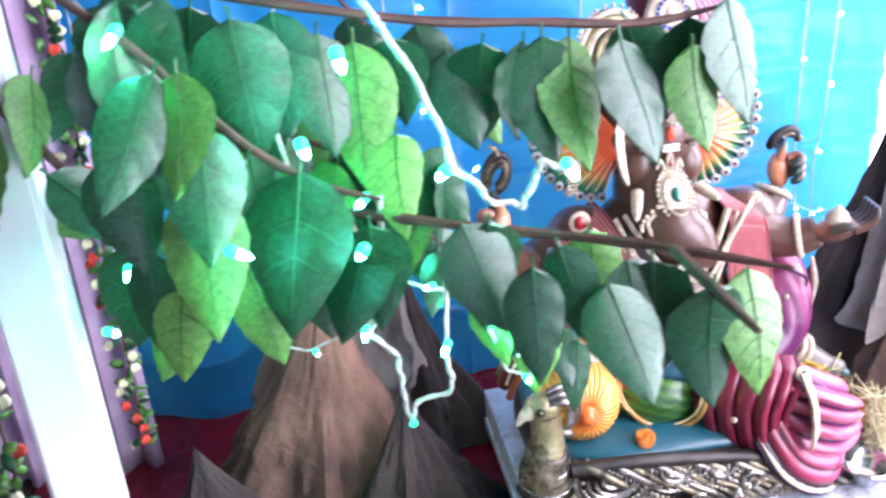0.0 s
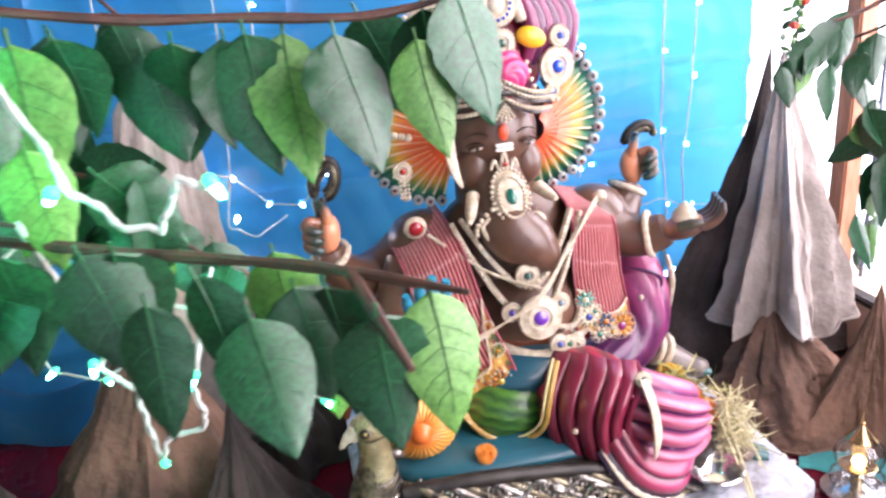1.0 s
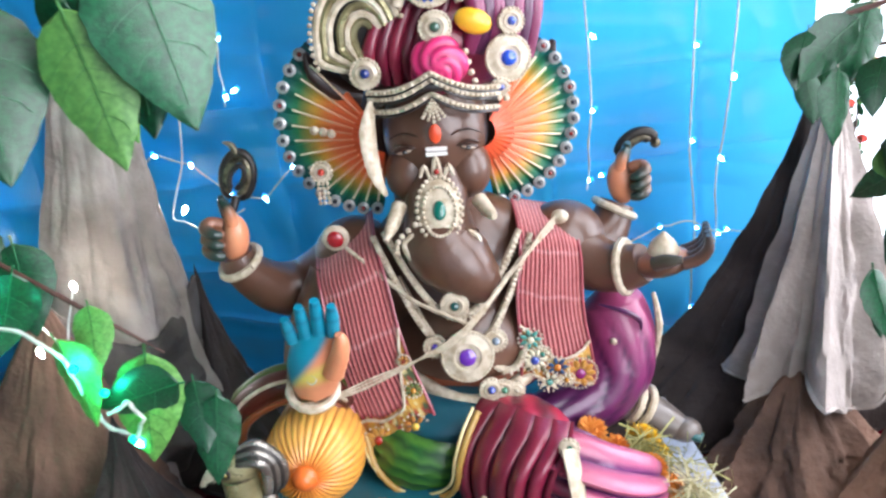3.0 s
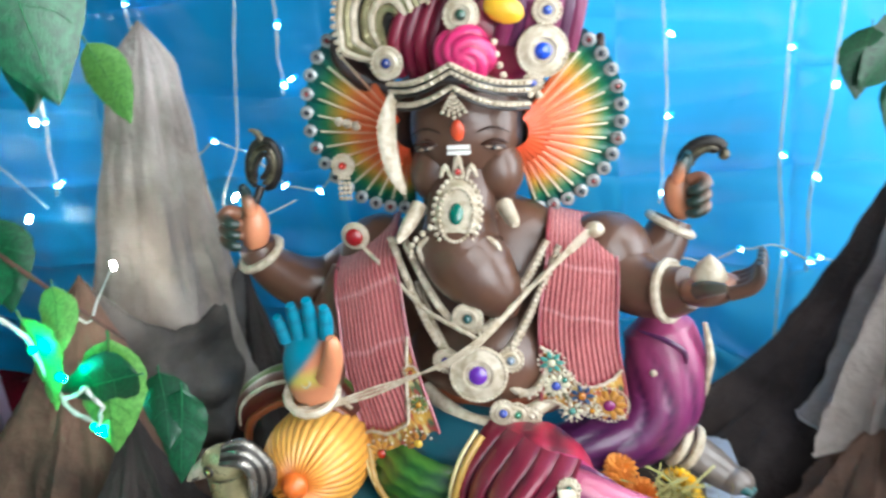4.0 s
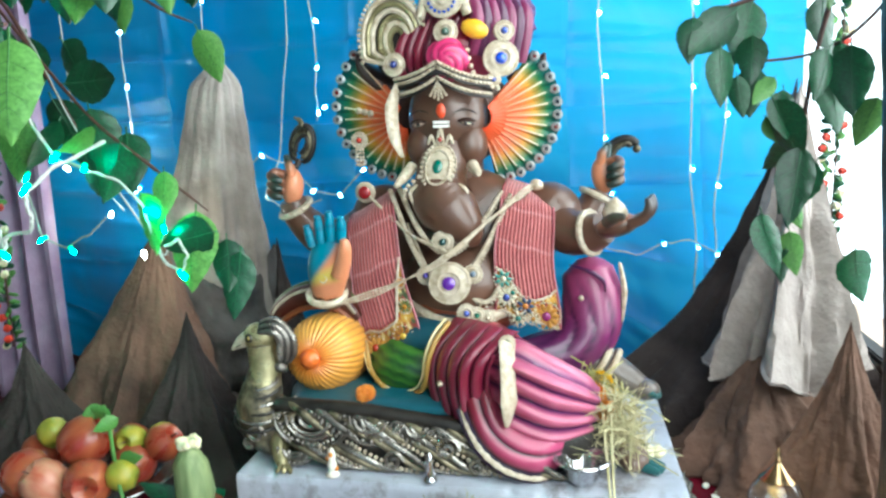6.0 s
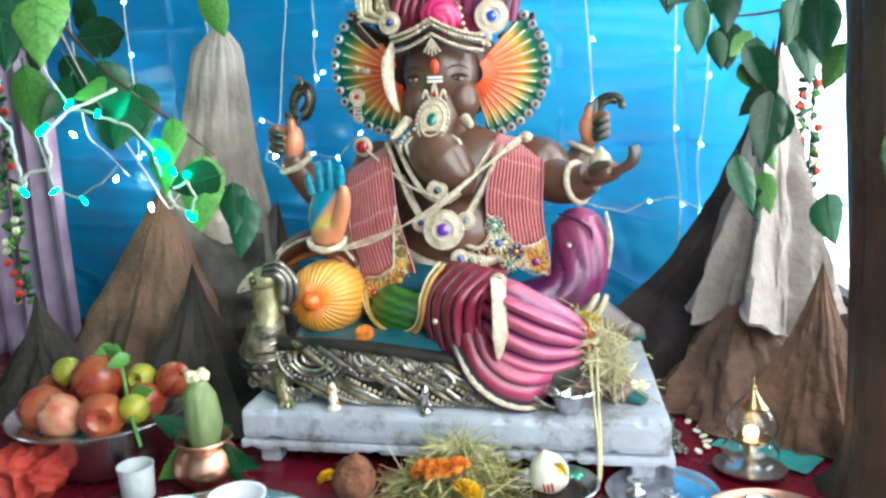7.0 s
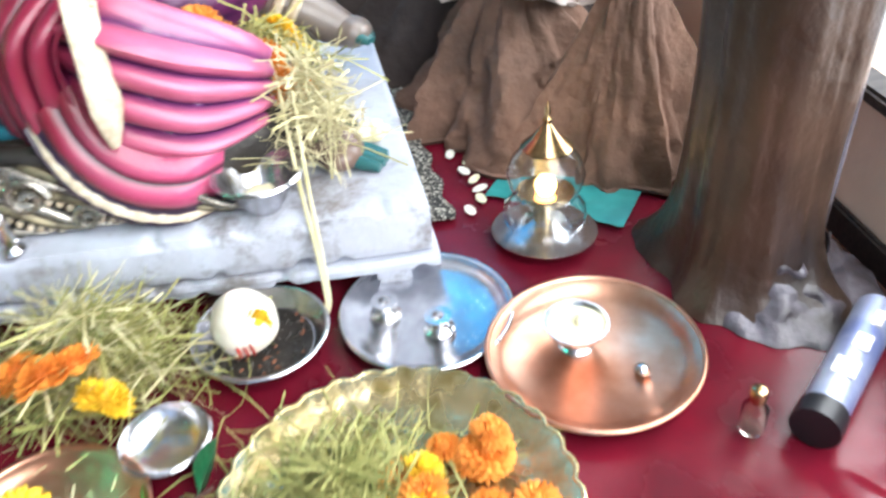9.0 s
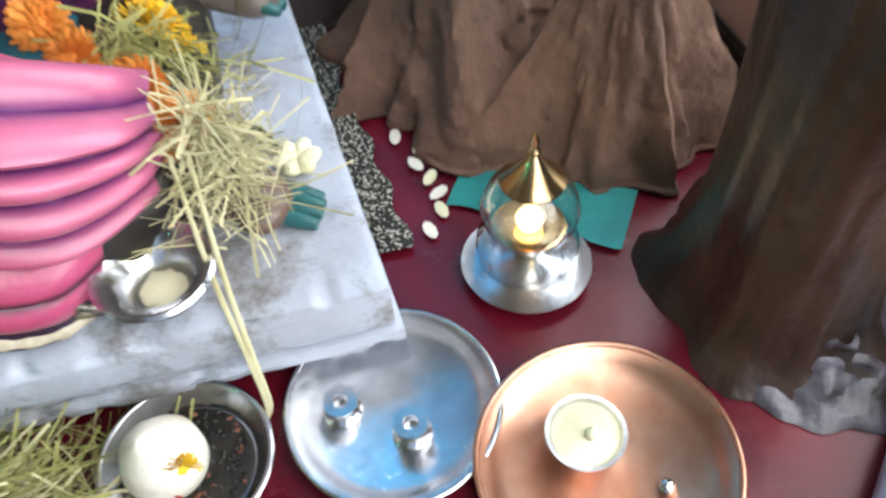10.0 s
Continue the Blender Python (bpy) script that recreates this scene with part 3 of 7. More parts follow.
for k in range(17):
    x0 = -0.225 + 0.0215 * k
    pts = [(x0, 0.040, 0.176 - 0.0015 * k), (x0 + 0.022, 0.030, 0.164 - 0.0015 * k), (x0 + 0.058, 0.026, 0.134), (x0 + 0.088, 0.028, 0.112), (x0 + 0.12, 0.034, 0.1)]
    if k < 6:
        pts = [(x, y, 0.1 + (z - 0.1) * 0.62) for x, y, z in pts]
    if k % 3 == 2:
        beads(pts, 0.0038, 0.0078, "pearl")
    else:
        st.tube(pts, [0.0015, 0.0048, 0.0056, 0.0045, 0.0016], "carved" if k % 3 else "bird", n=8)
for cx, cz, r in [(0.045, 0.145, 0.02), (-0.04, 0.122, 0.016), (0.09, 0.118, 0.014)]:
    st.tube([(cx + r * (1 - i / 15) * math.cos(i * 0.75), 0.022, cz + r * (1 - i / 15) * math.sin(i * 0.75)) for i in range(13)], 0.0036, "carved", n=6, steps=2)
for k in range(14):
    x0 = -0.228 + 0.0205 * k
    pts = [(x0, 0.058, 0.207 - 0.0022 * k), (x0 + 0.028, 0.038, 0.197 - 0.0022 * k), (x0 + 0.066, 0.031, 0.172 - 0.0018 * k), (x0 + 0.092, 0.03, 0.152 - 0.001 * k)]
    if k % 3 == 1:
        beads(pts, 0.0036, 0.0074, "carved")
    else:
        st.tube(pts, [0.0018, 0.0062, 0.0066, 0.0018], "carved" if k % 3 else "bird", n=8)
st.tube([(-0.235, 0.05, 0.196), (-0.12, 0.045, 0.196), (0.0, 0.045, 0.182), (0.07, 0.045, 0.170)], 0.012, "carved_dark", n=10)
# bird at the couch's end
st.tube([(-0.225, 0.11, 0.125), (-0.262, 0.08, 0.145), (-0.272, 0.07, 0.185), (-0.266, 0.074, 0.225), (-0.262, 0.08, 0.262), (-0.266, 0.08, 0.29)], [0.047, 0.045, 0.040, 0.030, 0.022, 0.023], "bird", n=20, steps=6,
        fold=lambda t, a: 1 + 0.02 * math.sin(60 * t) * (t < 0.6))
st.tube([(-0.267, 0.070, 0.215), (-0.263, 0.077, 0.25), (-0.266, 0.079, 0.285)], [0.0300, 0.0250, 0.0240], "bird_gold", n=18)
st.ball((-0.268, 0.079, 0.298), (0.029, 0.023, 0.024), "bird_gold", nu=20, nv=12)
st.tube([(-0.286, 0.075, 0.297), (-0.299, 0.072, 0.290), (-0.313, 0.068, 0.279)], [0.014, 0.010, 0.002], "pearl", n=10)
st.tube([(-0.294, 0.062, 0.289), (-0.304, 0.063, 0.284)], 0.0012, "carved_dark", n=5)
st.lathe([(0.0075, 0.0), (0.0068, 0.002), (0.005, 0.0022)], "carved_dark", c=(-0.277, 0.057, 0.302), axis=(-0.3, -1, 0.1), n=12)
st.ball((-0.277, 0.0565, 0.302), 0.0042, "gem", lin("8a7a3a"), nu=8, nv=6)
st.ball((-0.278, 0.0535, 0.302), 0.002, "gem", (0.01, 0.01, 0.01), nu=6, nv=5)
# its curled crest
for k in range(5):
    f = 1 - 0.15 * k
    st.tube([(-0.264, 0.074 - 0.003 * k, 0.300 + 0.024 * f), (-0.240, 0.080 - 0.004 * k, 0.300 + 0.027 * f), (-0.240 + 0.024 * f, 0.084 - 0.004 * k, 0.298), (-0.242 + 0.026 * f, 0.084 - 0.004 * k, 0.268), (-0.245 + 0.012 * f, 0.078, 0.250)], [0.003, 0.0065, 0.0075, 0.0065, 0.003], "carved" if k % 2 == 0 else "carved_dark", n=8)
st.ball((-0.236, 0.074, 0.25), (0.014, 0.010, 0.009), "carved", rot=(0, 25, 0), nu=12, nv=8)
for k in range(6):
    z0, r0 = 0.168 + 0.013 * k, 0.046 - 0.0035 * k
    st.tube([(-0.270 + 0.001 * k + r0 * math.cos(radians(a)), 0.072 + r0 * math.sin(radians(a)), z0 - 0.012 * math.sin(radians(a * 1.0 - 180))) for a in range(175, 365, 15)], [0.0008] + [0.0028] * 11 + [0.0008], "carved_dark" if k % 2 == 0 else "carved", n=6, steps=2)
for sx in (-0.228,):
    st.tube([(sx - 0.012, 0.066, 0.15), (sx - 0.004, 0.038, 0.122), (sx + 0.008, 0.022, 0.104)], [0.022, 0.014, 0.009], "bird_gold", n=9)
    for k in range(3):
        st.tube([(sx + 0.004, 0.026, 0.107), (sx + 0.004 + 0.009 * k, 0.012, 0.104), (sx + 0.002 + 0.012 * k, 0.006, 0.1)], [0.006, 0.0045, 0.002], "bird_gold", n=6)

for cx, cz, r in ((-0.300, 0.178, 0.015), (-0.268, 0.150, 0.016), (-0.286, 0.128, 0.012)):
    st.tube([(cx + r * (1 - i / 14) * math.cos(i * 0.8), 0.030 + 0.9 * abs(cx + 0.27), cz + r * (1 - i / 14) * math.sin(i * 0.8)) for i in range(12)], 0.0034, "carved", n=6, steps=2)

# orange bolster: a domed end with radiating pleats round a knob
axis_q = Vector((-0.08, -1, 0.12)).to_track_quat("Z", "Y").to_matrix()
rows, cols = [], []
for r, h in [(0.05, -0.13), (0.064, -0.10), (0.067, -0.03), (0.066, -0.008), (0.060, 0.012), (0.050, 0.026), (0.038, 0.036), (0.026, 0.041), (0.014, 0.042), (0.002, 0.042)]:
    row = []
    for j in range(216):
        a = 2 * math.pi * j / 216
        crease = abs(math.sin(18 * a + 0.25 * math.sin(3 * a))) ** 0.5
        k = 1 - 0.035 * (1 - crease)
        q = axis_q @ Vector((math.cos(a) * r * k, math.sin(a) * r * k, h - 0.003 * (1 - crease) * (h > 0))) + Vector((-0.19, 0.142, 0.250))
        row.append(q)
        # crease shade and a lit upper side are put into the colour
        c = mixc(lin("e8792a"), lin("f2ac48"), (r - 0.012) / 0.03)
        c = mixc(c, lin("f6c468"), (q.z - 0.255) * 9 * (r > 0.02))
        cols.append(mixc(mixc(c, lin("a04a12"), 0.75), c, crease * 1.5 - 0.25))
    rows.append(row)
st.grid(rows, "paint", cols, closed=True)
st.lathe([(0.017, 0.0), (0.017, 0.004), (0.0125, 0.007), (0.0115, 0.012), (0.007, 0.016), (0.001, 0.017)], "paint", lin("e8722a"), c=(-0.1935, 0.100, 0.2555), axis=(-0.08, -1, 0.12), n=20)
# arm rest arched over the bolster
ARCH = [(-0.30, 0.21, 0.262), (-0.285, 0.2, 0.302), (-0.245, 0.195, 0.332), (-0.205, 0.195, 0.340), (-0.168, 0.2, 0.328), (-0.142, 0.205, 0.296)]
st.tube(ARCH, [0.012, 0.017, 0.02, 0.02, 0.018, 0.012], "paint", lin("4c2018"), n=14, steps=6)
st.tube([(x, y - 0.016, z + 0.012) for x, y, z in ARCH], 0.0028, "pearl", n=6, steps=6)
st.tube([(x * 1.01, y + 0.01, z + 0.014) for x, y, z in ARCH], 0.010, "paint", lin("4a5a2a"), n=8, steps=6)
st.tube([(x * 0.985, y - 0.012, z - 0.018) for x, y, z in ARCH], 0.006, "paint", lin("8a4a2a"), n=8, steps=6)

# trunk of the body, belly, shoulders
st.ball((0.02, 0.35, 0.39), (0.15, 0.095, 0.15), "paint", SKIN, nu=28, nv=18)
st.ball((0.028, 0.305, 0.345), (0.112, 0.10, 0.082), "paint", tint=lambda d, p: mixc(SKIN, lin("7a5744"), 0.5 - 0.9 * d.z), nu=28, nv=18)
st.ball((0.03, 0.30, 0.30), (0.125, 0.085, 0.05), "paint", lin("8a4a30"), nu=24, nv=12)
st.lathe([(0.007, 0.0), (0.005, 0.002), (0.002, -0.001)], "paint", SKIN_D, c=(0.028, 0.2065, 0.337), axis=(0, -1, -0.1), n=12)
for x in (-0.125, 0.175):
    st.ball((x, 0.35, 0.455), (0.06, 0.055, 0.055), "paint", SKIN)
st.tube([(0.0, 0.36, 0.45), (0.0, 0.35, 0.56)], 0.062, "paint", SKIN, n=16)

# head, trunk, tusks
st.ball((0.004, 0.345, 0.63), (0.072, 0.07, 0.082), "paint", SKIN, nu=28, nv=18)
for sx in (-1, 1):
    st.ball((0.004 + sx * 0.04, 0.318, 0.58), (0.032, 0.036, 0.04), "paint", SKIN)
    st.ball((0.004 + sx * 0.043, 0.2835, 0.620), (0.0135, 0.006, 0.0045), "paint", SKIN_D, rot=(0, sx * 10, sx * 12), nu=14, nv=8)
    st.ball((0.004 + sx * 0.042, 0.2805, 0.6195), (0.0105, 0.0045, 0.0028), "paint", lin("a08c7a"), rot=(0, sx * 10, sx * 12), nu=14, nv=8)
    st.ball((0.004 + sx * 0.041, 0.2775, 0.6195), (0.0042, 0.003, 0.0028), "gem", (0.01, 0.008, 0.008), nu=8, nv=6)
    st.tube(bow((0.004 + sx * 0.026, 0.279, 0.6225), (0.004 + sx * 0.058, 0.2905, 0.6215), (0, -0.002, 0.0055), 7), [0.0008] + [0.0022] * 5 + [0.0008], "paint", SKIN_D, n=6, steps=2)
    st.tube(bow((0.004 + sx * 0.022, 0.2775, 0.638), (0.004 + sx * 0.060, 0.2925, 0.634), (0, -0.001, 0.007), 6), [0.0006, 0.0012, 0.0014, 0.0012, 0.001, 0.0005], "paint", lin("2a1a14"), n=6, steps=2)
st.tube([(0.004, 0.345, 0.61), (0.002, 0.316, 0.57), (-0.002, 0.286, 0.53), (0.003, 0.258, 0.492), (0.026, 0.244, 0.468), (0.046, 0.24, 0.444), (0.054, 0.242, 0.424), (0.055, 0.244, 0.416)], [0.044, 0.042, 0.044, 0.052, 0.047, 0.034, 0.020, 0.006], "paint", n=24, steps=6, fold=lambda t, a: 1 + 0.012 * math.cos(t * 90) * (t > 0.3), tint=lambda t, a: mixc(SKIN, lin("7c4a3a"), (t - 0.78) * 4))
st.tube([(-0.05, 0.275, 0.548), (-0.062, 0.245, 0.53), (-0.07, 0.225, 0.52)], [0.011, 0.009, 0.003], "pearl", n=10)
st.tube([(0.055, 0.275, 0.548), (0.066, 0.25, 0.54), (0.072, 0.235, 0.538)], [0.011, 0.009, 0.004], "pearl", n=10)
for k in range(2):
    st.box((-0.010, 0.268 + 0.001 * k, 0.614 + 0.0065 * k), (0.018, 0.276, 0.6185 + 0.0065 * k), "paint", lin("f0ece6"), bevel=0.001)
st.ball((0.004, 0.274, 0.642), (0.008, 0.004, 0.013), "paint", lin("e0502a"), nu=10, nv=8)

# nape behind the ears
st.ball((0.004, 0.385, 0.63), (0.115, 0.05, 0.09), "paint", SKIN, nu=24, nv=12)

# fan ears with ribs and studs
def fan(pivot, a0, a1, radius, back):
    n = 14
    rows, cols = [], []
    for i in range(n * 6 + 1):
        a = radians(a0 + (a1 - a0) * i / (n * 6))
        rad = radius(i / (n * 6))
        row = []
        for j in range(11):
            t = j / 10
            r = 0.02 + (rad - 0.02) * t
            y = pivot[1] + back * t - 0.007 * t * abs(math.sin(math.pi * i / 6)) + 0.012 * math.sin(t * 3)
            row.append((pivot[0] + r * math.cos(a), y, pivot[2] + r * math.sin(a)))
            c = mixc(lin("e8542e"), lin("ef7a45"), t * 2)
            c = mixc(c, lin("d9a23c"), (t - 0.45) / 0.16)
            c = mixc(c, lin("2f7f4a"), (t - 0.62) / 0.14)
            c = mixc(c, lin("0d5a5e"), (t - 0.78) / 0.15)
            cols.append(c)
        rows.append(row)
    st.grid(rows, "paint", cols)
    st.grid([[(p[0], p[1] + 0.012, p[2]) for p in r] for r in rows], "paint", SKIN_D)
    for i in range(n):
        u = (i + 0.5) / n
        a, rad = radians(a0 + (a1 - a0) * u), radius(u)
        d = Vector((math.cos(a), 0, math.sin(a)))
        base = Vector((pivot[0], pivot[1], pivot[2]))
        tip = base + d * rad * 0.97 + Vector((0, back - 0.012, 0))
        st.tube([base + d * 0.045 + Vector((0, 0.3 * back - 0.008, 0)), base + d * rad * 0.85 + Vector((0, back * 0.85 - 0.012, 0))], 0.0016, "paint", n=6, steps=3, tint=lambda t, a: mixc(lin("f08a5c"), lin("d8d6b8"), t * 1.6 - 0.3))
        st.lathe([(0.0085, -0.003), (0.009, 0.001), (0.0055, 0.003), (0.004, 0.001)], "stud", c=tip, axis=(0, -1, 0.1), n=10)
        st.ball(tip + Vector((0, -0.002, 0)), 0.0036, "gem", lin("7a2626") if i % 3 == 0 else lin("2a2f3c"), nu=7, nv=5)


fan((-0.062, 0.312, 0.632), 128, 262, lambda u: 0.158 - 0.045 * u ** 1.5, 0.045)
fan((0.064, 0.318, 0.628), 52, -82, lambda u: 0.140 - 0.022 * u ** 1.5, 0.055)
st.tube([(-0.09, 0.36, 0.685), (-0.125, 0.355, 0.70), (-0.150, 0.348, 0.722), (-0.158, 0.342, 0.746)], [0.022, 0.024, 0.016, 0.004], "paint", SKIN_D, n=12, flat=0.6)
st.tube([(0.11, 0.38, 0.68), (0.14, 0.385, 0.695), (0.162, 0.382, 0.712), (0.172, 0.376, 0.732)], [0.02, 0.024, 0.015, 0.004], "paint", SKIN_D, n=12, flat=0.6)
# ear ornaments beside the face
medallion((-0.152, 0.305, 0.594), 0.015, lin("c03020"), (0, -1, 0.1))
for k in range(3):
    beads([(-0.158 + 0.006 * k, 0.302, 0.578), (-0.158 + 0.006 * k, 0.30, 0.545)], 0.003, 0.006)
st.tube([(-0.072, 0.29, 0.69), (-0.082, 0.275, 0.65), (-0.078, 0.27, 0.60), (-0.066, 0.272, 0.565)], [0.004, 0.014, 0.012, 0.003], "pearl", n=10, flat=0.5)
for k in range(3):
    st.ball((-0.135 - 0.011 * k, 0.325, 0.64 + 0.003 * k), 0.0065, "pearl", nu=8, nv=6)

# turban with wound folds
def wound(d):
    return 1 + 0.07 * math.sin(14 * math.atan2(d.z, d.x) + 5 * d.y) * (1 - abs(d.y)) + 0.03 * math.sin(9 * d.z + 4 * d.x)


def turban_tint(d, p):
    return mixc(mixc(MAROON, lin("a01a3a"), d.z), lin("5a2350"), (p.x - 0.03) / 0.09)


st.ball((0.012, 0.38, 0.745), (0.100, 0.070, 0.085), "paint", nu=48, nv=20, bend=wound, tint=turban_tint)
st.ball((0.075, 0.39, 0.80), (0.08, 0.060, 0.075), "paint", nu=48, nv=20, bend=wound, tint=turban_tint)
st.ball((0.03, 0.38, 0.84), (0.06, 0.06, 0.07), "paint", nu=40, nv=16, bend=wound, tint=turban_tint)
for k in range(4):
    z, y = 0.672 + 0.0085 * k, 0.275 - 0.001 * k
    left, top, right = (-0.075 - 0.001 * k, y + 0.02, z), (0.004, y - 0.018, z + 0.026), (0.088 + 0.001 * k, y + 0.022, z - 0.005)
    if k in (1,):
        st.tube([left, top, right], 0.006, "paint", (0.02, 0.015, 0.015), n=8, steps=6)
    else:
        a = bow(left, top, (0, -0.012, -0.006), 8) + bow(top, right, (0, -0.012, -0.006), 8)
        st.tube(a, 0.0042, "pearl", n=6, steps=2, flat=0.7)
        st.tube([(x, y2 + 0.002, z2 - 0.0055) for x, y2, z2 in a], 0.0028, "paint", (0.02, 0.015, 0.015), n=6, steps=2)
        beads([(x, y2 - 0.004, z2) for x, y2, z2 in a], 0.003, 0.0066)
for k in range(5):
    x = 0.004 + 0.008 * (k - 2)
    beads([(0.004, 0.255, 0.69), (x, 0.258, 0.656 + 0.004 * abs(k - 2))], 0.0026, 0.005)
for k in range(7):
    x = 0.055 + 0.013 * k
    st.tube([(x, 0.315 + 0.006 * k, 0.735 - 0.003 * k), (x + 0.012, 0.31 + 0.007 * k, 0.79), (x - 0.01, 0.335 + 0.006 * k, 0.85 - 0.004 * k), (x - 0.035, 0.37, 0.885 - 0.006 * k)], [0.009, 0.013, 0.012, 0.006], "paint", mixc(lin("7a2a52"), lin("3c1a3c"), (k % 2) * 0.8), n=10)
for k in range(6):
    x = -0.060 + 0.016 * k
    st.tube([(x - 0.01, 0.322, 0.70), (x - 0.012, 0.314, 0.745), (x + 0.012, 0.324, 0.80)], [0.007, 0.010, 0.006], "paint", mixc(lin("7c1a34"), lin("520e26"), (k % 2) * 0.6), n=10)
# rose, emblem and brooches
def rose_fold(d):
    return abs(math.sin(2.5 * math.atan2(d.z, d.x) + 8 * math.hypot(d.x, d.z)))


# petal creases are tinted dark, their shade painted in
st.ball((0.015, 0.29, 0.726), (0.037, 0.026, 0.036), "paint", nu=60, nv=40, bend=lambda d: 0.93 + 0.11 * rose_fold(d), tint=lambda d, p: mixc(lin("8e0f44"), lin("d83272"), rose_fold(d) * 1.3))
medallion((0.014, 0.292, 0.772), 0.021, lin("3a5a4a"), (0, -1, 0.15))
medallion((0.010, 0.300, 0.828), 0.034, lin("d8cbb4"), (0, -1, 0.1))
for i in range(18):
    a = i * 2 * math.pi / 18
    st.ball((0.008 + 0.023 * math.cos(a), 0.294, 0.828 + 0.023 * math.sin(a)), (0.0032, 0.003, 0.0032), "gem", lin("1a4fb8"), nu=6, nv=4)
st.tube(bow((-0.032, 0.306, 0.80), (0.050, 0.306, 0.80), (0, 0, 0.085), 11), 0.009, "pearl", n=8, steps=2)
medallion((0.104, 0.308, 0.725), 0.031, lin("1f50d0"), (0.25, -1, 0.1))
medallion((0.110, 0.312, 0.770), 0.017, lin("4a6ad0"), (0.25, -1, 0.1))
medallion((0.092, 0.300, 0.690), 0.012, lin("6a7ad0"), (0.2, -1, 0.1))
st.ball((0.062, 0.300, 0.775), (0.024, 0.012, 0.016), "paint", lin("efb62a"), rot=(0, 20, 0))
beads(bow((0.05, 0.29, 0.74), (0.11, 0.30, 0.675), (-0.012, -0.008, -0.018), 10), 0.0045, 0.0085)
# spiral plume
st.ball((-0.082, 0.328, 0.768), (0.047, 0.006, 0.072), "carved_dark", nu=24, nv=14)
medallion((-0.078, 0.290, 0.722), 0.020, lin("16307a"), (-0.1, -1, 0.1))
for k in range(6):
    r = 0.018 + 0.0108 * k
    pts = [(-0.083 + 0.006 * (k < 3) + r * 0.74 * math.cos(radians(205 - i * 17)), 0.316 - 0.0015 * k, 0.764 + r * math.sin(radians(205 - i * 17))) for i in range(12)]
    pts = [(-0.079, 0.298, 0.730 - 0.002 * k)] + pts
    st.tube(pts, [0.003] + [0.0052] * 11 + [0.004], "pearl" if k % 2 else "bird_gold", n=7, steps=3)
beads([(-0.084 + 0.060 * math.cos(radians(205 - i * 13)), 0.308, 0.764 + 0.082 * math.sin(radians(205 - i * 13))) for i in range(16)], 0.0036, 0.0075)

# face ornament: a beaded oval with a green stone under a small crown
for (rx, rz, dy, bead) in ((0.029, 0.036, 0.004, 0.0033), (0.021, 0.027, -0.003, 0.0027)):
    for i in range(30):
        a = i * 2 * math.pi / 30
        z = 0.550 + rz * math.sin(a)
        st.ball((0.002 + rx * math.cos(a), 0.240 + dy + 0.72 * (z - 0.55), z), bead, "pearl", nu=7, nv=5)
st.ball((0.002, 0.248, 0.55), (0.029, 0.009, 0.042), "pearl", rot=(-36, 0, 0), nu=28, nv=14)
st.ball((0.002, 0.2375, 0.551), (0.009, 0.006, 0.0135), "gem", lin("0c6a5a"), rot=(-36, 0, 0), nu=14, nv=10)
for sx in (-0.014, 0.002, 0.018):
    st.tube([(sx - 0.006, 0.270, 0.586), (sx, 0.272, 0.600 + 0.012 * (sx == 0.002)), (sx + 0.006, 0.270, 0.586)], [0.002, 0.0036, 0.002], "pearl", n=7)
st.ball((0.002, 0.266, 0.594), 0.004, "gem", lin("b0302a"), nu=8, nv=6)
for sx in (-1, 1):
    st.tube(bow((0.002 + sx * 0.024, 0.240, 0.524), (0.002 + sx * 0.04, 0.232, 0.488), (sx * 0.016, 0, 0.004), 8), 0.0036, "pearl", n=7, steps=2)
medallion((0.015, 0.236, 0.512), 0.013, lin("b09a7c"), (0, -1, 0.1))
beads(bow((-0.03, 0.235, 0.535), (-0.055, 0.235, 0.49), (-0.012, 0, 0), 7), 0.0042, 0.008)

# necklaces and belts
for a, b, sag, r in [((-0.075, 0.268, 0.515), (0.105, 0.268, 0.505), (0.0, -0.055, -0.10), 0.0055), ((-0.09, 0.268, 0.51), (0.12, 0.265, 0.50), (0.0, -0.06, -0.15), 0.005), ((-0.06, 0.265, 0.45), (0.10, 0.262, 0.45), (0.0, -0.06, -0.10), 0.0045), ((0.0, 0.26, 0.40), (0.12, 0.262, 0.42), (0.02, -0.05, -0.085), 0.006)]:
    line = bow(a, b, sag, 13)
    st.tube(line, r, "pearl", n=8, steps=2, flat=0.6)
    beads([Vector(p) + Vector((0, -r * 0.6, 0)) for p in line], 0.003, 0.0066)
    beads([Vector(p) + Vector((0.002, -r * 0.2, -r * 1.15)) for p in line], 0.0024, 0.0056)
medallion((0.024, 0.190, 0.362), 0.036, lin("6a2fa8"), (0.05, -1, 0.2))
medallion((-0.018, 0.205, 0.372), 0.016, lin("4a3a9a"), (0, -1, 0.1))
medallion((0.062, 0.205, 0.375), 0.016, lin("7a8a9a"), (0.1, -1, 0.1))
medallion((0.012, 0.21, 0.428), 0.019, lin("1c4a48"), (0, -1, 0.1))
st.tube(bow((-0.055, 0.24, 0.31), (0.115, 0.24, 0.305), (0, -0.05, -0.015), 11), 0.010, "pearl", n=10, steps=2)
for k in range(3):
    medallion((0.052 + 0.017 * k, 0.186 + 0.004 * k, 0.312 - 0.004 * k), 0.016 - 0.002 * (k % 3), [lin("4a5aa8"), lin("2c7a5a"), lin("d8cbb4")][k % 3], (0.15, -1, 0.2))
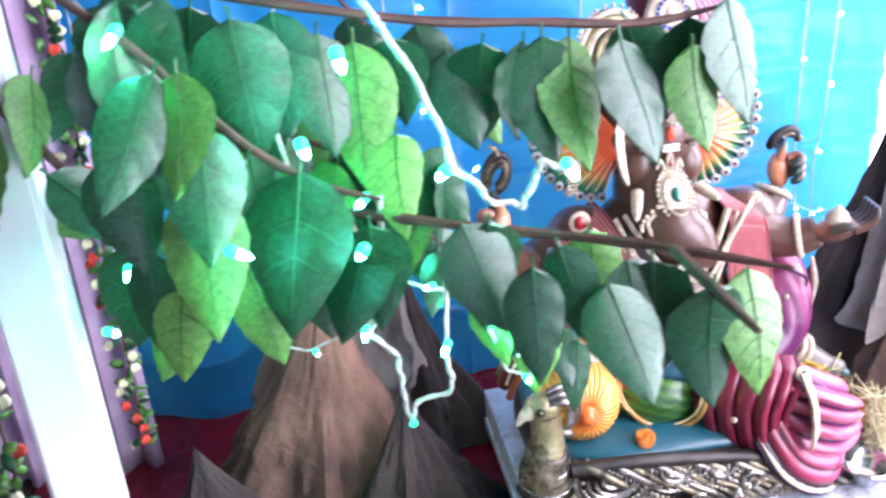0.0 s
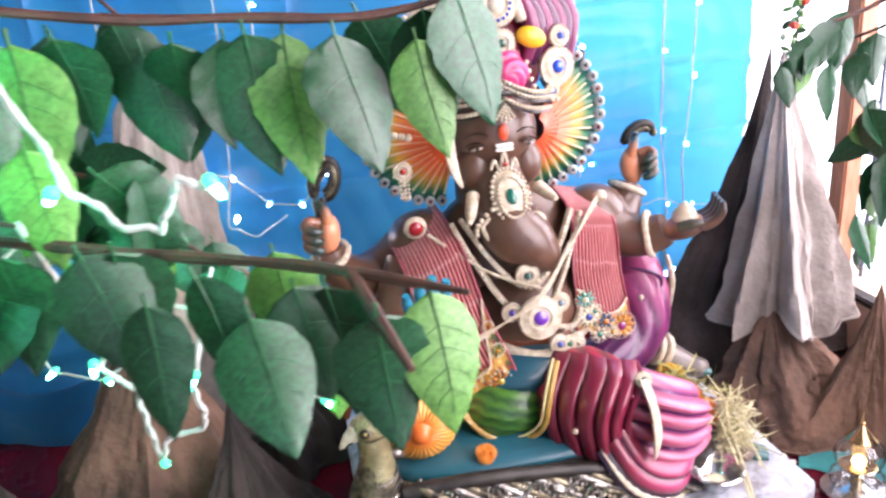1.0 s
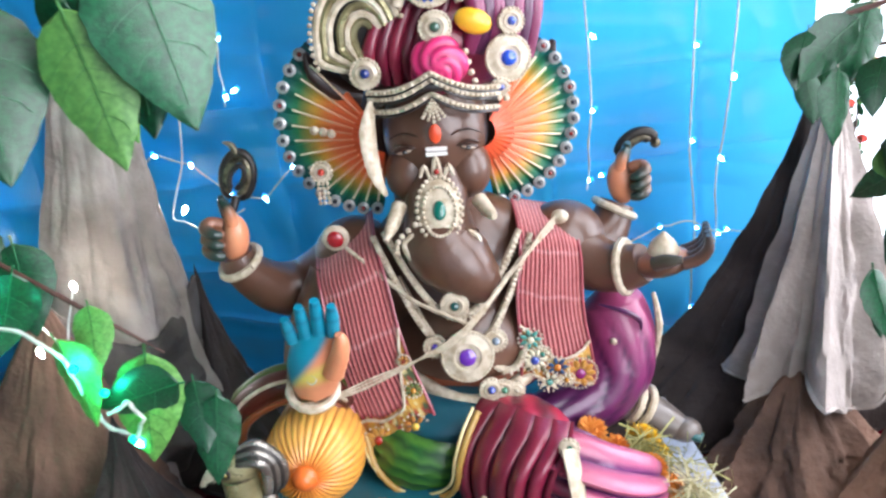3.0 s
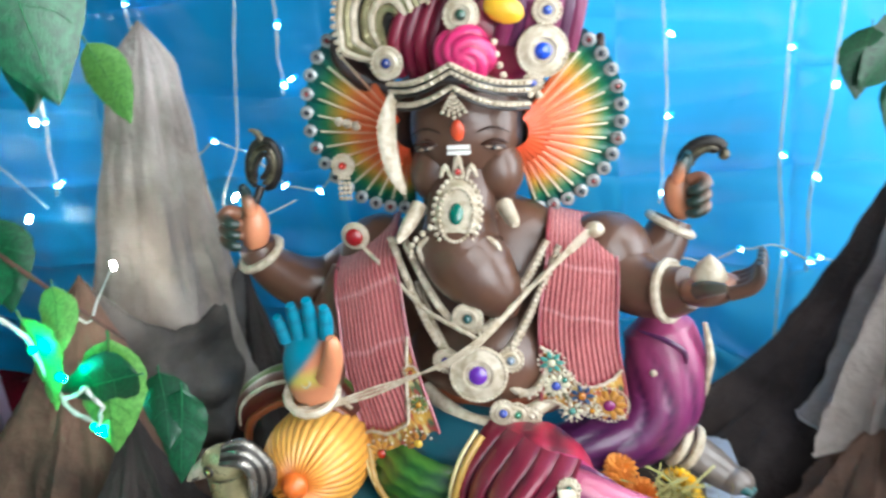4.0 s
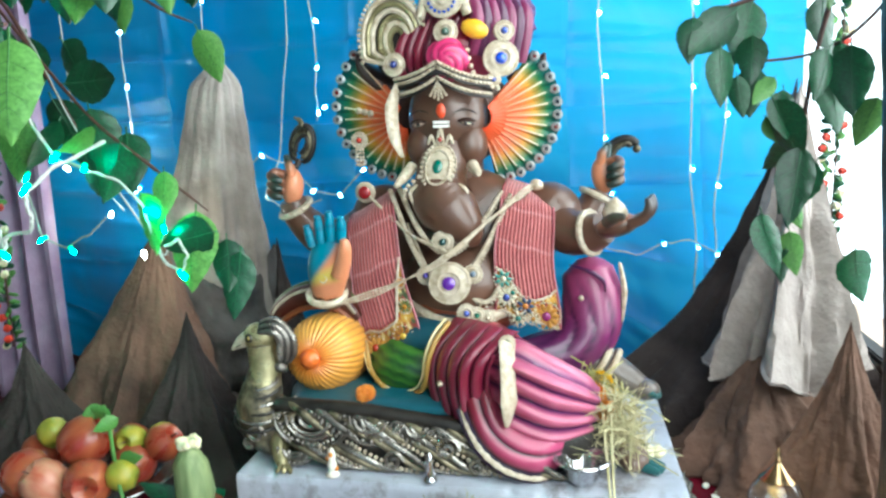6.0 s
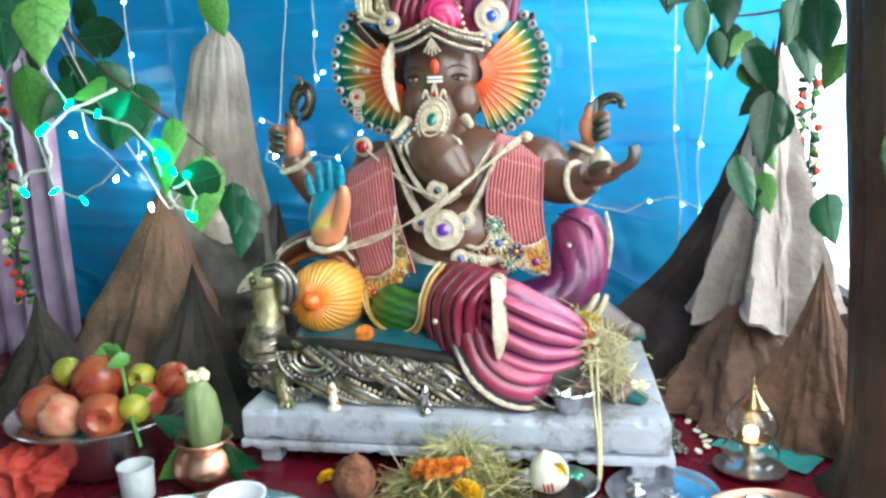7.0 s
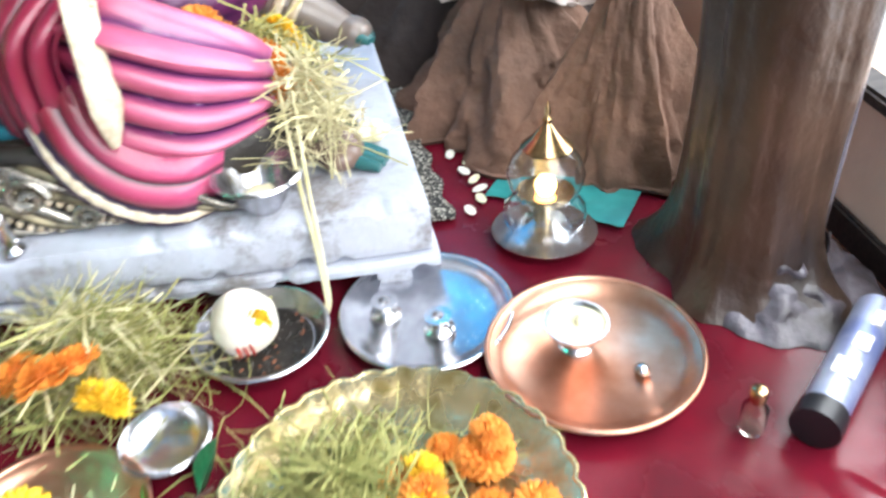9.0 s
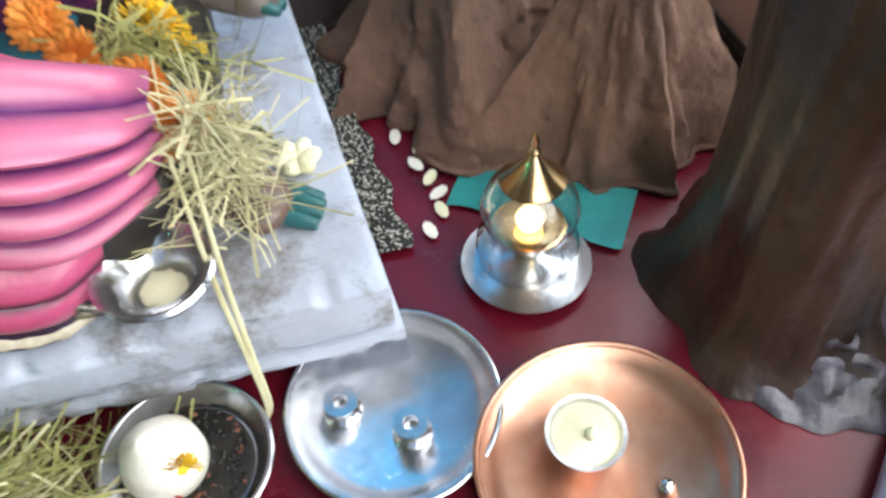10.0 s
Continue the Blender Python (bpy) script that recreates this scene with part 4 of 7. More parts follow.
# shawl panels: ridged weave above, embroidered ends below
def panel(tl, tr, bl, br, out, cut, ridges):
    """cut(u) is where the embroidered end begins, from 0 at the top to 1 at the hem."""
    tl, tr, bl, br = [Vector(p) for p in (tl, tr, bl, br)]
    rows, cols = [], []
    for i in range(61):
        v = i / 60
        row = []
        for j in range(113):
            u = j / 112
            w = math.cos(u * ridges * 2 * math.pi + 0.5 * math.sin(v * 7))
            p = tl.lerp(tr, u).lerp(bl.lerp(br, u), v)
            over = v - cut(u)
            p += Vector((0.003 * math.sin(v * 9), -out * math.sin(math.pi * v) - 0.009 * math.sin(math.pi * u) - (0.0016 * w if over < 0 else 0.001 + 0.0012 * noise.noise((u * 30, v * 60, 1))), 0.004 * math.sin(u * 12) * v + (0.006 * abs(math.sin(u * 9)) if v > 0.97 else 0)))
            if v < 0.16:
                p += Vector((0, 0.09 * ((0.16 - v) / 0.16) ** 2, -0.012 * ((0.16 - v) / 0.16) ** 3))
            row.append(p)
            if over < -0.03:
                c = mixc(lin("84262e"), lin("cf7b78"), 0.45 + 0.62 * w + 0.25 * noise.noise((u * 5, v * 9, 2)))
                if abs(v - 0.45) < 0.01 or abs(v - 0.2) < 0.008:
                    c = mixc(c, lin("d8a0a0"), 0.5)
            elif over < 0:
                c = lin("8c1f2e")
            else:
                w1, w2 = noise.noise((u * 8, v * 16, 4)), noise.noise((u * 17, v * 34, 9))
                c = mixc(lin("a8581f"), lin("c99a35"), 0.5 + w1 * 1.6) if w1 > -0.18 else lin("4a5a34")
                if w2 > 0.28:
                    c = lin("9c2a2a")
                elif w2 < -0.32:
                    c = lin("d8c68a")
            cols.append(c)
        rows.append(row)
    st.grid(rows, "shawl", cols)
    st.grid([[p + Vector((0, 0.004, 0)) for p in r] for r in rows], "shawl", lin("7a2630"))
    line = []
    for j in range(0, 113, 7):
        k = min(60, int(cut(j / 112) * 60))
        line.append(rows[k][j] + Vector((0, -0.003, 0)))
    st.tube(line, 0.0022, "pearl", lin("c9a23c"), n=6, steps=2)
    beads([p + Vector((0, -0.002, 0)) for p in rows[60][::4]], 0.0026, 0.0055)
    for e in (0, 112):
        st.tube([rows[i][e] + Vector((0, -0.001, 0)) for i in range(0, 61, 5)], 0.0022, "paint", lin("a04a54"), n=6, steps=2)
    return rows


def motif(c, r, petal, heart, n=8):
    """An embroidered blossom: petals round a raised heart."""
    for i in range(n):
        a = 2 * math.pi * i / n
        st.ball((c[0] + r * 0.66 * math.cos(a), c[1], c[2] + r * 0.66 * math.sin(a)), (r * 0.36, 0.0026, r * 0.2), "shawl", petal, rot=(0, -math.degrees(a), 0), nu=8, nv=5)
    st.ball((c[0], c[1] - 0.002, c[2]), (r * 0.36, 0.004, r * 0.36), "gem", heart, nu=10, nv=6)


pl = panel((-0.182, 0.288, 0.478), (-0.098, 0.276, 0.524), (-0.122, 0.182, 0.216), (-0.018, 0.160, 0.256), 0.012, lambda u: 0.80 - 0.34 * max(0, u - 0.68) / 0.32, 15)
pr = panel((0.104, 0.280, 0.528), (0.184, 0.312, 0.500), (0.094, 0.222, 0.305), (0.200, 0.252, 0.268), 0.016, lambda u: 0.66 + 0.16 * math.sin(math.pi * min(u * 0.9, 1)) ** 2 + 0.04 * u, 15)
GOLD_T, LACE = lin("c48a2c"), lin("d9d2b4")
for rows, spots in ((pl, [(54, 24, 0.019, GOLD_T, lin("b0301c")), (53, 82, 0.016, lin("b8741f"), lin("d8b040")), (43, 100, 0.011, lin("6a7a34"), GOLD_T), (35, 104, 0.008, GOLD_T, lin("8a3a20")), (57, 56, 0.010, lin("8a3a24"), GOLD_T), (57, 104, 0.009, lin("5a6a34"), lin("b0301c"))]),
                    (pr, [(55, 88, 0.022, GOLD_T, lin("8a2a6a")), (52, 52, 0.015, lin("2c4a72"), lin("c47a24")), (44, 14, 0.015, lin("5aa89a"), LACE), (52, 18, 0.017, LACE, lin("3a4fa8")), (58, 40, 0.014, LACE, lin("4a8a7a")), (58, 66, 0.010, LACE, GOLD_T), (48, 30, 0.011, LACE, lin("2c7a6a"))])):
    for i, j, r0, petal, heart in spots:
        motif(rows[i][j] + Vector((0, -0.004, 0)), r0, petal, heart, 10 if r0 > 0.016 else 7)
        beads([rows[i][j] + Vector((r0 * 1.1 * math.cos(a), -0.004, r0 * 1.1 * math.sin(a))) for a in [k * 0.42 for k in range(16)]], 0.0018, 0.0045)
st.ball((-0.143, 0.292, 0.503), (0.019, 0.006, 0.019), "pearl", nu=18, nv=8)
st.ball((-0.143, 0.286, 0.503), (0.012, 0.006, 0.012), "gem", lin("a01a22"))
# white thread across the chest
for dz in (0.0, 0.005, 0.010):
    st.tube([(-0.192, 0.124, 0.345 + dz * 0.3), (-0.155, 0.15, 0.335 + dz * 0.5), (-0.10, 0.165, 0.345 + dz), (-0.04, 0.168, 0.375), (0.02, 0.172, 0.412 - dz), (0.09, 0.225, 0.462), (0.145, 0.27, 0.500 + dz), (0.165, 0.29, 0.512)], 0.0016, "pearl", n=6, steps=5)
st.tube([(-0.128, 0.268, 0.498), (-0.09, 0.25, 0.468), (-0.04, 0.212, 0.438), (0.03, 0.178, 0.415)], 0.0026, "pearl", n=7, steps=8, fold=lambda t, a: 1 + 0.25 * math.sin(70 * t + a))
st.tube([(0.06, 0.20, 0.440), (0.10, 0.24, 0.470), (0.15, 0.275, 0.502)], 0.0026, "pearl", n=7, steps=8, fold=lambda t, a: 1 + 0.25 * math.sin(70 * t + a))
st.ball((0.162, 0.285, 0.512), (0.012, 0.010, 0.010), "pearl", nu=12, nv=8)

# arms
def bangle(c, r, axis, thick=0.008):
    q = Vector(axis).to_track_quat("Z", "Y").to_matrix()
    pts = [Vector(c) + q @ Vector((math.cos(a) * r, math.sin(a) * r, 0)) for a in [i * 2 * math.pi / 14 for i in range(15)]]
    st.tube(pts, thick, "pearl", n=7, steps=1)


def fingers(base, dirs, length, colour, r=0.0085, curl=(0, 0, 0)):
    for b, d in zip(base, dirs):
        b, d = Vector(b), Vector(d).normalized()
        st.tube([b, b + d * length * 0.5 + Vector(curl) * 0.3, b + d * length + Vector(curl)], [r, r * 0.95, r * 0.6], "paint", colour, n=8, steps=3)


# raised back arm with a ring weapon, on the bolster's side
st.tube([(-0.14, 0.36, 0.44), (-0.20, 0.362, 0.405), (-0.245, 0.34, 0.415), (-0.276, 0.305, 0.46), (-0.284, 0.298, 0.49)], [0.05, 0.045, 0.038, 0.028, 0.024], "paint", SKIN, n=18, steps=6)
bangle((-0.280, 0.30, 0.475), 0.030, (-0.35, -0.3, 0.85), 0.006)
DARK_NAIL = lin("22362f")


def grip(w, k):
    """A closed hand above the wrist w; k is the side its knuckles face."""
    w = Vector(w)
    st.ball(w + Vector((-0.006 * k, -0.002, 0.026)), (0.021, 0.019, 0.034), "paint", rot=(0, -8 * k, 0), nu=20, nv=14, tint=lambda d, p: mixc(PEACH, mixc(SKIN, DARK_NAIL, 0.6), d.x * k * 1.5 + 0.15))
    for i in range(3):
        b = w + Vector((0.004 * k, -0.010 - 0.002 * i, 0.049 - 0.0145 * i))
        st.tube([b, b + Vector((0.015 * k, -0.004, 0.005)), b + Vector((0.020 * k, -0.015, 0.0)), b + Vector((0.008 * k, -0.021, -0.006)), b + Vector((-0.002 * k, -0.018, -0.008))], [0.0085, 0.009, 0.0088, 0.0078, 0.005], "paint", n=10, tint=lambda t, a: mixc(mixc(SKIN, PEACH, 0.25), DARK_NAIL, t * 2.4 - 0.7))
    st.tube([w + Vector((-0.010 * k, -0.008, 0.044)), w + Vector((-0.008 * k, -0.012, 0.066)), w + Vector((0.0, -0.006, 0.078))], [0.009, 0.0085, 0.005], "paint", n=9, tint=lambda t, a: mixc(PEACH, DARK_NAIL, t * 2.2 - 0.6))
    st.tube([w + Vector((-0.002 * k, 0.004, 0.05)), w + Vector((0.002 * k, 0.006, 0.072)), w + Vector((0.004 * k, 0.002, 0.084))], [0.0085, 0.008, 0.0045], "paint", DARK_NAIL, n=9)


grip((-0.287, 0.296, 0.488), -1)
# raised back arm on the window side
st.tube([(0.17, 0.365, 0.44), (0.215, 0.378, 0.428), (0.246, 0.392, 0.446), (0.264, 0.404, 0.482)], [0.05, 0.042, 0.034, 0.025], "paint", SKIN, n=18, steps=6)
bangle((0.260, 0.402, 0.474), 0.031, (0.45, 0.2, 0.85), 0.006)
grip((0.277, 0.408, 0.487), 1)
# a leaf-shaped loop and a curled hook, dark silver
for k, f in enumerate((1.0, 0.74, 0.48)):
    st.tube([(-0.272 + 0.021 * f * math.cos(radians(a)) + 0.006 * math.sin(radians(a)), 0.335 - 0.003 * k, 0.588 + 0.034 * f * math.sin(radians(a))) for a in range(-80, 265, 23)], [0.003] + [0.0062 - 0.001 * k] * 13 + [0.003], ("carved_dark", "bird", "carved_dark")[k], n=8, steps=2)
st.tube([(-0.268, 0.334, 0.62), (-0.274, 0.334, 0.633), (-0.284, 0.332, 0.638)], [0.006, 0.005, 0.0015], "bird", n=8)
st.tube([(-0.285, 0.315, 0.54), (-0.278, 0.33, 0.56)], 0.006, "carved_dark", n=8)
for k, f in enumerate((1.0, 0.62)):
    st.tube([(0.304 + 0.027 * f * math.cos(radians(a)), 0.452 - 0.004 * k, 0.550 + 0.023 * f * math.sin(radians(a)) + 0.006 * math.cos(radians(a))) for a in range(10, 205, 15)], [0.003] + [0.0085 - 0.002 * k] * 11 + [0.005], ("carved_dark", "bird")[k], n=9, steps=2)
st.ball((0.331, 0.449, 0.556), 0.008, "bird", nu=10, nv=7)
# front arm with an open palm that holds a sweet
st.tube([(0.18, 0.34, 0.445), (0.215, 0.315, 0.426), (0.25, 0.292, 0.426), (0.275, 0.275, 0.440)], [0.045, 0.04, 0.034, 0.027], "paint", SKIN, n=18, steps=6)
bangle((0.252, 0.291, 0.428), 0.036, (0.85, -0.5, 0.2), 0.006)
st.ball((0.296, 0.258, 0.446), (0.038, 0.031, 0.019), "paint", rot=(0, -16, -20), nu=22, nv=14, tint=lambda d, p: mixc(SKIN, mixc(PEACH, SKIN, 0.5), d.z * 1.5))
for i in range(4):
    b = Vector((0.316 + 0.003 * i, 0.232 + 0.0145 * i, 0.452))
    st.tube([b, b + Vector((0.020, -0.006, 0.010)), b + Vector((0.029, -0.010, 0.026)), b + Vector((0.027, -0.012, 0.044))], [0.009, 0.0088, 0.0076, 0.0042], "paint", n=10, steps=4, tint=lambda t, a: mixc(SKIN, lin("3a3432"), t * 1.6 - 0.5))
st.tube([(0.28, 0.235, 0.455), (0.292, 0.22, 0.464), (0.308, 0.212, 0.468)], [0.011, 0.0095, 0.005], "paint", mixc(SKIN, lin("24443c"), 0.5), n=9)
st.lathe([(0.019, 0.0), (0.021, 0.006), (0.015, 0.018), (0.006, 0.027), (0.001, 0.032)], "pearl", c=(0.293, 0.247, 0.463), n=18, wave=lambda a, r: 1 + 0.05 * math.cos(9 * a))
# front arm with a raised blessing palm above the bolster
st.tube([(-0.15, 0.32, 0.43), (-0.19, 0.275, 0.36), (-0.186, 0.20, 0.345), (-0.172, 0.155, 0.368)], [0.045, 0.04, 0.034, 0.029], "paint", SKIN, n=18, steps=6)
AQUA, BLUSH = lin("1585a0"), lin("dd8f66")
rows, cols = [], []
for i in range(25):
    v = i / 24
    half = 0.0355 * (math.sin(math.pi * min(1, 0.16 + v * 0.62)) ** 0.7) * (1 if v > 0 else 0.05)
    row = []
    for j in range(32):
        a = 2 * math.pi * j / 32
        u = math.cos(a)
        p = Vector((-0.172 + 0.012 * v + u * half, 0.142 - 0.014 * v + math.sin(a) * 0.015 * (0.35 + 0.65 * math.sin(math.pi * min(1, 0.12 + v * 0.8))) + 0.004 * u * u, 0.345 + 0.104 * v + 0.008 * u * v))
        row.append(p)
        if math.sin(a) > 0.25:
            cols.append(mixc(SKIN, AQUA, v * 1.6 - 0.6))
        else:
            e = v - 0.05 * u
            cols.append(mixc(mixc(BLUSH, lin("d9c25c"), 1.2 - abs(e - 0.42) * 7), AQUA, (e - 0.50 - 0.35 * (u + 0.2)) * 7))
    rows.append(row)
st.grid(rows, "paint", cols, closed=True, caps=True)
for i, (L, r0) in enumerate(((0.034, 0.0082), (0.044, 0.0088), (0.048, 0.009), (0.042, 0.0086))):
    b = Vector((-0.186 + 0.0165 * i, 0.126 - 0.001 * i, 0.438 + (0.0, 0.006, 0.009, 0.007)[i]))
    st.tube([b, b + Vector((-0.003 + 0.002 * i, -0.002, L * 0.55)), b + Vector((-0.005 + 0.003 * i, -0.007, L))], [r0, r0, r0 * 0.62], "paint", n=11, steps=4, tint=lambda t, a: mixc(AQUA, lin("0f6a84"), abs(math.sin(t * 9)) ** 6))
st.tube([(-0.143, 0.128, 0.39), (-0.131, 0.118, 0.418), (-0.126, 0.112, 0.440), (-0.127, 0.109, 0.452)], [0.015, 0.0125, 0.010, 0.005], "paint", BLUSH, n=11, steps=4)
st.tube([(-0.178, 0.1245, 0.385), (-0.170, 0.122, 0.392), (-0.164, 0.123, 0.384), (-0.171, 0.1235, 0.377), (-0.178, 0.1245, 0.385)], 0.0013, "pearl", n=5)
bangle((-0.176, 0.152, 0.352), 0.030, (0.1, -0.45, 1), 0.006)

# legs and draped cloth with grooves
# green wrap with a gold hem
def wrap(d):
    return 1 + 0.035 * math.sin(22 * (d.z + 0.4 * d.x))


# darker green in the fold valleys is shade put into the colour
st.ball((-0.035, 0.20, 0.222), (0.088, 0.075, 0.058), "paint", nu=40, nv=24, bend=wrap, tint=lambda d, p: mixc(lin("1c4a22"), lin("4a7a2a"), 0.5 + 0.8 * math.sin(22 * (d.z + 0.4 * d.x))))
st.ball((0.0, 0.215, 0.268), (0.09, 0.07, 0.034), "paint", lin("1c5060"), nu=24, nv=12)
HEM = [(-0.122, 0.178, 0.262), (-0.108, 0.152, 0.222), (-0.078, 0.134, 0.196), (-0.045, 0.126, 0.188), (-0.016, 0.116, 0.200), (-0.002, 0.104, 0.225), (0.004, 0.102, 0.258), (0.016, 0.114, 0.290), (0.032, 0.138, 0.310)]
st.tube(HEM, 0.0046, "paint", lin("b08a44"), n=8, steps=6, fold=lambda t, a: 1 + 0.12 * math.sin(140 * t))
st.tube([(x - 0.006, y + 0.002, z + 0.006) for x, y, z in HEM], 0.0022, "paint", lin("d8c890"), n=6, steps=6)
# folded front leg
def thigh(d):
    return 1 + 0.012 * math.sin(20 * (d.x * 0.9 + 0.5 * d.z))


# thigh and shin tints follow the folds, with painted shade in their valleys
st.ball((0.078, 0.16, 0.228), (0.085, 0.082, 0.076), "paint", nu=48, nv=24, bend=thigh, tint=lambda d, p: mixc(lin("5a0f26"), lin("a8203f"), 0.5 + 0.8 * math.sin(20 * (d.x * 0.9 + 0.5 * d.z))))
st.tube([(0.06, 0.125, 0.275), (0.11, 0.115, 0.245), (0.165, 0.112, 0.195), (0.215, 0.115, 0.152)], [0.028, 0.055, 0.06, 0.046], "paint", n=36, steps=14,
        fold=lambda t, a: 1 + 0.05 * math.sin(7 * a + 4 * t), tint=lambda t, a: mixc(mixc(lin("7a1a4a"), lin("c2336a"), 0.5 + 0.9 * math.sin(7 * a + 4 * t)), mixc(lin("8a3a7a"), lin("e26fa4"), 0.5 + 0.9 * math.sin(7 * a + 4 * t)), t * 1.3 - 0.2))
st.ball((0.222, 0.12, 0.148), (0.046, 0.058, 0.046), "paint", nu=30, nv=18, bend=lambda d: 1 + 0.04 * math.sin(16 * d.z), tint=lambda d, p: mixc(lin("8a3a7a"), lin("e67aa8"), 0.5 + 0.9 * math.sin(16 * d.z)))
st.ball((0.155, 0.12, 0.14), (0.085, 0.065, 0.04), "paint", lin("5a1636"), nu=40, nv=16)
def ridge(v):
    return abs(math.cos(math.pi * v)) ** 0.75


def along(pts, t):
    """A smooth line through five points at t from 0 to 1."""
    k = min(int(t * (len(pts) - 1)), len(pts) - 2)
    f = t * (len(pts) - 1) - k
    a, b, c, d = [Vector(pts[min(max(k + i, 0), len(pts) - 1)]) for i in (-1, 0, 1, 2)]
    return 0.5 * ((2 * b) + (c - a) * f + (2 * a - 5 * b + 4 * c - d) * f * f + (3 * b - a - 3 * c + d) * f ** 3)


# pink pleats that sag across the shin, groove shade mixed into their colours
rows, cols = [], []
for i in range(104):
    v = -1.5 + i * 6.5 / 103
    z, up = 0.272 - 0.029 * max(v, 0) + 0.004 * min(-v, 1.5) * (v < 0), max(-v, 0)
    low, w = 0.012 * max(0, v - 3), max(v, 0)
    line = [(0.105 + 0.004 * v, 0.062 - 0.004 * v + 0.045 * up + low, z + 0.012), (0.15, 0.050 + 0.046 * up + low, z - 0.004 + 0.006 * up), (0.20, 0.056 + 0.044 * up + 1.4 * low, 0.240 - 0.0247 * w + 0.006 * up), (0.245, 0.082 + 0.035 * up + 1.4 * low, 0.213 - 0.0158 * w + 0.004 * up), (0.262, 0.112 + 0.03 * up, 0.196 - 0.0122 * w)]
    row = []
    for j in range(41):
        t = j / 40
        out = Vector((-0.1 + 0.9 * t * t, -1 + 0.45 * t + 0.5 * min(up, 1), 0.35 - 0.12 * v + 0.5 * min(up, 1))).normalized()
        width = (0.012 + 0.013 * math.sin(math.pi * min(t * 1.1, 1)))
        row.append(along(line, t) + out * width * (0.30 + 0.70 * ridge(v + 0.12 * math.sin(3 * t + v))))
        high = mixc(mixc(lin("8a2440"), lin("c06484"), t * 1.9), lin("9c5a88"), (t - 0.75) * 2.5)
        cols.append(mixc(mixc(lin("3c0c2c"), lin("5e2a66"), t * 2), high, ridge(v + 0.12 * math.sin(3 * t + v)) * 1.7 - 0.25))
    rows.append(row)
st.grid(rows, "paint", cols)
# maroon pleats that fall below the knee, near-black shade coloured into the grooves
rows, cols = [], []
for i in range(120):
    k = 0.5 + i * 6.6 / 119
    x = -0.006 + 0.017 * k
    b = 0.075 * max(0, 1 - k / 4.5)
    line = [(x + 0.038, 0.145 - 0.004 * k + b * 0.6, 0.312 - 0.002 * abs(k - 3)), (x + 0.028, 0.108 - 0.004 * k + b, 0.302 - 0.002 * abs(k - 3)), (x + 0.006, 0.078 - 0.003 * k + b, 0.268), (x, 0.062 + b, 0.225), (x + 0.008, 0.056 + b, 0.186 - 0.004 * k)]
    row = []
    for j in range(31):
        t = j / 30
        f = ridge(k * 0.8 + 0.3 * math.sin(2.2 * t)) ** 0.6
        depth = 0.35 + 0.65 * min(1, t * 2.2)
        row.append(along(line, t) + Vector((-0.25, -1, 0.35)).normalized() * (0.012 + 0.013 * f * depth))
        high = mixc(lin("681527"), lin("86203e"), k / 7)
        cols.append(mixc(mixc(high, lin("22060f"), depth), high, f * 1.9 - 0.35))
    rows.append(row)
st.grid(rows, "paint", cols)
# cloth below the pleats, down to a cream hem on the couch's edge
FOOT = [(0.066, 0.046, 0.208), (0.082, 0.028, 0.176), (0.103, 0.020, 0.146), (0.136, 0.016, 0.122), (0.176, 0.022, 0.109), (0.208, 0.046, 0.105)]
rows, cols = [], []
for i in range(61):
    t = i / 60
    a = along(FOOT, t)
    b = a + Vector((0.048 - 0.03 * t, 0.014 + 0.004 * t, 0.028 + 0.032 * t))
    row = []
    for j in range(25):
        v = j / 24
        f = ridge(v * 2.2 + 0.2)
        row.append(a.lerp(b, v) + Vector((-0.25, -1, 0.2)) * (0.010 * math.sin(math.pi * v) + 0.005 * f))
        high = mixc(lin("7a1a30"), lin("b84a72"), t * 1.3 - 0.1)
        # valleys of these folds carry painted shade as well
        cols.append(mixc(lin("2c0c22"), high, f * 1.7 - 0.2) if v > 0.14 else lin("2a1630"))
    rows.append(row)
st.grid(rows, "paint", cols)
st.tube(FOOT, [0.004, 0.0075, 0.0085, 0.0085, 0.0075, 0.005], "pearl", n=9, steps=6, flat=0.6, fold=lambda t, a: 1 + 0.10 * math.sin(120 * t))
st.tube([(x - 0.006, y - 0.002, z - 0.006) for x, y, z in FOOT], 0.0035, "paint", lin("2a1630"), n=7, steps=6)
# hanging jewelled strip on the knee
st.tube([(0.136, 0.055, 0.304), (0.14, 0.028, 0.27), (0.142, 0.018, 0.225), (0.138, 0.018, 0.188)], [0.017, 0.015, 0.017, 0.004], "pearl", n=12, steps=6, flat=0.35)
medallion((0.136, 0.058, 0.303), 0.012, lin("1f6a5a"), (0, -1, 0.5))
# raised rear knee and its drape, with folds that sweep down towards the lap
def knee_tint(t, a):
    # sweep darkens the fold valleys, shade painted into the tint
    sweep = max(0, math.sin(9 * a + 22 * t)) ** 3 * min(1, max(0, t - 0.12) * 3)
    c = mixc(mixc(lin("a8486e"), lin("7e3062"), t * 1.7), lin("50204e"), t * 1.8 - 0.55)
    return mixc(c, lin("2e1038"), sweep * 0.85)


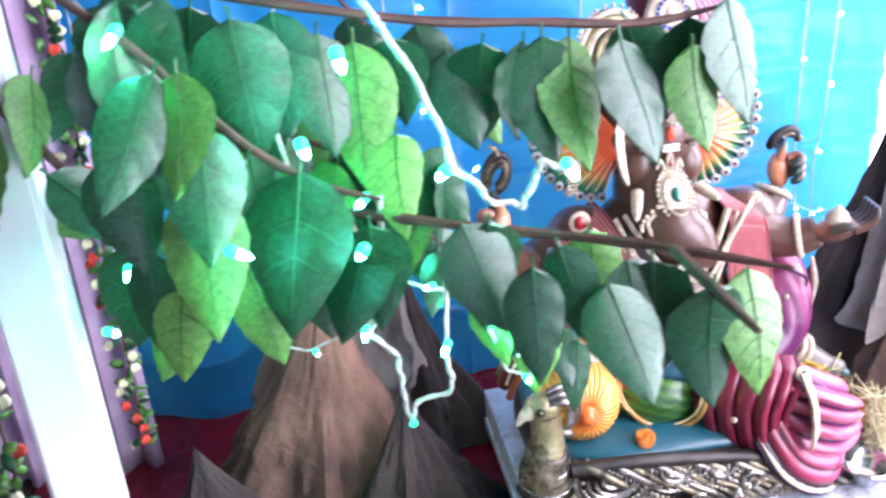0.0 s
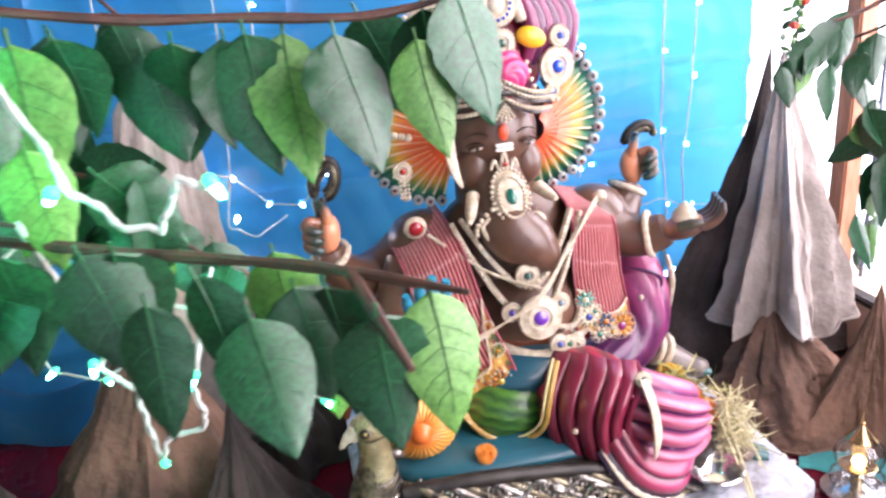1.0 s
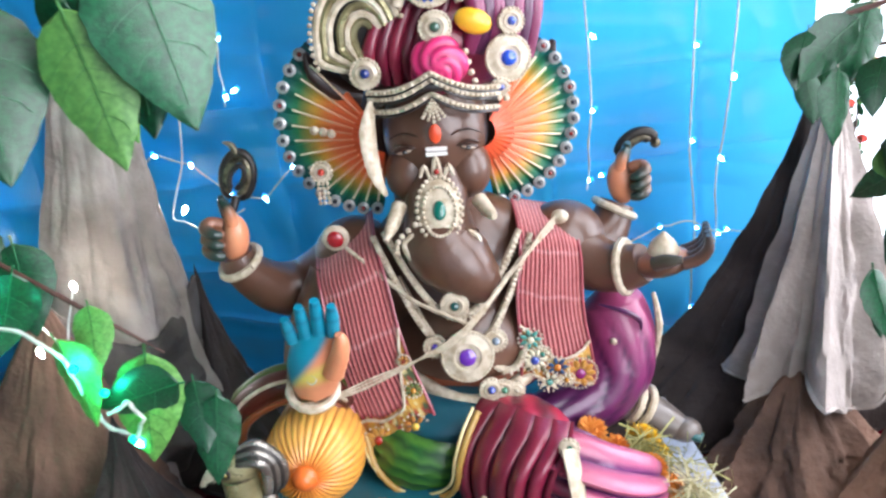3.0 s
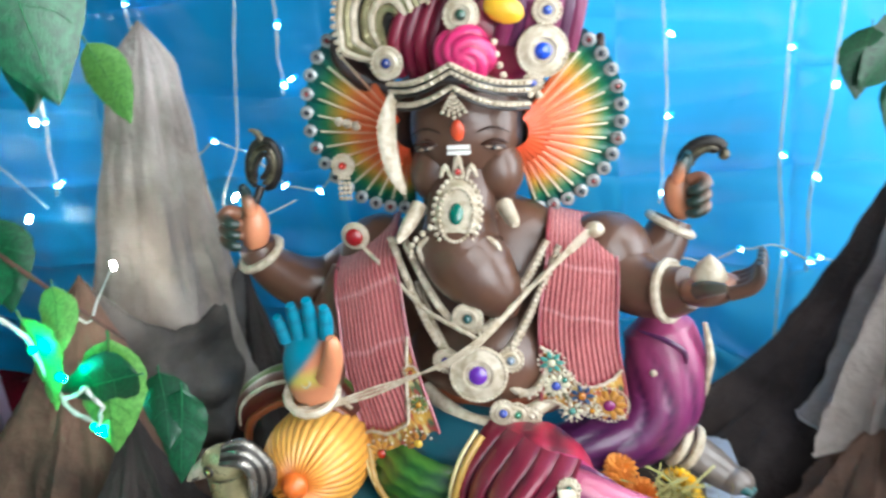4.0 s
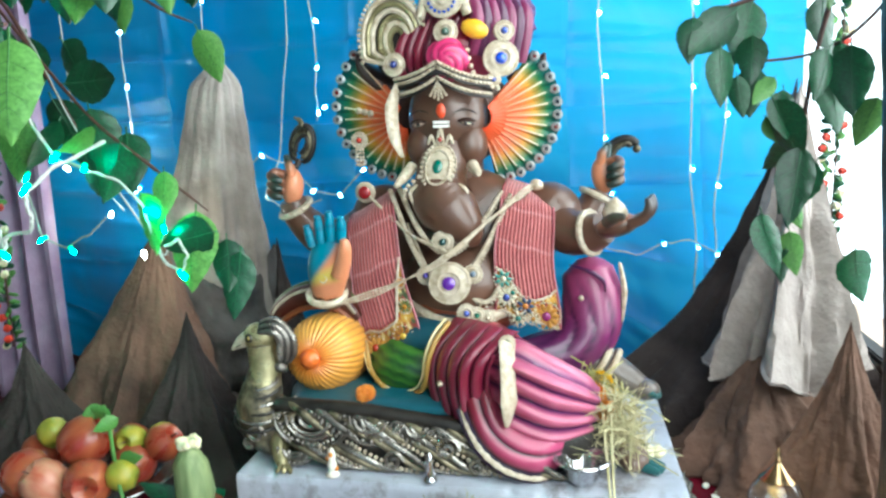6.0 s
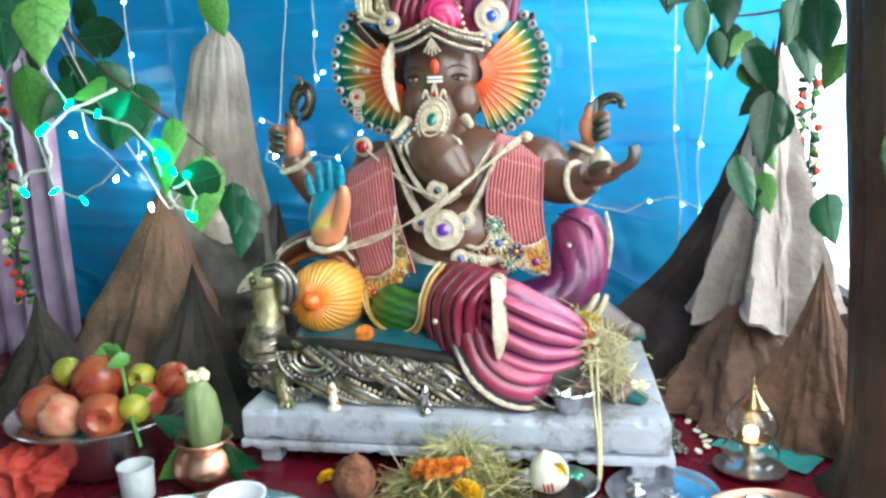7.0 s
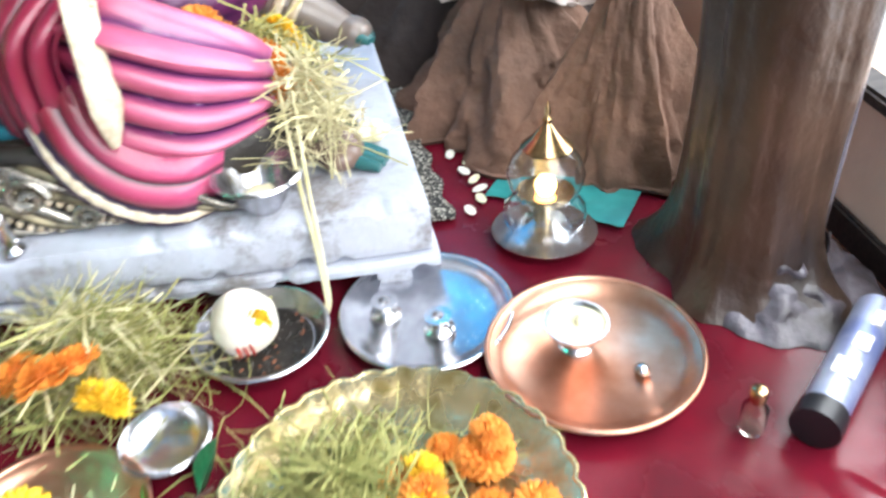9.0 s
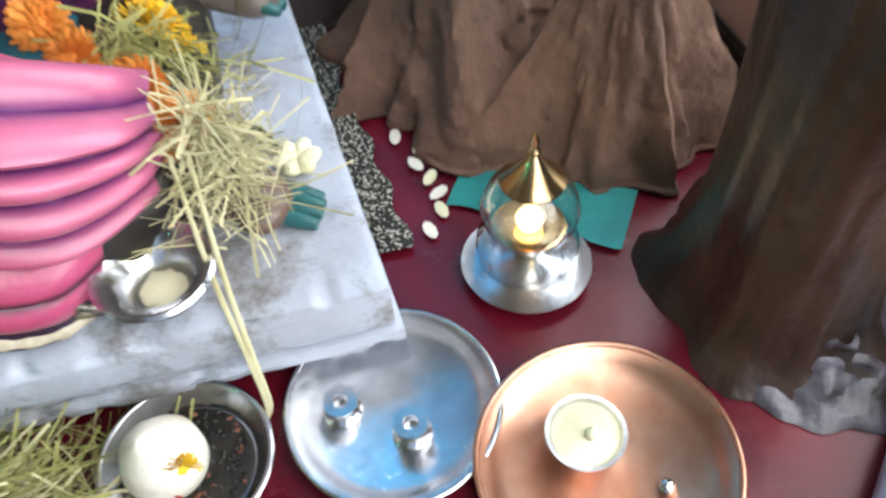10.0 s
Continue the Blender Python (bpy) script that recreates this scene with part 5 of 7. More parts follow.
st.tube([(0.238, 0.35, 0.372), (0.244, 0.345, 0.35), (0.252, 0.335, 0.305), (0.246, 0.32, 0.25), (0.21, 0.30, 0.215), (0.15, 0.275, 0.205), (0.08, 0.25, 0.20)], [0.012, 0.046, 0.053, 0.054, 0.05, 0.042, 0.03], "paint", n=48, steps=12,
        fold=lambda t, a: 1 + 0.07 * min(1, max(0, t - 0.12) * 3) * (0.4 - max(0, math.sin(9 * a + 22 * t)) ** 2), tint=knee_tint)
# dark raised line that stands in for the shade of one crease
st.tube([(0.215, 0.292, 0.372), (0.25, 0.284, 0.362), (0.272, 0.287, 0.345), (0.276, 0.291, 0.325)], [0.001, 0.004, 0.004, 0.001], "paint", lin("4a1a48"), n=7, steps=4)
st.tube([(0.300, 0.32, 0.37), (0.308, 0.315, 0.32), (0.304, 0.315, 0.265)], [0.003, 0.006, 0.002], "pearl", n=6)
# rear foot with anklets
st.tube([(0.24, 0.30, 0.21), (0.285, 0.305, 0.185), (0.315, 0.30, 0.165), (0.345, 0.285, 0.15)], [0.03, 0.028, 0.026, 0.018], "paint", lin("6e635c"), n=14, flat=0.8)
st.ball((0.345, 0.287, 0.152), (0.024, 0.022, 0.018), "paint", lin("6e635c"))
bangle((0.268, 0.303, 0.196), 0.03, (0.8, 0, -0.5), 0.006)
bangle((0.284, 0.304, 0.188), 0.03, (0.8, 0, -0.5), 0.006)
fingers([(0.345, 0.275, 0.152), (0.35, 0.285, 0.15), (0.35, 0.296, 0.15)], [(0.8, -0.5, -0.2)] * 3, 0.022, lin("2a5f60"), r=0.007)
# front foot on the stand
st.tube([(0.245, 0.115, 0.14), (0.285, 0.11, 0.132), (0.315, 0.098, 0.118), (0.336, 0.09, 0.108)], [0.03, 0.028, 0.024, 0.014], "paint", lin("6a5348"), n=14, flat=0.8)
st.ball((0.322, 0.09, 0.112), (0.022, 0.027, 0.015), "paint", lin("6a5348"), rot=(0, 0, -25))
fingers([(0.328, 0.082, 0.108), (0.333, 0.09, 0.108), (0.336, 0.098, 0.108), (0.336, 0.106, 0.108)], [(0.85, -0.45, -0.1)] * 4, 0.034, lin("2a5f60"), r=0.0075)
# small white studs on the cloth
for x, y, z in [(0.09, 0.048, 0.255), (0.11, 0.05, 0.19), (0.19, 0.05, 0.215), (0.205, 0.045, 0.165), (0.03, 0.06, 0.235), (0.235, 0.283, 0.315), (0.262, 0.284, 0.27), (0.16, 0.035, 0.165)]:
    st.ball((x, y, z), 0.005, "pearl", nu=8, nv=6)
thing("deity_statue", "painted elephant-headed plaster statue seated on a carved silver couch", "statue", shape=st)

# ---- paper tree trunk at the window side ----
tree = thing("paper_tree", "dark brown paper tree trunk with green cloth leaves", "tree")
s = Shape()
rng = random.Random(4)
rows = []
for i in range(151):
    z = 1.25 * (i / 150) ** 1.4
    r = 0.060 + 0.026 * math.exp(-z / 0.028) + 0.016 * min(z, 0.5)
    row = []
    for j in range(96):
        a = 2 * math.pi * j / 96
        k = 1 + 0.035 * abs(noise.noise((math.cos(a) * 16, math.sin(a) * 16, z * 9))) + 0.10 * noise.noise((math.cos(a) * 2.2, math.sin(a) * 2.2, z * 1.5)) + 0.05 * noise.noise((math.cos(a) * 7, math.sin(a) * 7, z * 4)) + 0.12 * math.exp(-z / 0.06) * math.sin(5 * a + 1)
        lobe = 0.030 * math.exp(-z / 0.035) * max(0, math.cos(a + 0.9)) ** 2
        row.append(((r * k + lobe) * math.cos(a) + 0.012 * math.sin(z * 4) - 0.03 * min(z, 0.6), (r * k + lobe) * math.sin(a) * (1.5 if math.sin(a) > 0 else 1.0), z))
    rows.append(row)
s.grid(rows, "bark", closed=True)
part("trunk", s, tree, at=(0.694, -0.03, 0.001))
s = Shape()
rows = []
for i in range(19):
    z = 0.066 * (1 - i / 18)
    row = []
    for j in range(61):
        a = radians(-128 + 150 * j / 60)
        fade = math.sin(math.pi * j / 60) ** 0.4
        r = (0.062 + 0.026 * math.exp(-z / 0.028) + 0.001 * z) * 1.01 + 0.032 * math.exp(-z / 0.035) * max(0, math.cos(a + 0.9)) ** 2 + 0.011 * fade * noise.noise((a * 5, z * 70, 1)) + 0.012 * fade * math.exp(-z / 0.03) - 0.012 * (1 - fade)
        row.append((r * math.cos(a), r * math.sin(a), max(0.0, z * (0.75 + 0.5 * noise.noise((a * 3, 2, 0))))))
    rows.append(row)
s.grid(rows, "bark_grey")
# grey strips that imitate window light along the trunk's right edge
for k in range(3):
    a = radians(-20 + 19 * k)
    pts = [((0.062 + 0.003 * math.sin(i + k)) * math.cos(a + 0.03 * math.sin(i)), 0.062 * math.sin(a), 0.05 + 0.16 * i) for i in range(6)]
    s.tube(pts, [0.007, 0.006, 0.008, 0.005, 0.006, 0.004], "bark_grey", n=6, steps=3)
part("torn_paper", s, tree, "grey crumpled paper at the base and grey strips of window light", at=(0.694, -0.03, 0.001))


# ---- leaves ----
def leaf_mesh(name, mat, seed, broad=0.5):
    """An ovate pointed leaf, 1 long, hanging from its stalk at the origin along -z."""
    r = random.Random(seed)
    s = Shape()
    rows = []
    for i in range(15):
        t = i / 14
        w = broad * (math.sin(math.pi * t ** 0.72) ** 0.85) * (1 - 0.15 * t) * 0.5 if 0 < t < 1 else 0.004
        w *= 1 + 0.03 * math.sin(t * 40 + seed)
        row = []
        for j in range(-4, 5):
            u = j / 4
            row.append((u * w, 0.10 * (u * u) * w * 2 + 0.10 * math.sin(t * 2.6 + seed) - 0.10 * math.sin(seed) + 0.012 * math.cos(t * 26 - abs(u) * 6) * abs(u), -0.06 - t * 0.94))
        rows.append(row)
    s.grid(rows, mat)
    s.grid([[(p[0], p[1] + 0.012, p[2]) for p in q] for q in rows], mat)
    mid = [Vector(q[4]) + Vector((0, -0.004, 0)) for q in rows]
    s.tube([Vector((0, 0, 0.03))] + mid[::3], [0.014, 0.010, 0.007, 0.005, 0.004, 0.003], "vein_soft" if mat == "leaf_dark" else "vein", n=5, steps=2)
    for i in ((3, 5, 7, 9) if mat == "leaf_light" else (4, 7)):
        for sg in (-1, 1):
            q = rows[i + 2][4 + sg * 3]
            s.tube([mid[i], Vector(rows[i + 1][4 + sg * 2]) + Vector((0, -0.006, 0)), Vector(q) + Vector((0, -0.006, 0))], [0.0035, 0.003, 0.002], "vein_soft" if mat == "leaf_dark" else "vein", n=4, steps=2)
    return s.mesh(name)


LEAVES = [leaf_mesh("leaf", "leaf_dark", 0.3, 0.62), leaf_mesh("leaf", "leaf_light", 1.1, 0.56), leaf_mesh("leaf", "leaf_dark", 1.9, 0.5), leaf_mesh("leaf", "leaf_light", 2.7, 0.6), leaf_mesh("leaf", "leaf_dark", 2.2, 0.68)]


def leaf(parent, p, size, heading, swing, kind, nod=0):
    m = Matrix.Translation(p) @ Euler((radians(nod), radians(swing), radians(heading))).to_matrix().to_4x4() @ Matrix.Scale(size, 4)
    return part("leaf", LEAVES[kind], parent, at=m)


def branch(label, stem, radius, leaves, seed, size=(0.085, 0.115), group="leafy branches", spread_by=0.012, fan_out=28, parent=None, both=True, side=0.0):
    """A twig along the stem's points with leaves hanging all along it."""
    r = random.Random(seed)
    ob = parent or thing("leafy_branch", label, "branch", group)
    s = Shape()
    s.tube(stem, [radius] * (len(stem) - 1) + [radius * 0.5], "twig", n=7, steps=5, fold=lambda t, a: 1 + 0.12 * math.sin(31 * t))
    part("twig", s, ob)
    pts = [Vector(p) for p in stem]
    lengths = [(b - a).length for a, b in zip(pts, pts[1:])]
    for i in range(leaves):
        d = (i + r.uniform(0.1, 0.9)) / leaves * sum(lengths)
        k = 0
        while k < len(lengths) - 1 and d > lengths[k]:
            d -= lengths[k]
            k += 1
        p = pts[k].lerp(pts[k + 1], min(d / lengths[k], 1)) + Vector((r.gauss(0, spread_by), r.gauss(0, spread_by), r.uniform(-0.012, 0.004)))
        leaf(ob, p, r.uniform(*size), r.gauss(0, 40) + side, r.gauss(0, fan_out), r.choice([0, 0, 1, 2, 3, 4, 4]), r.gauss(4, 14))
    return ob


def placed(ob, rows, heading=0, seed=0):
    """Leaves at given stalks: place, length, swing, kind."""
    r = random.Random(seed)
    for x, y, z, size, swing, kind in rows:
        leaf(ob, (x, y + r.uniform(-0.02, 0.02), z), size, heading + r.gauss(0, 16), -swing + r.gauss(0, 4), kind, r.gauss(0, 8))
    return ob


b = branch("upper leafy branch of green cloth leaves hung before the altar", [(-0.86, -0.30, 1.02), (-0.62, -0.27, 0.955), (-0.45, -0.24, 0.915), (-0.34, -0.225, 0.902), (-0.24, -0.22, 0.892), (-0.16, -0.215, 0.90)], 0.0042, 5, 11, (0.09, 0.12))
placed(b, [(-0.338, -0.22, 0.898, 0.128, 0, 0), (-0.307, -0.21, 0.893, 0.132, -8, 1), (-0.268, -0.22, 0.89, 0.123, 0, 4), (-0.205, -0.23, 0.879, 0.108, 4, 1), (-0.165, -0.22, 0.915, 0.125, 5, 4), (-0.19, -0.21, 0.898, 0.117, 10, 0), (-0.504, -0.24, 0.911, 0.132, 0, 1), (-0.484, -0.22, 0.909, 0.1, 0, 2), (-0.392, -0.23, 0.896, 0.113, -6, 0), (-0.421, -0.21, 0.889, 0.1, 10, 4), (-0.444, -0.2, 0.91, 0.1, 12, 0), (-0.532, -0.25, 0.918, 0.109, 0, 4), (-0.567, -0.26, 0.94, 0.11, 0, 0)], 0, 1)
b = branch("lower leafy branch with a bare brown tip", [(-0.60, -0.33, 0.80), (-0.51, -0.34, 0.782), (-0.42, -0.36, 0.766), (-0.335, -0.39, 0.757), (-0.283, -0.425, 0.755), (-0.222, -0.468, 0.750)], 0.0042, 2, 12, (0.085, 0.11), fan_out=16)
s = Shape()
s.tube([(-0.290, -0.42, 0.755), (-0.280, -0.465, 0.742), (-0.268, -0.51, 0.728)], [0.005, 0.005, 0.0025], "twig", n=7)
part("side_twig", s, b)
placed(b, [(-0.430, -0.445, 0.800, 0.104, 0, 0), (-0.450, -0.435, 0.801, 0.0884, 12, 4), (-0.385, -0.445, 0.782, 0.0832, 14, 2), (-0.356, -0.455, 0.759, 0.09152, 0, 4), (-0.308, -0.440, 0.754, 0.104, 4, 0), (-0.281, -0.450, 0.751, 0.1092, 0, 0), (-0.242, -0.435, 0.747, 0.104, -4, 3), (-0.410, -0.450, 0.781, 0.0884, 0, 2), (-0.328, -0.425, 0.757, 0.0936, 8, 4)], 0, 2)
b = branch("leafy twig of green cloth leaves hung in a cluster", [(-0.74, -0.36, 1.0), (-0.66, -0.36, 0.93), (-0.60, -0.36, 0.86), (-0.55, -0.36, 0.82), (-0.50, -0.36, 0.80)], 0.0035, 7, 15, (0.09, 0.12), spread_by=0.03, fan_out=26)
placed(b, [(-0.556, -0.36, 0.839, 0.128, -6, 4), (-0.511, -0.36, 0.791, 0.095, 8, 0), (-0.63, -0.36, 0.834, 0.118, 12, 1), (-0.604, -0.38, 0.766, 0.08, 10, 3), (-0.689, -0.36, 0.858, 0.1, 0, 0), (-0.626, -0.37, 0.919, 0.09, 0, 1), (-0.673, -0.36, 0.946, 0.11, 4, 0), (-0.681, -0.36, 0.779, 0.08, 0, 2), (-0.591, -0.35, 0.946, 0.11, 0, 4), (-0.652, -0.37, 0.761, 0.08, -6, 3), (-0.597, -0.34, 0.835, 0.1, -12, 0), (-0.55, -0.37, 0.785, 0.1, 0, 0), (-0.483, -0.36, 0.852, 0.095, 0, 1)], 0, 3)
branch("thick bunch of dark green leaves beside the white post", [(-0.88, -0.25, 1.0), (-0.80, -0.24, 0.88), (-0.73, -0.22, 0.76), (-0.70, -0.20, 0.70)], 0.004, 14, 14, (0.09, 0.13), spread_by=0.04, fan_out=30)
branch("dense bunch of dark leaves hung behind the lamps", [(-0.74, -0.19, 0.95), (-0.62, -0.20, 0.85), (-0.53, -0.20, 0.80), (-0.45, -0.20, 0.775)], 0.003, 26, 31, (0.09, 0.125), spread_by=0.04, fan_out=24)
b = branch("drooping leafy branch with light green leaves", [(-0.66, 0.04, 0.86), (-0.54, 0.01, 0.73), (-0.45, -0.02, 0.65), (-0.38, -0.03, 0.60), (-0.33, -0.03, 0.56), (-0.28, -0.03, 0.52)], 0.0024, 2, 13, (0.07, 0.10), fan_out=40)
placed(b, [(-0.399, -0.03, 0.627, 0.1, -20, 0), (-0.341, -0.03, 0.584, 0.075, 5, 1), (-0.299, -0.04, 0.527, 0.125, 0, 3), (-0.262, -0.03, 0.493, 0.09, -75, 4), (-0.241, -0.03, 0.463, 0.105, -15, 2), (-0.263, -0.02, 0.482, 0.085, 0, 0), (-0.464, -0.03, 0.678, 0.11, 15, 0), (-0.379, -0.03, 0.555, 0.1, 20, 1), (-0.42, -0.01, 0.64, 0.1, 0, 4)], 0, 4)
b = branch("small leafy twig before the blue cloth", [(-0.80, 0.14, 0.95), (-0.68, 0.11, 0.84), (-0.62, 0.10, 0.74), (-0.56, 0.09, 0.64)], 0.003, 5, 17, (0.09, 0.12), spread_by=0.03)
placed(b, [(-0.613, 0.1, 0.696, 0.13, 5, 0), (-0.651, 0.1, 0.799, 0.14, 0, 4), (-0.574, 0.1, 0.601, 0.09, 25, 4), (-0.681, 0.1, 0.683, 0.13, 0, 1)], 0, 5)
b = branch("short leafy twig hung before the blue cloth", [(-0.56, 0.12, 0.98), (-0.47, 0.11, 0.87), (-0.40, 0.10, 0.82), (-0.345, 0.1, 0.795)], 0.0025, 1, 16, (0.08, 0.10), spread_by=0.01)
placed(b, [(-0.346, 0.1, 0.79, 0.095, 18, 1), (-0.473, 0.1, 0.858, 0.075, 0, 1)], 0, 6)
# branches of the paper tree
branch("", [(0.69, 0.02, 1.0), (0.60, 0.09, 0.88), (0.52, 0.12, 0.80), (0.43, 0.13, 0.77)], 0.004, 5, 21, (0.075, 0.10), parent=tree, spread_by=0.02)
branch("", [(0.60, 0.09, 0.88), (0.565, 0.12, 0.72), (0.55, 0.13, 0.60), (0.54, 0.13, 0.50)], 0.0035, 6, 22, (0.075, 0.10), parent=tree, spread_by=0.02)
placed(tree, [(0.437, 0.12, 0.724, 0.086, 5, 2), (0.401, 0.12, 0.766, 0.069, 0, 0), (0.477, 0.12, 0.737, 0.073, 0, 0), (0.499, 0.12, 0.623, 0.056, 40, 1), (0.522, 0.12, 0.663, 0.077, -5, 0), (0.494, 0.12, 0.494, 0.095, 10, 2), (0.548, 0.12, 0.588, 0.120, -10, 2), (0.572, 0.12, 0.563, 0.095, -35, 0), (0.536, 0.12, 0.463, 0.069, 10, 1), (0.532, 0.12, 0.437, 0.056, 0, 0), (0.605, 0.12, 0.721, 0.103, 10, 0), (0.646, 0.12, 0.648, 0.077, -30, 1)], 0, 7)
branch("", [(0.67, -0.08, 0.90), (0.645, -0.16, 0.72), (0.632, -0.19, 0.58)], 0.004, 1, 23, (0.09, 0.115), parent=tree, spread_by=0.01)
placed(tree, [(0.62, -0.2, 0.544, 0.090, 8, 2), (0.637, -0.2, 0.555, 0.095, -8, 1), (0.652, -0.2, 0.577, 0.077, 0, 0)], 0, 8)
branch("", [(0.70, 0.02, 0.88), (0.66, 0.22, 0.76), (0.60, 0.30, 0.71), (0.50, 0.31, 0.70)], 0.003, 2, 24, (0.08, 0.1), parent=tree, spread_by=0.02)
placed(tree, [(0.506, 0.3, 0.698, 0.086, 0, 0), (0.482, 0.3, 0.684, 0.073, 10, 2), (0.543, 0.3, 0.678, 0.060, -40, 1), (0.619, 0.3, 0.70, 0.120, 0, 2), (0.66, 0.27, 0.41, 0.103, 20, 0)], 0, 9)

# ---- strings of small lamps ----
bulb = Shape()
bulb.lathe([(0.0018, 0.006), (0.003, 0.003), (0.0031, -0.003), (0.002, -0.007), (0.0005, -0.009)], "glow_green", n=10)
BULB_G = bulb.mesh("bulb")
# emissive shell for the green halo, no real part of the lamp
bulb = Shape()
bulb.lathe([(0.0015, 0.010), (0.004, 0.008), (0.0043, 0.003), (0.003, 0.001)], "glow_soft", n=12)
HALO_G = bulb.mesh("cap")
bulb = Shape()
bulb.lathe([(0.0018, 0.006), (0.003, 0.003), (0.003, -0.003), (0.0018, -0.007), (0.0005, -0.008)], "glow_blue", n=10)
BULB_B = bulb.mesh("bulb")
# the same added halo shell in blue
bulb = Shape()
bulb.lathe([(0.0012, 0.008), (0.0034, 0.006), (0.0036, 0.003), (0.0026, 0.001)], "glow_soft_blue", n=12)
HALO_B = bulb.mesh("cap")


def light_string(label, pts, radius, bulbs, mesh, group):
    ob = thing("string_light", label, "string light", group)
    s = Shape()
    q = random.Random(len(pts) + len(bulbs))
    kinked = [pts[0]]
    for a, b in zip(pts, pts[1:]):
        for f in (0.33, 0.67, 1.0):
            kinked.append(tuple(a[i] * (1 - f) + b[i] * f + (q.uniform(-0.0022, 0.0022) if f < 1 else 0) for i in range(3)))
    pts = kinked
    s.tube(pts, radius, "wire", n=6, steps=3, fold=lambda t, a: 1 + 0.2 * math.sin(160 * t + 2 * a))
    part("cable", s, ob)
    for p in bulbs:
        lit = part("bulb", mesh, ob, at=(*p, random.uniform(-60, 60), random.uniform(-60, 60), 0))
        if mesh in (BULB_G, BULB_B):
            part("cap", HALO_G if mesh == BULB_G else HALO_B, lit, "added glowing shell that imitates the lamp's coloured halo")
    return ob


G = "green lamp strings in the leaves"
WARM = [(-0.40, 0.66, 1.3), (-0.41, 0.64, 0.8), (-0.43, 0.60, 0.55), (-0.445, 0.54, 0.463), (-0.40, 0.56, 0.43), (-0.34, 0.60, 0.45)]
WARM_BULBS = [(-0.43, 0.56, 0.47)]
light_string("thick white cable with small green lamps among leaves", [(-0.54, -0.41, 1.02), (-0.513, -0.41, 0.972), (-0.501, -0.41, 0.95), (-0.482, -0.41, 0.917), (-0.456, -0.41, 0.861), (-0.449, -0.41, 0.832), (-0.428, -0.41, 0.809), (-0.402, -0.41, 0.798), (-0.392, -0.41, 0.817), (-0.386, -0.41, 0.831), (-0.369, -0.41, 0.823)], 0.0024, [(-0.458, -0.418, 0.832), (-0.365, -0.41, 0.822), (-0.52, -0.42, 0.915), (-0.53, -0.42, 0.965)], BULB_G, G)
light_string("white cable zigzag with green lamps below the leaves", [(-0.50, -0.355, 0.80), (-0.50, -0.28, 0.70), (-0.499, -0.2, 0.641), (-0.517, -0.2, 0.605), (-0.491, -0.2, 0.574), (-0.49, -0.2, 0.533), (-0.484, -0.2, 0.497), (-0.475, -0.2, 0.515), (-0.441, -0.2, 0.521), (-0.435, -0.2, 0.541), (-0.441, -0.2, 0.57), (-0.43, -0.15, 0.60), (-0.42, -0.05, 0.625)], 0.0026, [(-0.522, -0.205, 0.607), (-0.482, -0.202, 0.49), (-0.44, -0.2, 0.575)], BULB_G, G)
light_string("white cable looped in the drooping branch with green lamps", [(-0.60, -0.02, 0.80), (-0.545, -0.04, 0.66), (-0.50, -0.05, 0.60), (-0.44, -0.07, 0.585), (-0.40, -0.06, 0.57), (-0.37, -0.05, 0.53), (-0.36, -0.05, 0.48), (-0.345, -0.045, 0.445), (-0.32, -0.05, 0.435), (-0.305, -0.055, 0.46), (-0.315, -0.06, 0.485), (-0.335, -0.065, 0.475)], 0.0022, [(-0.32, -0.05, 0.43), (-0.36, -0.06, 0.525), (-0.44, -0.075, 0.59), (-0.50, -0.055, 0.605), (-0.33, -0.068, 0.50)], BULB_G, G)
r = random.Random(8)
pts = [(-0.70 + 0.05 * i + r.uniform(-0.02, 0.02), -0.30 + r.uniform(-0.05, 0.03), 0.97 - 0.075 * i * (1 if i % 2 else 0.6) + r.uniform(-0.02, 0.02)) for i in range(5)]
light_string("white cable with green lamps wound through the leaf bunch", pts, 0.0016, pts[1:] + [(-0.66, -0.40, 0.94), (-0.60, -0.44, 0.80), (-0.55, -0.42, 0.86), (-0.52, -0.44, 0.79), (-0.71, -0.3, 0.74), (-0.74, -0.28, 0.68)], BULB_G, G)
light_string("white cable with green lamps hung beside the curtain", [(-0.76, 0.14, 1.0), (-0.73, 0.13, 0.75), (-0.70, 0.12, 0.58), (-0.66, 0.10, 0.46), (-0.60, 0.08, 0.445), (-0.54, 0.06, 0.47), (-0.50, 0.05, 0.50)], 0.0016, [(-0.73, 0.125, 0.75), (-0.69, 0.12, 0.56), (-0.66, 0.1, 0.455), (-0.59, 0.08, 0.44), (-0.745, 0.13, 0.86)], BULB_G, G)
B = "blue lamp strings on the backdrop"
for x, top, bottom, lean in [(-0.03, 1.3, 0.74, 0.0), (0.255, 1.3, 0.42, 0.012), (0.425, 1.3, 0.15, 0.03), (0.54, 1.3, 0.30, -0.05), (-0.36, 1.3, 0.62, 0.01), (-0.62, 1.3, 0.55, 0.02), (-0.80, 1.3, 0.45, -0.02)]:
    k = 7
    pts = [(x + lean * i / k + 0.006 * math.sin(i * 2.3 + x * 30), 0.69 if i == 0 else 0.645, top + (bottom - top) * i / k) for i in range(k + 1)]
    light_string("thin white cable with blue-white lamps on the blue cloth", pts, 0.0018, [(p[0] + 0.005, p[1] - 0.003, p[2] + 0.02) for p in pts[2:]] + [(x + lean + 0.02, 0.635, bottom + 0.03)], BULB_B, B)
wb = Shape()
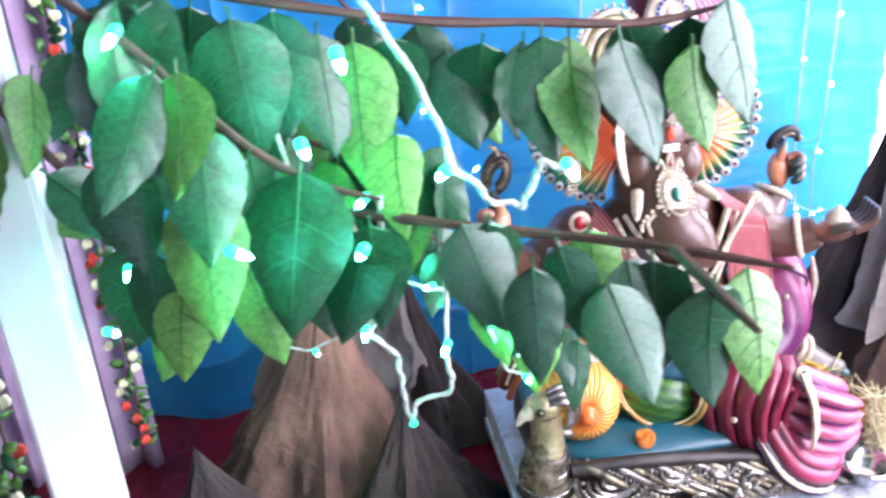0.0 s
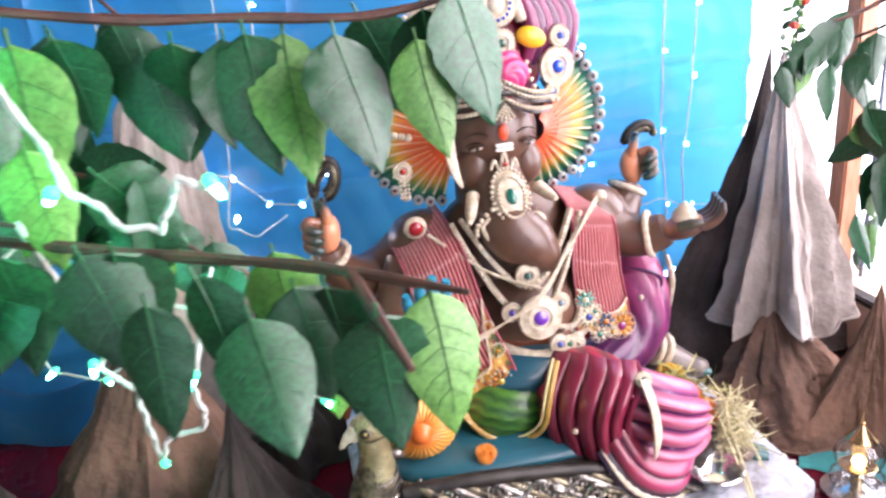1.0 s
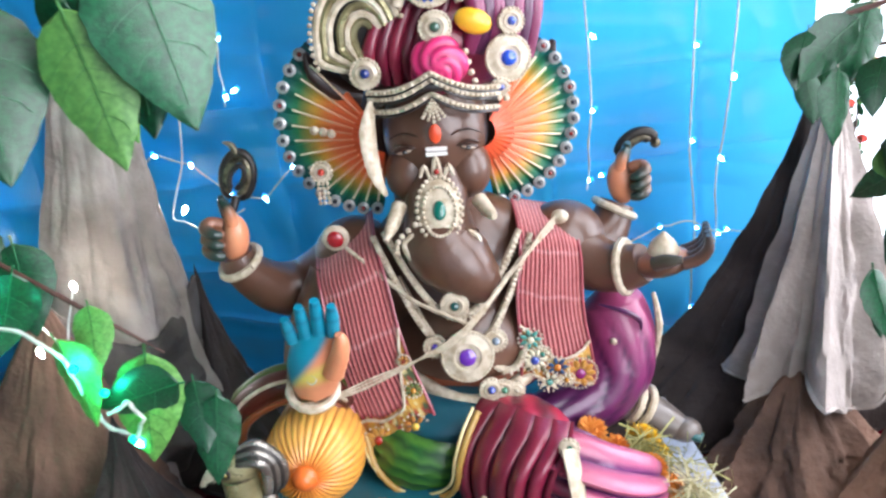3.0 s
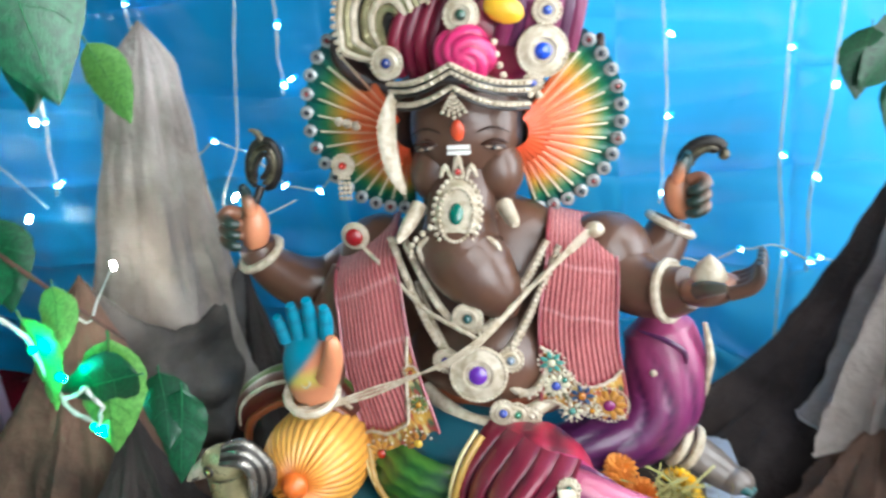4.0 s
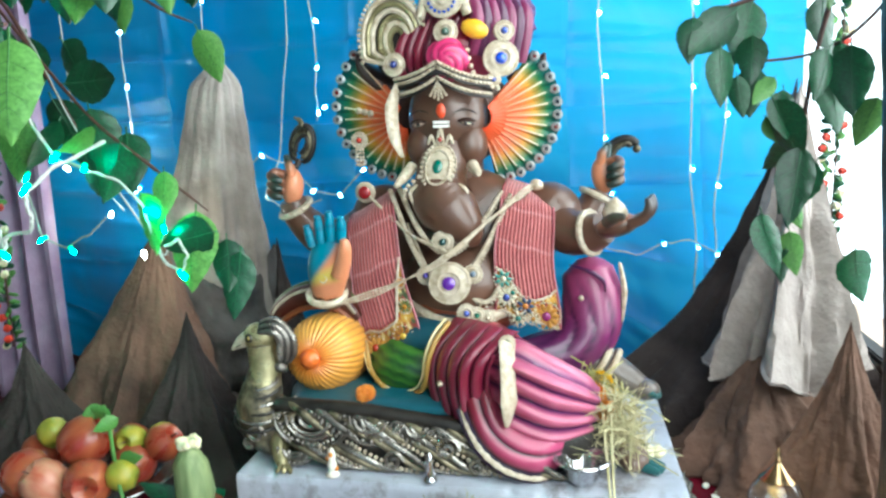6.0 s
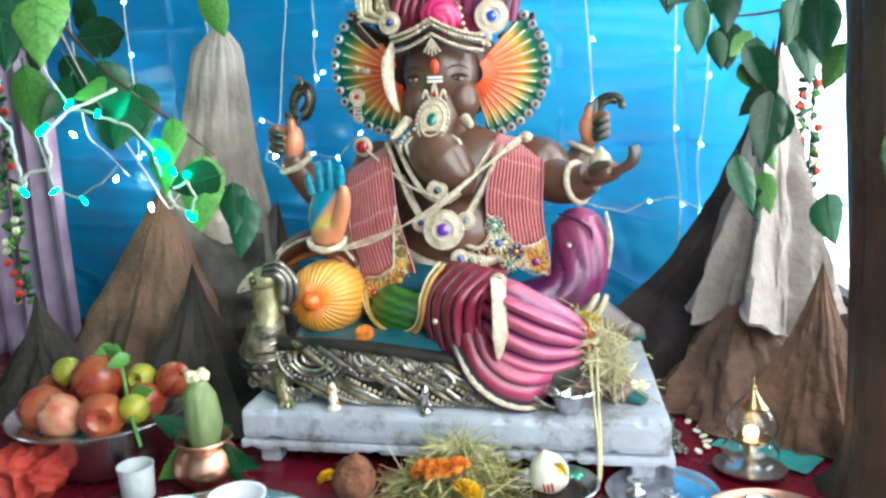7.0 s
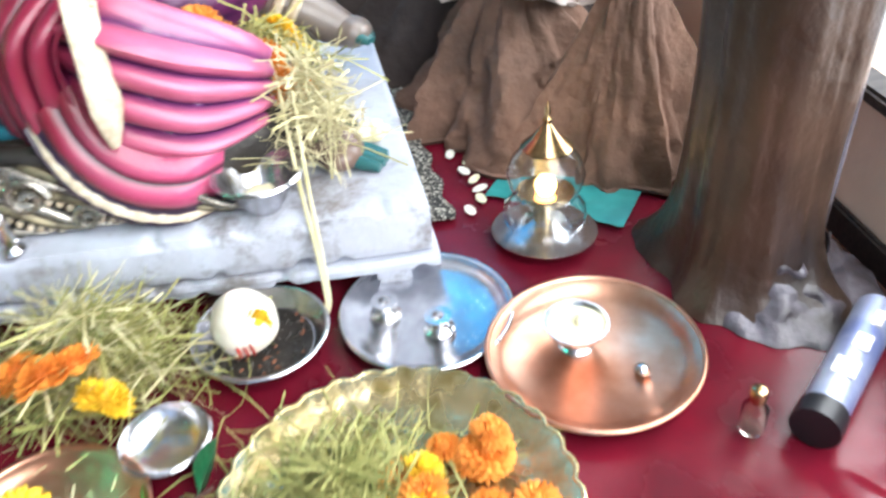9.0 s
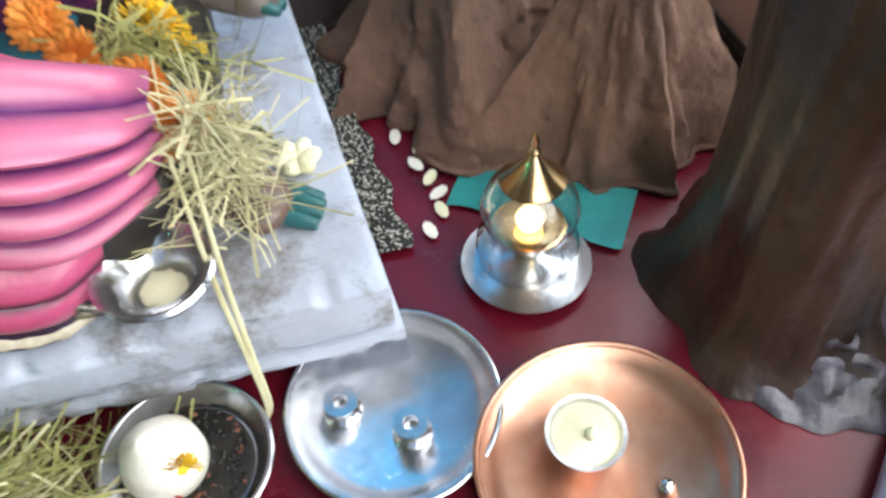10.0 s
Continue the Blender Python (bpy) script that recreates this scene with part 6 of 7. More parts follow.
wb.lathe([(0.0018, 0.006), (0.0035, 0.003), (0.0036, -0.003), (0.002, -0.007), (0.0005, -0.009)], "glow_warm", n=10)
BULB_W = wb.mesh("bulb")
light_string("white cable with bright lamps beside the pale peak", WARM, 0.0016, WARM_BULBS, BULB_W, G)
# lamps added just off the cloth to brighten its left side
light_string("added white cable with bright lamps that lighten the left of the cloth", [(-0.992, 0.66, 1.3), (-0.972, 0.655, 0.9), (-0.962, 0.655, 0.532), (-0.861, 0.655, 0.422)], 0.0016, [(-0.962, 0.60, 0.532), (-0.861, 0.60, 0.422), (-0.80, 0.60, 0.60)], BULB_W, G)
light_string("short white cable with a bright lamp before the brown peak", [(-0.60, 0.04, 0.80), (-0.56, 0.10, 0.62), (-0.517, 0.230, 0.402), (-0.554, 0.370, 0.428)], 0.0014, [(-0.535, 0.20, 0.41), (-0.554, 0.370, 0.428)], BULB_W, G)
pts = [(0.17 + 0.055 * i, 0.636, 0.335 + 0.018 * math.sin(i * 1.7)) for i in range(8)]
light_string("thin white cable slung across the blue cloth", pts, 0.0016, pts[1::3], BULB_B, B)
pts = [(-0.55 + 0.06 * i, 0.636, 0.50 + 0.05 * math.sin(i * 1.3)) for i in range(6)]
light_string("thin white cable slung behind the statue", pts, 0.0016, pts[1:], BULB_B, B)


# ---- flower garlands ----
def garland(label, x, y, top, bottom, seed, lights=True):
    r = random.Random(seed)
    ob = thing("garland", label, "garland", "hanging garlands")
    s = Shape()
    s.tube([(x, y, top), (x + 0.01, y, (top + bottom) / 2), (x, y, bottom)], 0.002, "twig", n=5, steps=6)
    part("cord", s, ob)
    s = Shape()
    n = int((top - bottom) / 0.006)
    for i in range(n):
        a, z = r.uniform(0, 6.28), bottom + (top - bottom) * i / n
        c = Vector((x + 0.014 * math.cos(a), y + 0.014 * math.sin(a), z))
        s.ball(c, (0.012, 0.004, 0.007), "leaf_dark" if r.random() < 0.5 else "leaf_light", rot=(r.uniform(-60, 60), r.uniform(-60, 60), math.degrees(a)), nu=6, nv=4)
    part("foliage", s, ob)
    s = Shape()
    s.ball((0, 0, 0), (0.008, 0.008, 0.007), "flower", nu=9, nv=6, bend=lambda d: 1 + 0.25 * math.sin(5 * math.atan2(d.y, d.x)))
    me = s.mesh("blossom")
    s = Shape()
    s.ball((0, 0, 0), (0.008, 0.008, 0.007), "petal_white", nu=9, nv=6, bend=lambda d: 1 + 0.25 * math.sin(5 * math.atan2(d.y, d.x)))
    mw = s.mesh("blossom")
    for i in range(int((top - bottom) / 0.022)):
        a, z = r.uniform(2.6, 6.8), bottom + i * 0.022
        part("blossom", me if r.random() < 0.6 else mw, ob, at=(x + 0.02 * math.cos(a), y + 0.02 * math.sin(a), z))
    return ob


garland("green garland with small red and cream blossoms by the curtain", -0.905, 0.285, 1.25, 0.20, 1)
garland("green garland with red blossoms beside the white post", -0.93, -0.14, 1.1, 0.02, 3)
garland("pale green and cream garland beside the window", 0.70, 0.60, 1.2, 0.25, 2)


# ---- vessels ----
def plate(name, label, mat, c, r, rim=0.014, scallop=0, group="offering plates", category="plate", tilt=(0, 0, 0)):
    s = Shape()
    wave = (lambda a, q: 1 + 0.035 * abs(math.sin(scallop * a)) * (q > r * 0.8)) if scallop else None
    s.lathe([(0.001, 0.0), (r * 0.8, 0.0), (r * 0.9, rim * 0.45), (r, rim), (r * 1.015, rim), (r * 1.015, rim + 0.0025), (r * 0.985, rim + 0.0025), (r * 0.88, rim * 0.5 + 0.002), (r * 0.78, 0.0025), (0.001, 0.0022)], mat, n=96 if scallop else 56, wave=wave)
    ob = thing(name, label, category, group, at=(c[0], c[1], c[2] if len(c) > 2 else 0.003, *tilt))
    part("dish", s, ob)
    s = Shape()
    n = 96 if scallop else 56
    ring = []
    for i in range(9):
        rr, z = r + 0.0024 * math.cos(i * math.pi / 4), rim + 0.0018 + 0.002 * math.sin(i * math.pi / 4)
        ring.append([(rr * (wave(a, rr) if wave else 1) * math.cos(a), rr * (wave(a, rr) if wave else 1) * math.sin(a), z) for a in [2 * math.pi * j / n for j in range(n)]])
    s.grid(ring, mat, closed=True)
    part("rim", s, ob)
    return ob


def bowl(name, label, mat, c, r, h, base=0.6, group="", category="bowl", flare=1.0):
    s = Shape()
    s.lathe([(0.001, 0.0), (r * base, 0.0), (r * base, h * 0.06), (r * (base + 0.25), h * 0.3), (r * 0.98, h * 0.8), (r * flare, h), (r * flare + 0.0025, h + 0.001), (r * flare, h + 0.0035), (r * 0.96, h * 0.95), (r * (base + 0.2), h * 0.32), (r * base * 0.8, h * 0.12), (0.001, h * 0.1)], mat, n=44)
    return thing(name, label, category, group, at=(*c, 0, 0, 0), shape=s)


# steel footed fruit bowl
fb = thing("fruit_bowl", "deep steel bowl with a wide rim heaped with apples and limes", "bowl", at=(-0.535, -0.02, 0.003))
s = Shape()
s.lathe([(0.001, 0.0), (0.082, 0.0), (0.092, 0.006), (0.102, 0.03), (0.108, 0.06), (0.116, 0.088), (0.148, 0.097), (0.151, 0.099), (0.149, 0.101), (0.114, 0.092), (0.105, 0.062), (0.098, 0.032), (0.06, 0.03), (0.001, 0.03)], "steel", n=64)
part("vessel", s, fb)


def fruit(name, label, mat, c, r, seed, category="apple"):
    s = Shape()
    s.lathe([(0.0015, r * 0.62), (r * 0.2, r * 0.80), (r * 0.5, r * 0.92), (r * 0.85, r * 0.62), (r, r * 0.1), (r * 0.9, -r * 0.45), (r * 0.55, -r * 0.85), (r * 0.15, -r * 0.92), (0.001, -r * 0.85)], mat, n=26, wave=lambda a, q: 1 + 0.015 * math.cos(5 * a + seed))
    s.tube([(0, 0, r * 0.6), (0.001, 0.001, r * 0.95), (0.003, 0, r * 1.1)], 0.0014, "twig", n=5, steps=2)
    q = random.Random(seed)
    return thing(name, label, category, "fruit in the bowl", at=(*c, q.uniform(30, 80), q.uniform(-40, 40), q.uniform(0, 360)), shape=s)


for i, (c, mat, r0) in enumerate([((-0.600, -0.085, 0.120), "apple", 0.038), ((-0.550, -0.105, 0.118), "apple_pale", 0.036), ((-0.485, -0.095, 0.118), "apple", 0.037), ((-0.445, -0.035, 0.120), "apple", 0.034), ((-0.52, -0.045, 0.160), "apple", 0.041), ((-0.56, 0.03, 0.122), "apple_pale", 0.037), ((-0.49, 0.03, 0.12), "apple", 0.036), ((-0.62, -0.02, 0.12), "apple", 0.035), ((-0.405, -0.01, 0.148), "apple", 0.030)]):
    fruit("apple", "red and yellow streaked apple heaped in the steel bowl", mat, c, r0, i)
for i, c in enumerate([(-0.432, -0.085, 0.128), (-0.585, -0.03, 0.165), (-0.455, -0.02, 0.155), (-0.43, 0.03, 0.14)]):
    fruit("lime", "yellow-green lime heaped in the steel bowl", "lemon", c, 0.024, 20 + i, "lime")
br = thing("leaf_sprig", "pale green leaf sprig laid on the fruit", "sprig")
s = Shape()
s.tube([(-0.40, -0.13, 0.085), (-0.43, -0.1, 0.13), (-0.47, -0.05, 0.19), (-0.49, -0.03, 0.215)], 0.003, "leaf_light", n=6)
part("stalk", s, br)
for p, h, sw in [((-0.49, -0.03, 0.215), 20, 60), ((-0.47, -0.04, 0.20), -10, 110), ((-0.45, -0.05, 0.205), 30, 70), ((-0.44, -0.08, 0.15), 10, -100)]:
    leaf(br, p, 0.042, h, sw, 3)

# red cloth bundle
s = Shape()
s.ball((0, 0, 0.03), (0.072, 0.062, 0.055), "red_cloth", nu=90, nv=50, bend=lambda d: 1.02 - 0.6 * abs(noise.noise((d.x * 1.9, d.y * 1.9, d.z * 1.9))) - 0.10 * abs(noise.noise((d.x * 4.5 + 3, d.y * 4.5, d.z * 4.5))))
thing("crumpled_cloth", "crumpled red cloth lump on the maroon cloth", "cloth", at=(-0.60, -0.145, 0.004), shape=s)

# copper pot with green cob and leaves
kp = thing("copper_pot", "round shiny copper pot holding a green husked cob and leaves", "pot", at=pose(-0.322, -0.078, 0.003) @ Matrix.Scale(1.14, 4))
s = Shape()
s.lathe([(0.001, 0.0), (0.026, 0.0), (0.03, 0.004), (0.046, 0.024), (0.047, 0.036), (0.038, 0.052), (0.03, 0.058), (0.031, 0.062), (0.039, 0.067), (0.038, 0.069), (0.028, 0.064), (0.026, 0.056), (0.03, 0.05), (0.02, 0.048), (0.001, 0.048)], "copper", n=48)
part("vessel", s, kp)
s = Shape()
s.tube([(0, 0, 0.045), (0.003, 0, 0.09), (0.0, 0, 0.13), (0.0, 0, 0.155)], [0.016, 0.024, 0.021, 0.006], "corn", n=18, steps=5, fold=lambda t, a: 1 + 0.07 * abs(math.sin(4 * a)))
part("cob", s, kp, "green husked cob")
s = Shape()
for k in range(9):
    a = k * 0.7
    s.ball((0.011 * math.cos(a), 0.011 * math.sin(a), 0.156 + 0.002 * (k % 3)), (0.007, 0.005, 0.006), "petal_white", nu=8, nv=5)
part("white_flowers", s, kp, "small white blossoms")
for h, sw, nod in [(0, 125, 0), (10, 62, 15), (180, 110, 10), (-20, -118, 10), (60, -60, 30), (-60, 95, 40)]:
    leaf(kp, (0.0, 0.0, 0.055), 0.085, h, 180 - sw if abs(sw) > 90 else sw + 60, 2 if nod else 1, nod)

# small plastic tumbler
s = Shape()
s.lathe([(0.001, 0.0), (0.0235, 0.0), (0.025, 0.004), (0.0258, 0.03), (0.0272, 0.052), (0.0282, 0.054), (0.0258, 0.054), (0.0244, 0.03), (0.0225, 0.006), (0.001, 0.005)], "frosted", n=36, wave=lambda a, q: 1 + 0.012 * math.cos(14 * a))
thing("tumbler", "small frosted white plastic tumbler", "cup", at=(-0.410, -0.135, 0.003), shape=s)

# steel tray with seven white cups of powders
plate("steel_tray", "round steel tray carrying seven white powder cups", "steel", (-0.222, -0.278), 0.163, 0.012, category="tray")
cup = thing("powder_cup", "white disposable cup holding coloured ritual powder", "cup", "white cups on the tray", at=(-0.21, -0.283, 0.008))
s = Shape()
s.lathe([(0.001, 0.0), (0.026, 0.0), (0.033, 0.018), (0.0385, 0.036), (0.0415, 0.037), (0.0415, 0.0395), (0.037, 0.039), (0.031, 0.019), (0.0245, 0.0035), (0.001, 0.003)], "plastic", n=44)
part("vessel", s, cup)
powders = []
for m in ("powder_y", "powder_r"):
    s = Shape()
    s.ball((0, 0, 0.008), (0.027, 0.027, 0.008), m, nu=26, nv=8, bend=lambda d: 1 + 0.15 * noise.noise((d.x * 3, d.y * 3, 1)))
    powders.append(s.mesh("powder"))
cups = [cup]
for k in range(6):
    a = radians(34 + 60 * k)
    cups.append(copy_thing(cup, pose(-0.21 + 0.092 * math.cos(a), -0.283 + 0.094 * math.sin(a), 0.008, 0, 0, 40 * k)))
for k, o in enumerate(cups):
    part("powder", powders[0 if k in (4,) else 1], o, "yellow turmeric powder" if k == 4 else "crimson powder")

# plate of white sweets
plate("sweets_plate", "steel plate with small white sweets", "steel", (-0.505, -0.275), 0.082, 0.01)
q = random.Random(2)
s = Shape()
s.lathe([(0.001, 0.0), (0.013, 0.0), (0.0165, 0.007), (0.0162, 0.016), (0.0125, 0.018), (0.0095, 0.009), (0.001, 0.008)], "sweet", n=20, wave=lambda a, r: 1 + 0.05 * math.cos(7 * a))
sweet_mesh = s.mesh("sweet")
for k in range(11):
    a, r0 = k * 2.4, 0.019 * math.sqrt(k)
    ob = new("sweet", sweet_mesh)
    ob.matrix_world = pose(-0.505 + r0 * math.cos(a), -0.275 + r0 * math.sin(a), 0.0062, q.uniform(-8, 8), q.uniform(-8, 8), q.uniform(0, 90))
    tagged(ob, "small round white sweet on a steel plate", "sweet", "white sweets")

# coconut with husk point
s = Shape()
s.lathe([(0.001, 0.086), (0.006, 0.078), (0.02, 0.066), (0.031, 0.045), (0.033, 0.03), (0.026, 0.012), (0.012, 0.002), (0.001, 0.0)], "husk", n=32, wave=lambda a, r: 1 + 0.03 * math.sin(9 * a) + 0.04 * math.cos(3 * a))
thing("coconut", "brown husked coconut standing on the maroon cloth", "coconut", at=(-0.07, -0.105, 0.003, 8, 6, 0), shape=s)


# flowers and grass
def marigold(mat, seed):
    """A head of ruffled petal rings round a tight centre."""
    q = random.Random(seed)
    s = Shape()
    for k in range(7):
        n, turn = 9 + 2 * k, q.uniform(0, 6)
        el = radians(80 - 17 * k)
        rows = []
        for t in (0.3, 0.6, 0.85, 1.0, 1.06):
            row = []
            for i in range(n * 6):
                a = 2 * math.pi * i / (n * 6)
                lobe = abs(math.cos(n * a / 2 + turn))
                L = (0.0215 + 0.0008 * k) * (t if t < 0.7 else 0.7 + (t - 0.7) * (0.35 + 0.75 * lobe)) * (1 + 0.06 * math.sin(3 * a + seed + k))
                e = el + 0.16 * (lobe - 0.5) * t + 0.10 * math.sin(5 * a + k + seed) * t
                row.append((L * math.cos(e) * math.cos(a), L * math.cos(e) * math.sin(a), 0.011 + L * math.sin(e) * 0.72))
            rows.append(row)
        s.grid(rows, mat, closed=True)
    s.ball((0, 0, 0.012), (0.012, 0.012, 0.013), mat, nu=14, nv=8, bend=lambda d: 1 + 0.2 * noise.noise((d.x * 5, d.y * 5, d.z * 5 + seed)))
    return s.mesh("marigold")


MO, MY = [marigold("marigold_o", k) for k in (1, 2)], [marigold("marigold_y", k) for k in (3, 4)]


def flower(mesh, c, size=1.0, tilt=(0, 0)):
    ob = new("marigold", mesh)
    ob.matrix_world = pose(*c, tilt[0], tilt[1], random.uniform(0, 360)) @ Matrix.Scale(size, 4)
    return tagged(ob, "fresh yellow marigold head" if mesh in MY else "fresh orange marigold head", "flower", "marigolds")


def grass_heap(name, label, centre, spread, height, count, mat, seed, length=(0.05, 0.12), flatten=0.5, thick=0.0009, floor_z=0.004):
    q = random.Random(seed)
    s = Shape()
    for k in range(count):
        a, r0 = q.uniform(0, 6.28), abs(q.gauss(0, 0.5))
        p = Vector((centre[0] + spread[0] * r0 * math.cos(a), centre[1] + spread[1] * r0 * math.sin(a), centre[2] + height * q.random() * max(0, 1 - r0 * 0.8)))
        d = Vector((q.gauss(0, 1), q.gauss(0, 1), q.gauss(0, flatten))).normalized()
        L = q.uniform(*length)
        bend = Vector((q.gauss(0, 0.25), q.gauss(0, 0.25), q.uniform(-0.35, 0.15)))
        side = d.cross(Vector((q.gauss(0, 1), q.gauss(0, 1), q.gauss(0, 1)))).normalized()
        w = thick * q.uniform(0.7, 1.6)
        rows = []
        for t in (0, 0.33, 0.66, 1):
            c = p + d * L * (t - 0.5) + bend * L * (t - 0.5) ** 2 * 1.6
            c.z = max(c.z, floor_z + 0.0005)
            ww = w * (1 - 0.7 * t)
            rows.append([c - side * ww, c + side * ww])
        s.grid(rows, mat)
    return thing(name, label, "grass", kind="stuff", shape=s)


grass_heap("grass_heap", "heap of dried green sacred grass before the stand", (0.085, -0.07, 0.005), (0.105, 0.075), 0.085, 900, "grass", 1)
grass_heap("grass_heap", "straw-coloured grass strewn through the heap", (0.085, -0.07, 0.012), (0.10, 0.07), 0.09, 350, "grass_dry", 2)
for c, m, k in [((0.07, -0.125, 0.058), MO[0], 0.95), ((0.095, -0.118, 0.062), MO[1], 0.85), ((0.045, -0.11, 0.055), MO[0], 0.8), ((0.105, -0.135, 0.032), MY[0], 0.95), ((-0.012, -0.195, 0.004), MY[1], 0.95), ((-0.13, -0.05, 0.004), MY[1], 0.6)]:
    flower(m, c, k, (45, 0))
flower(MO[1], (-0.10, 0.095, 0.199), 0.6, (40, 0))
# small copper plate with a yellow flower
plate("copper_dish", "copper plate with a yellow marigold and petals", "copper", (0.078, -0.232), 0.076, 0.012)
flower(MY[0], (0.055, -0.222, 0.008), 1.0)
flower(MO[1], (0.085, -0.265, 0.006), 0.5)
grass_heap("grass_strands", "grass strands and petals on the copper plate", (0.095, -0.235, 0.008), (0.045, 0.04), 0.012, 90, "grass_dry", 3, (0.02, 0.05), 0.15, floor_z=0.007)
# silver bowl between
bowl("steel_dish", "small shallow steel bowl among the leaves", "steel", (0.158, -0.165, 0.003), 0.036, 0.018)
lb = thing("leaf_sprig", "dark green leaves lying beside the gold plate", "sprig")
s = Shape()
s.tube([(0.14, -0.25, 0.012), (0.17, -0.235, 0.016), (0.20, -0.215, 0.015)], 0.002, "twig", n=5)
part("stalk", s, lb)
for p, h, sw in [((0.17, -0.235, 0.016), 60, 96), ((0.16, -0.24, 0.018), 110, 84), ((0.19, -0.22, 0.018), 30, -92), ((0.15, -0.25, 0.018), -30, 80), ((0.18, -0.23, 0.026), 150, 70)]:
    leaf(lb, p, 0.05, h, sw, 4 if h > 0 else 1, 60)
# gold scalloped plate with grass and marigolds
plate("gold_plate", "scalloped gold foil plate heaped with grass and marigolds", "gold", (0.338, -0.258), 0.133, 0.014, scallop=16)
grass_heap("grass_heap", "dried green grass heaped on the gold plate", (0.30, -0.245, 0.010), (0.10, 0.085), 0.045, 900, "grass", 5, (0.04, 0.09), 0.3, floor_z=0.008)
q = random.Random(12)
for k in range(17):
    a, r0 = q.uniform(0, 6.28), 0.055 * math.sqrt(q.random())
    flower((MO if q.random() < 0.4 else MY)[k % 2], (0.385 + r0 * math.cos(a), -0.275 + 1.15 * r0 * math.sin(a), 0.012 + 0.03 * q.random()), q.uniform(0.6, 0.85), (q.uniform(-30, 50), q.uniform(-40, 40)))
flower(MO[0], (0.285, -0.335, 0.014), 1.15, (25, 0))
flower(MY[0], (0.34, -0.35, 0.014), 0.8, (25, 0))

# small dark dish with a white painted nut
plate("steel_saucer", "small steel dish under a white painted coconut", "steel", (0.229, -0.052), 0.062, 0.016)
s = Shape()
s.lathe([(0.001, 0.068), (0.008, 0.062), (0.022, 0.05), (0.0305, 0.032), (0.028, 0.014), (0.014, 0.002), (0.001, 0.0)], "sweet", n=30)
coconut = thing("white_coconut", "white painted coconut in a steel dish", "coconut", at=(0.222, -0.052, 0.009, 6, -8, 0))
part("shell", s, coconut)
for k in range(3):
    s = Shape()
    s.ball((-0.006 + 0.006 * k, -0.029, 0.022), (0.0018, 0.002, 0.009), "red_cloth", nu=6, nv=5)
    part("painted_bar", s, coconut, "red painted stripe")
flower(MY[1], (0.232, -0.076, 0.048), 0.55, (80, 0))
s = Shape()
q = random.Random(77)
s.ball((0, 0, 0.0035), (0.047, 0.047, 0.003), "carved_dark", nu=24, nv=6)
for k in range(160):
    a, r0 = q.uniform(0, 6.28), 0.045 * math.sqrt(q.random())
    s.ball((r0 * math.cos(a), r0 * math.sin(a), 0.0062), (0.0026, 0.0018, 0.0012), "carved_dark" if k % 5 else "husk", rot=(0, 0, q.uniform(0, 180)), nu=6, nv=4)
thing("dark_seeds", "dark seeds spread in the small steel dish", "seeds", kind="stuff", at=(0.229, -0.052, 0.003), shape=s)
# steel plate with two tiny holders
plate("steel_plate", "round steel plate with two small incense holders", "steel", (0.383, -0.043), 0.081, 0.008)
for x, y in ((0.345, -0.038), (0.392, -0.068)):
    s = Shape()
    s.lathe([(0.001, 0.0), (0.014, 0.0), (0.015, 0.003), (0.009, 0.007), (0.008, 0.012), (0.013, 0.017), (0.013, 0.019), (0.006, 0.019), (0.005, 0.012), (0.001, 0.011)], "steel", n=24)
    thing("incense_holder", "tiny steel incense holder on a plate", "holder", "incense holders", at=(x, y, 0.006), shape=s)
# copper plate with a steel oil lamp
plate("copper_plate", "wide polished copper plate under a small oil lamp", "copper", (0.521, -0.128), 0.093, 0.013)
s = Shape()
s.lathe([(0.001, 0.0), (0.015, 0.0), (0.016, 0.003), (0.011, 0.008), (0.02, 0.014), (0.028, 0.026), (0.029, 0.030), (0.026, 0.030), (0.02, 0.019), (0.001, 0.015)], "steel", n=30)
dl = thing("oil_lamp", "small steel oil lamp full of pale ghee", "oil lamp", at=(0.509, -0.112, 0.006), shape=None)
part("vessel", s, dl)
s = Shape()
s.lathe([(0.001, 0.031), (0.015, 0.030), (0.025, 0.026), (0.02, 0.02)], "petal_white", n=24)
part("ghee", s, dl, "pale yellow ghee")
s = Shape()
s.ball((0.002, -0.004, 0.034), (0.005, 0.005, 0.007), "petal_white", nu=8, nv=6)
part("wick", s, dl, "white cotton wick")
s = Shape()
s.ball((0, 0, 0.008), (0.007, 0.007, 0.006), "steel", nu=12, nv=8)
thing("metal_bead", "small round metal bead on the copper plate", "bead", at=(0.555, -0.155, 0.003), shape=s)

# brass lamp under a glass chimney
lp = thing("glass_oil_lamp", "brass oil lamp with a clear glass chimney and steel base", "oil lamp", at=(0.518, 0.055, 0.003, -4, 2, 0))
s = Shape()
s.lathe([(0.001, 0.0), (0.046, 0.0), (0.054, 0.006), (0.055, 0.009), (0.045, 0.008), (0.02, 0.012), (0.012, 0.02), (0.001, 0.02)], "steel", n=44)
part("base", s, lp, "polished steel base dish")
s = Shape()
s.lathe([(0.012, 0.018), (0.009, 0.03), (0.014, 0.04), (0.026, 0.048), (0.03, 0.055), (0.026, 0.056), (0.001, 0.05)], "brass", n=32)
part("stem", s, lp, "brass stem and oil cup")
s = Shape()
s.ball((0, 0, 0.063), (0.011, 0.011, 0.015), "flame", nu=14, nv=10, bend=lambda d: 1 - 0.35 * max(0, d.z))
part("flame", s, lp, "small orange flame")
s = Shape()
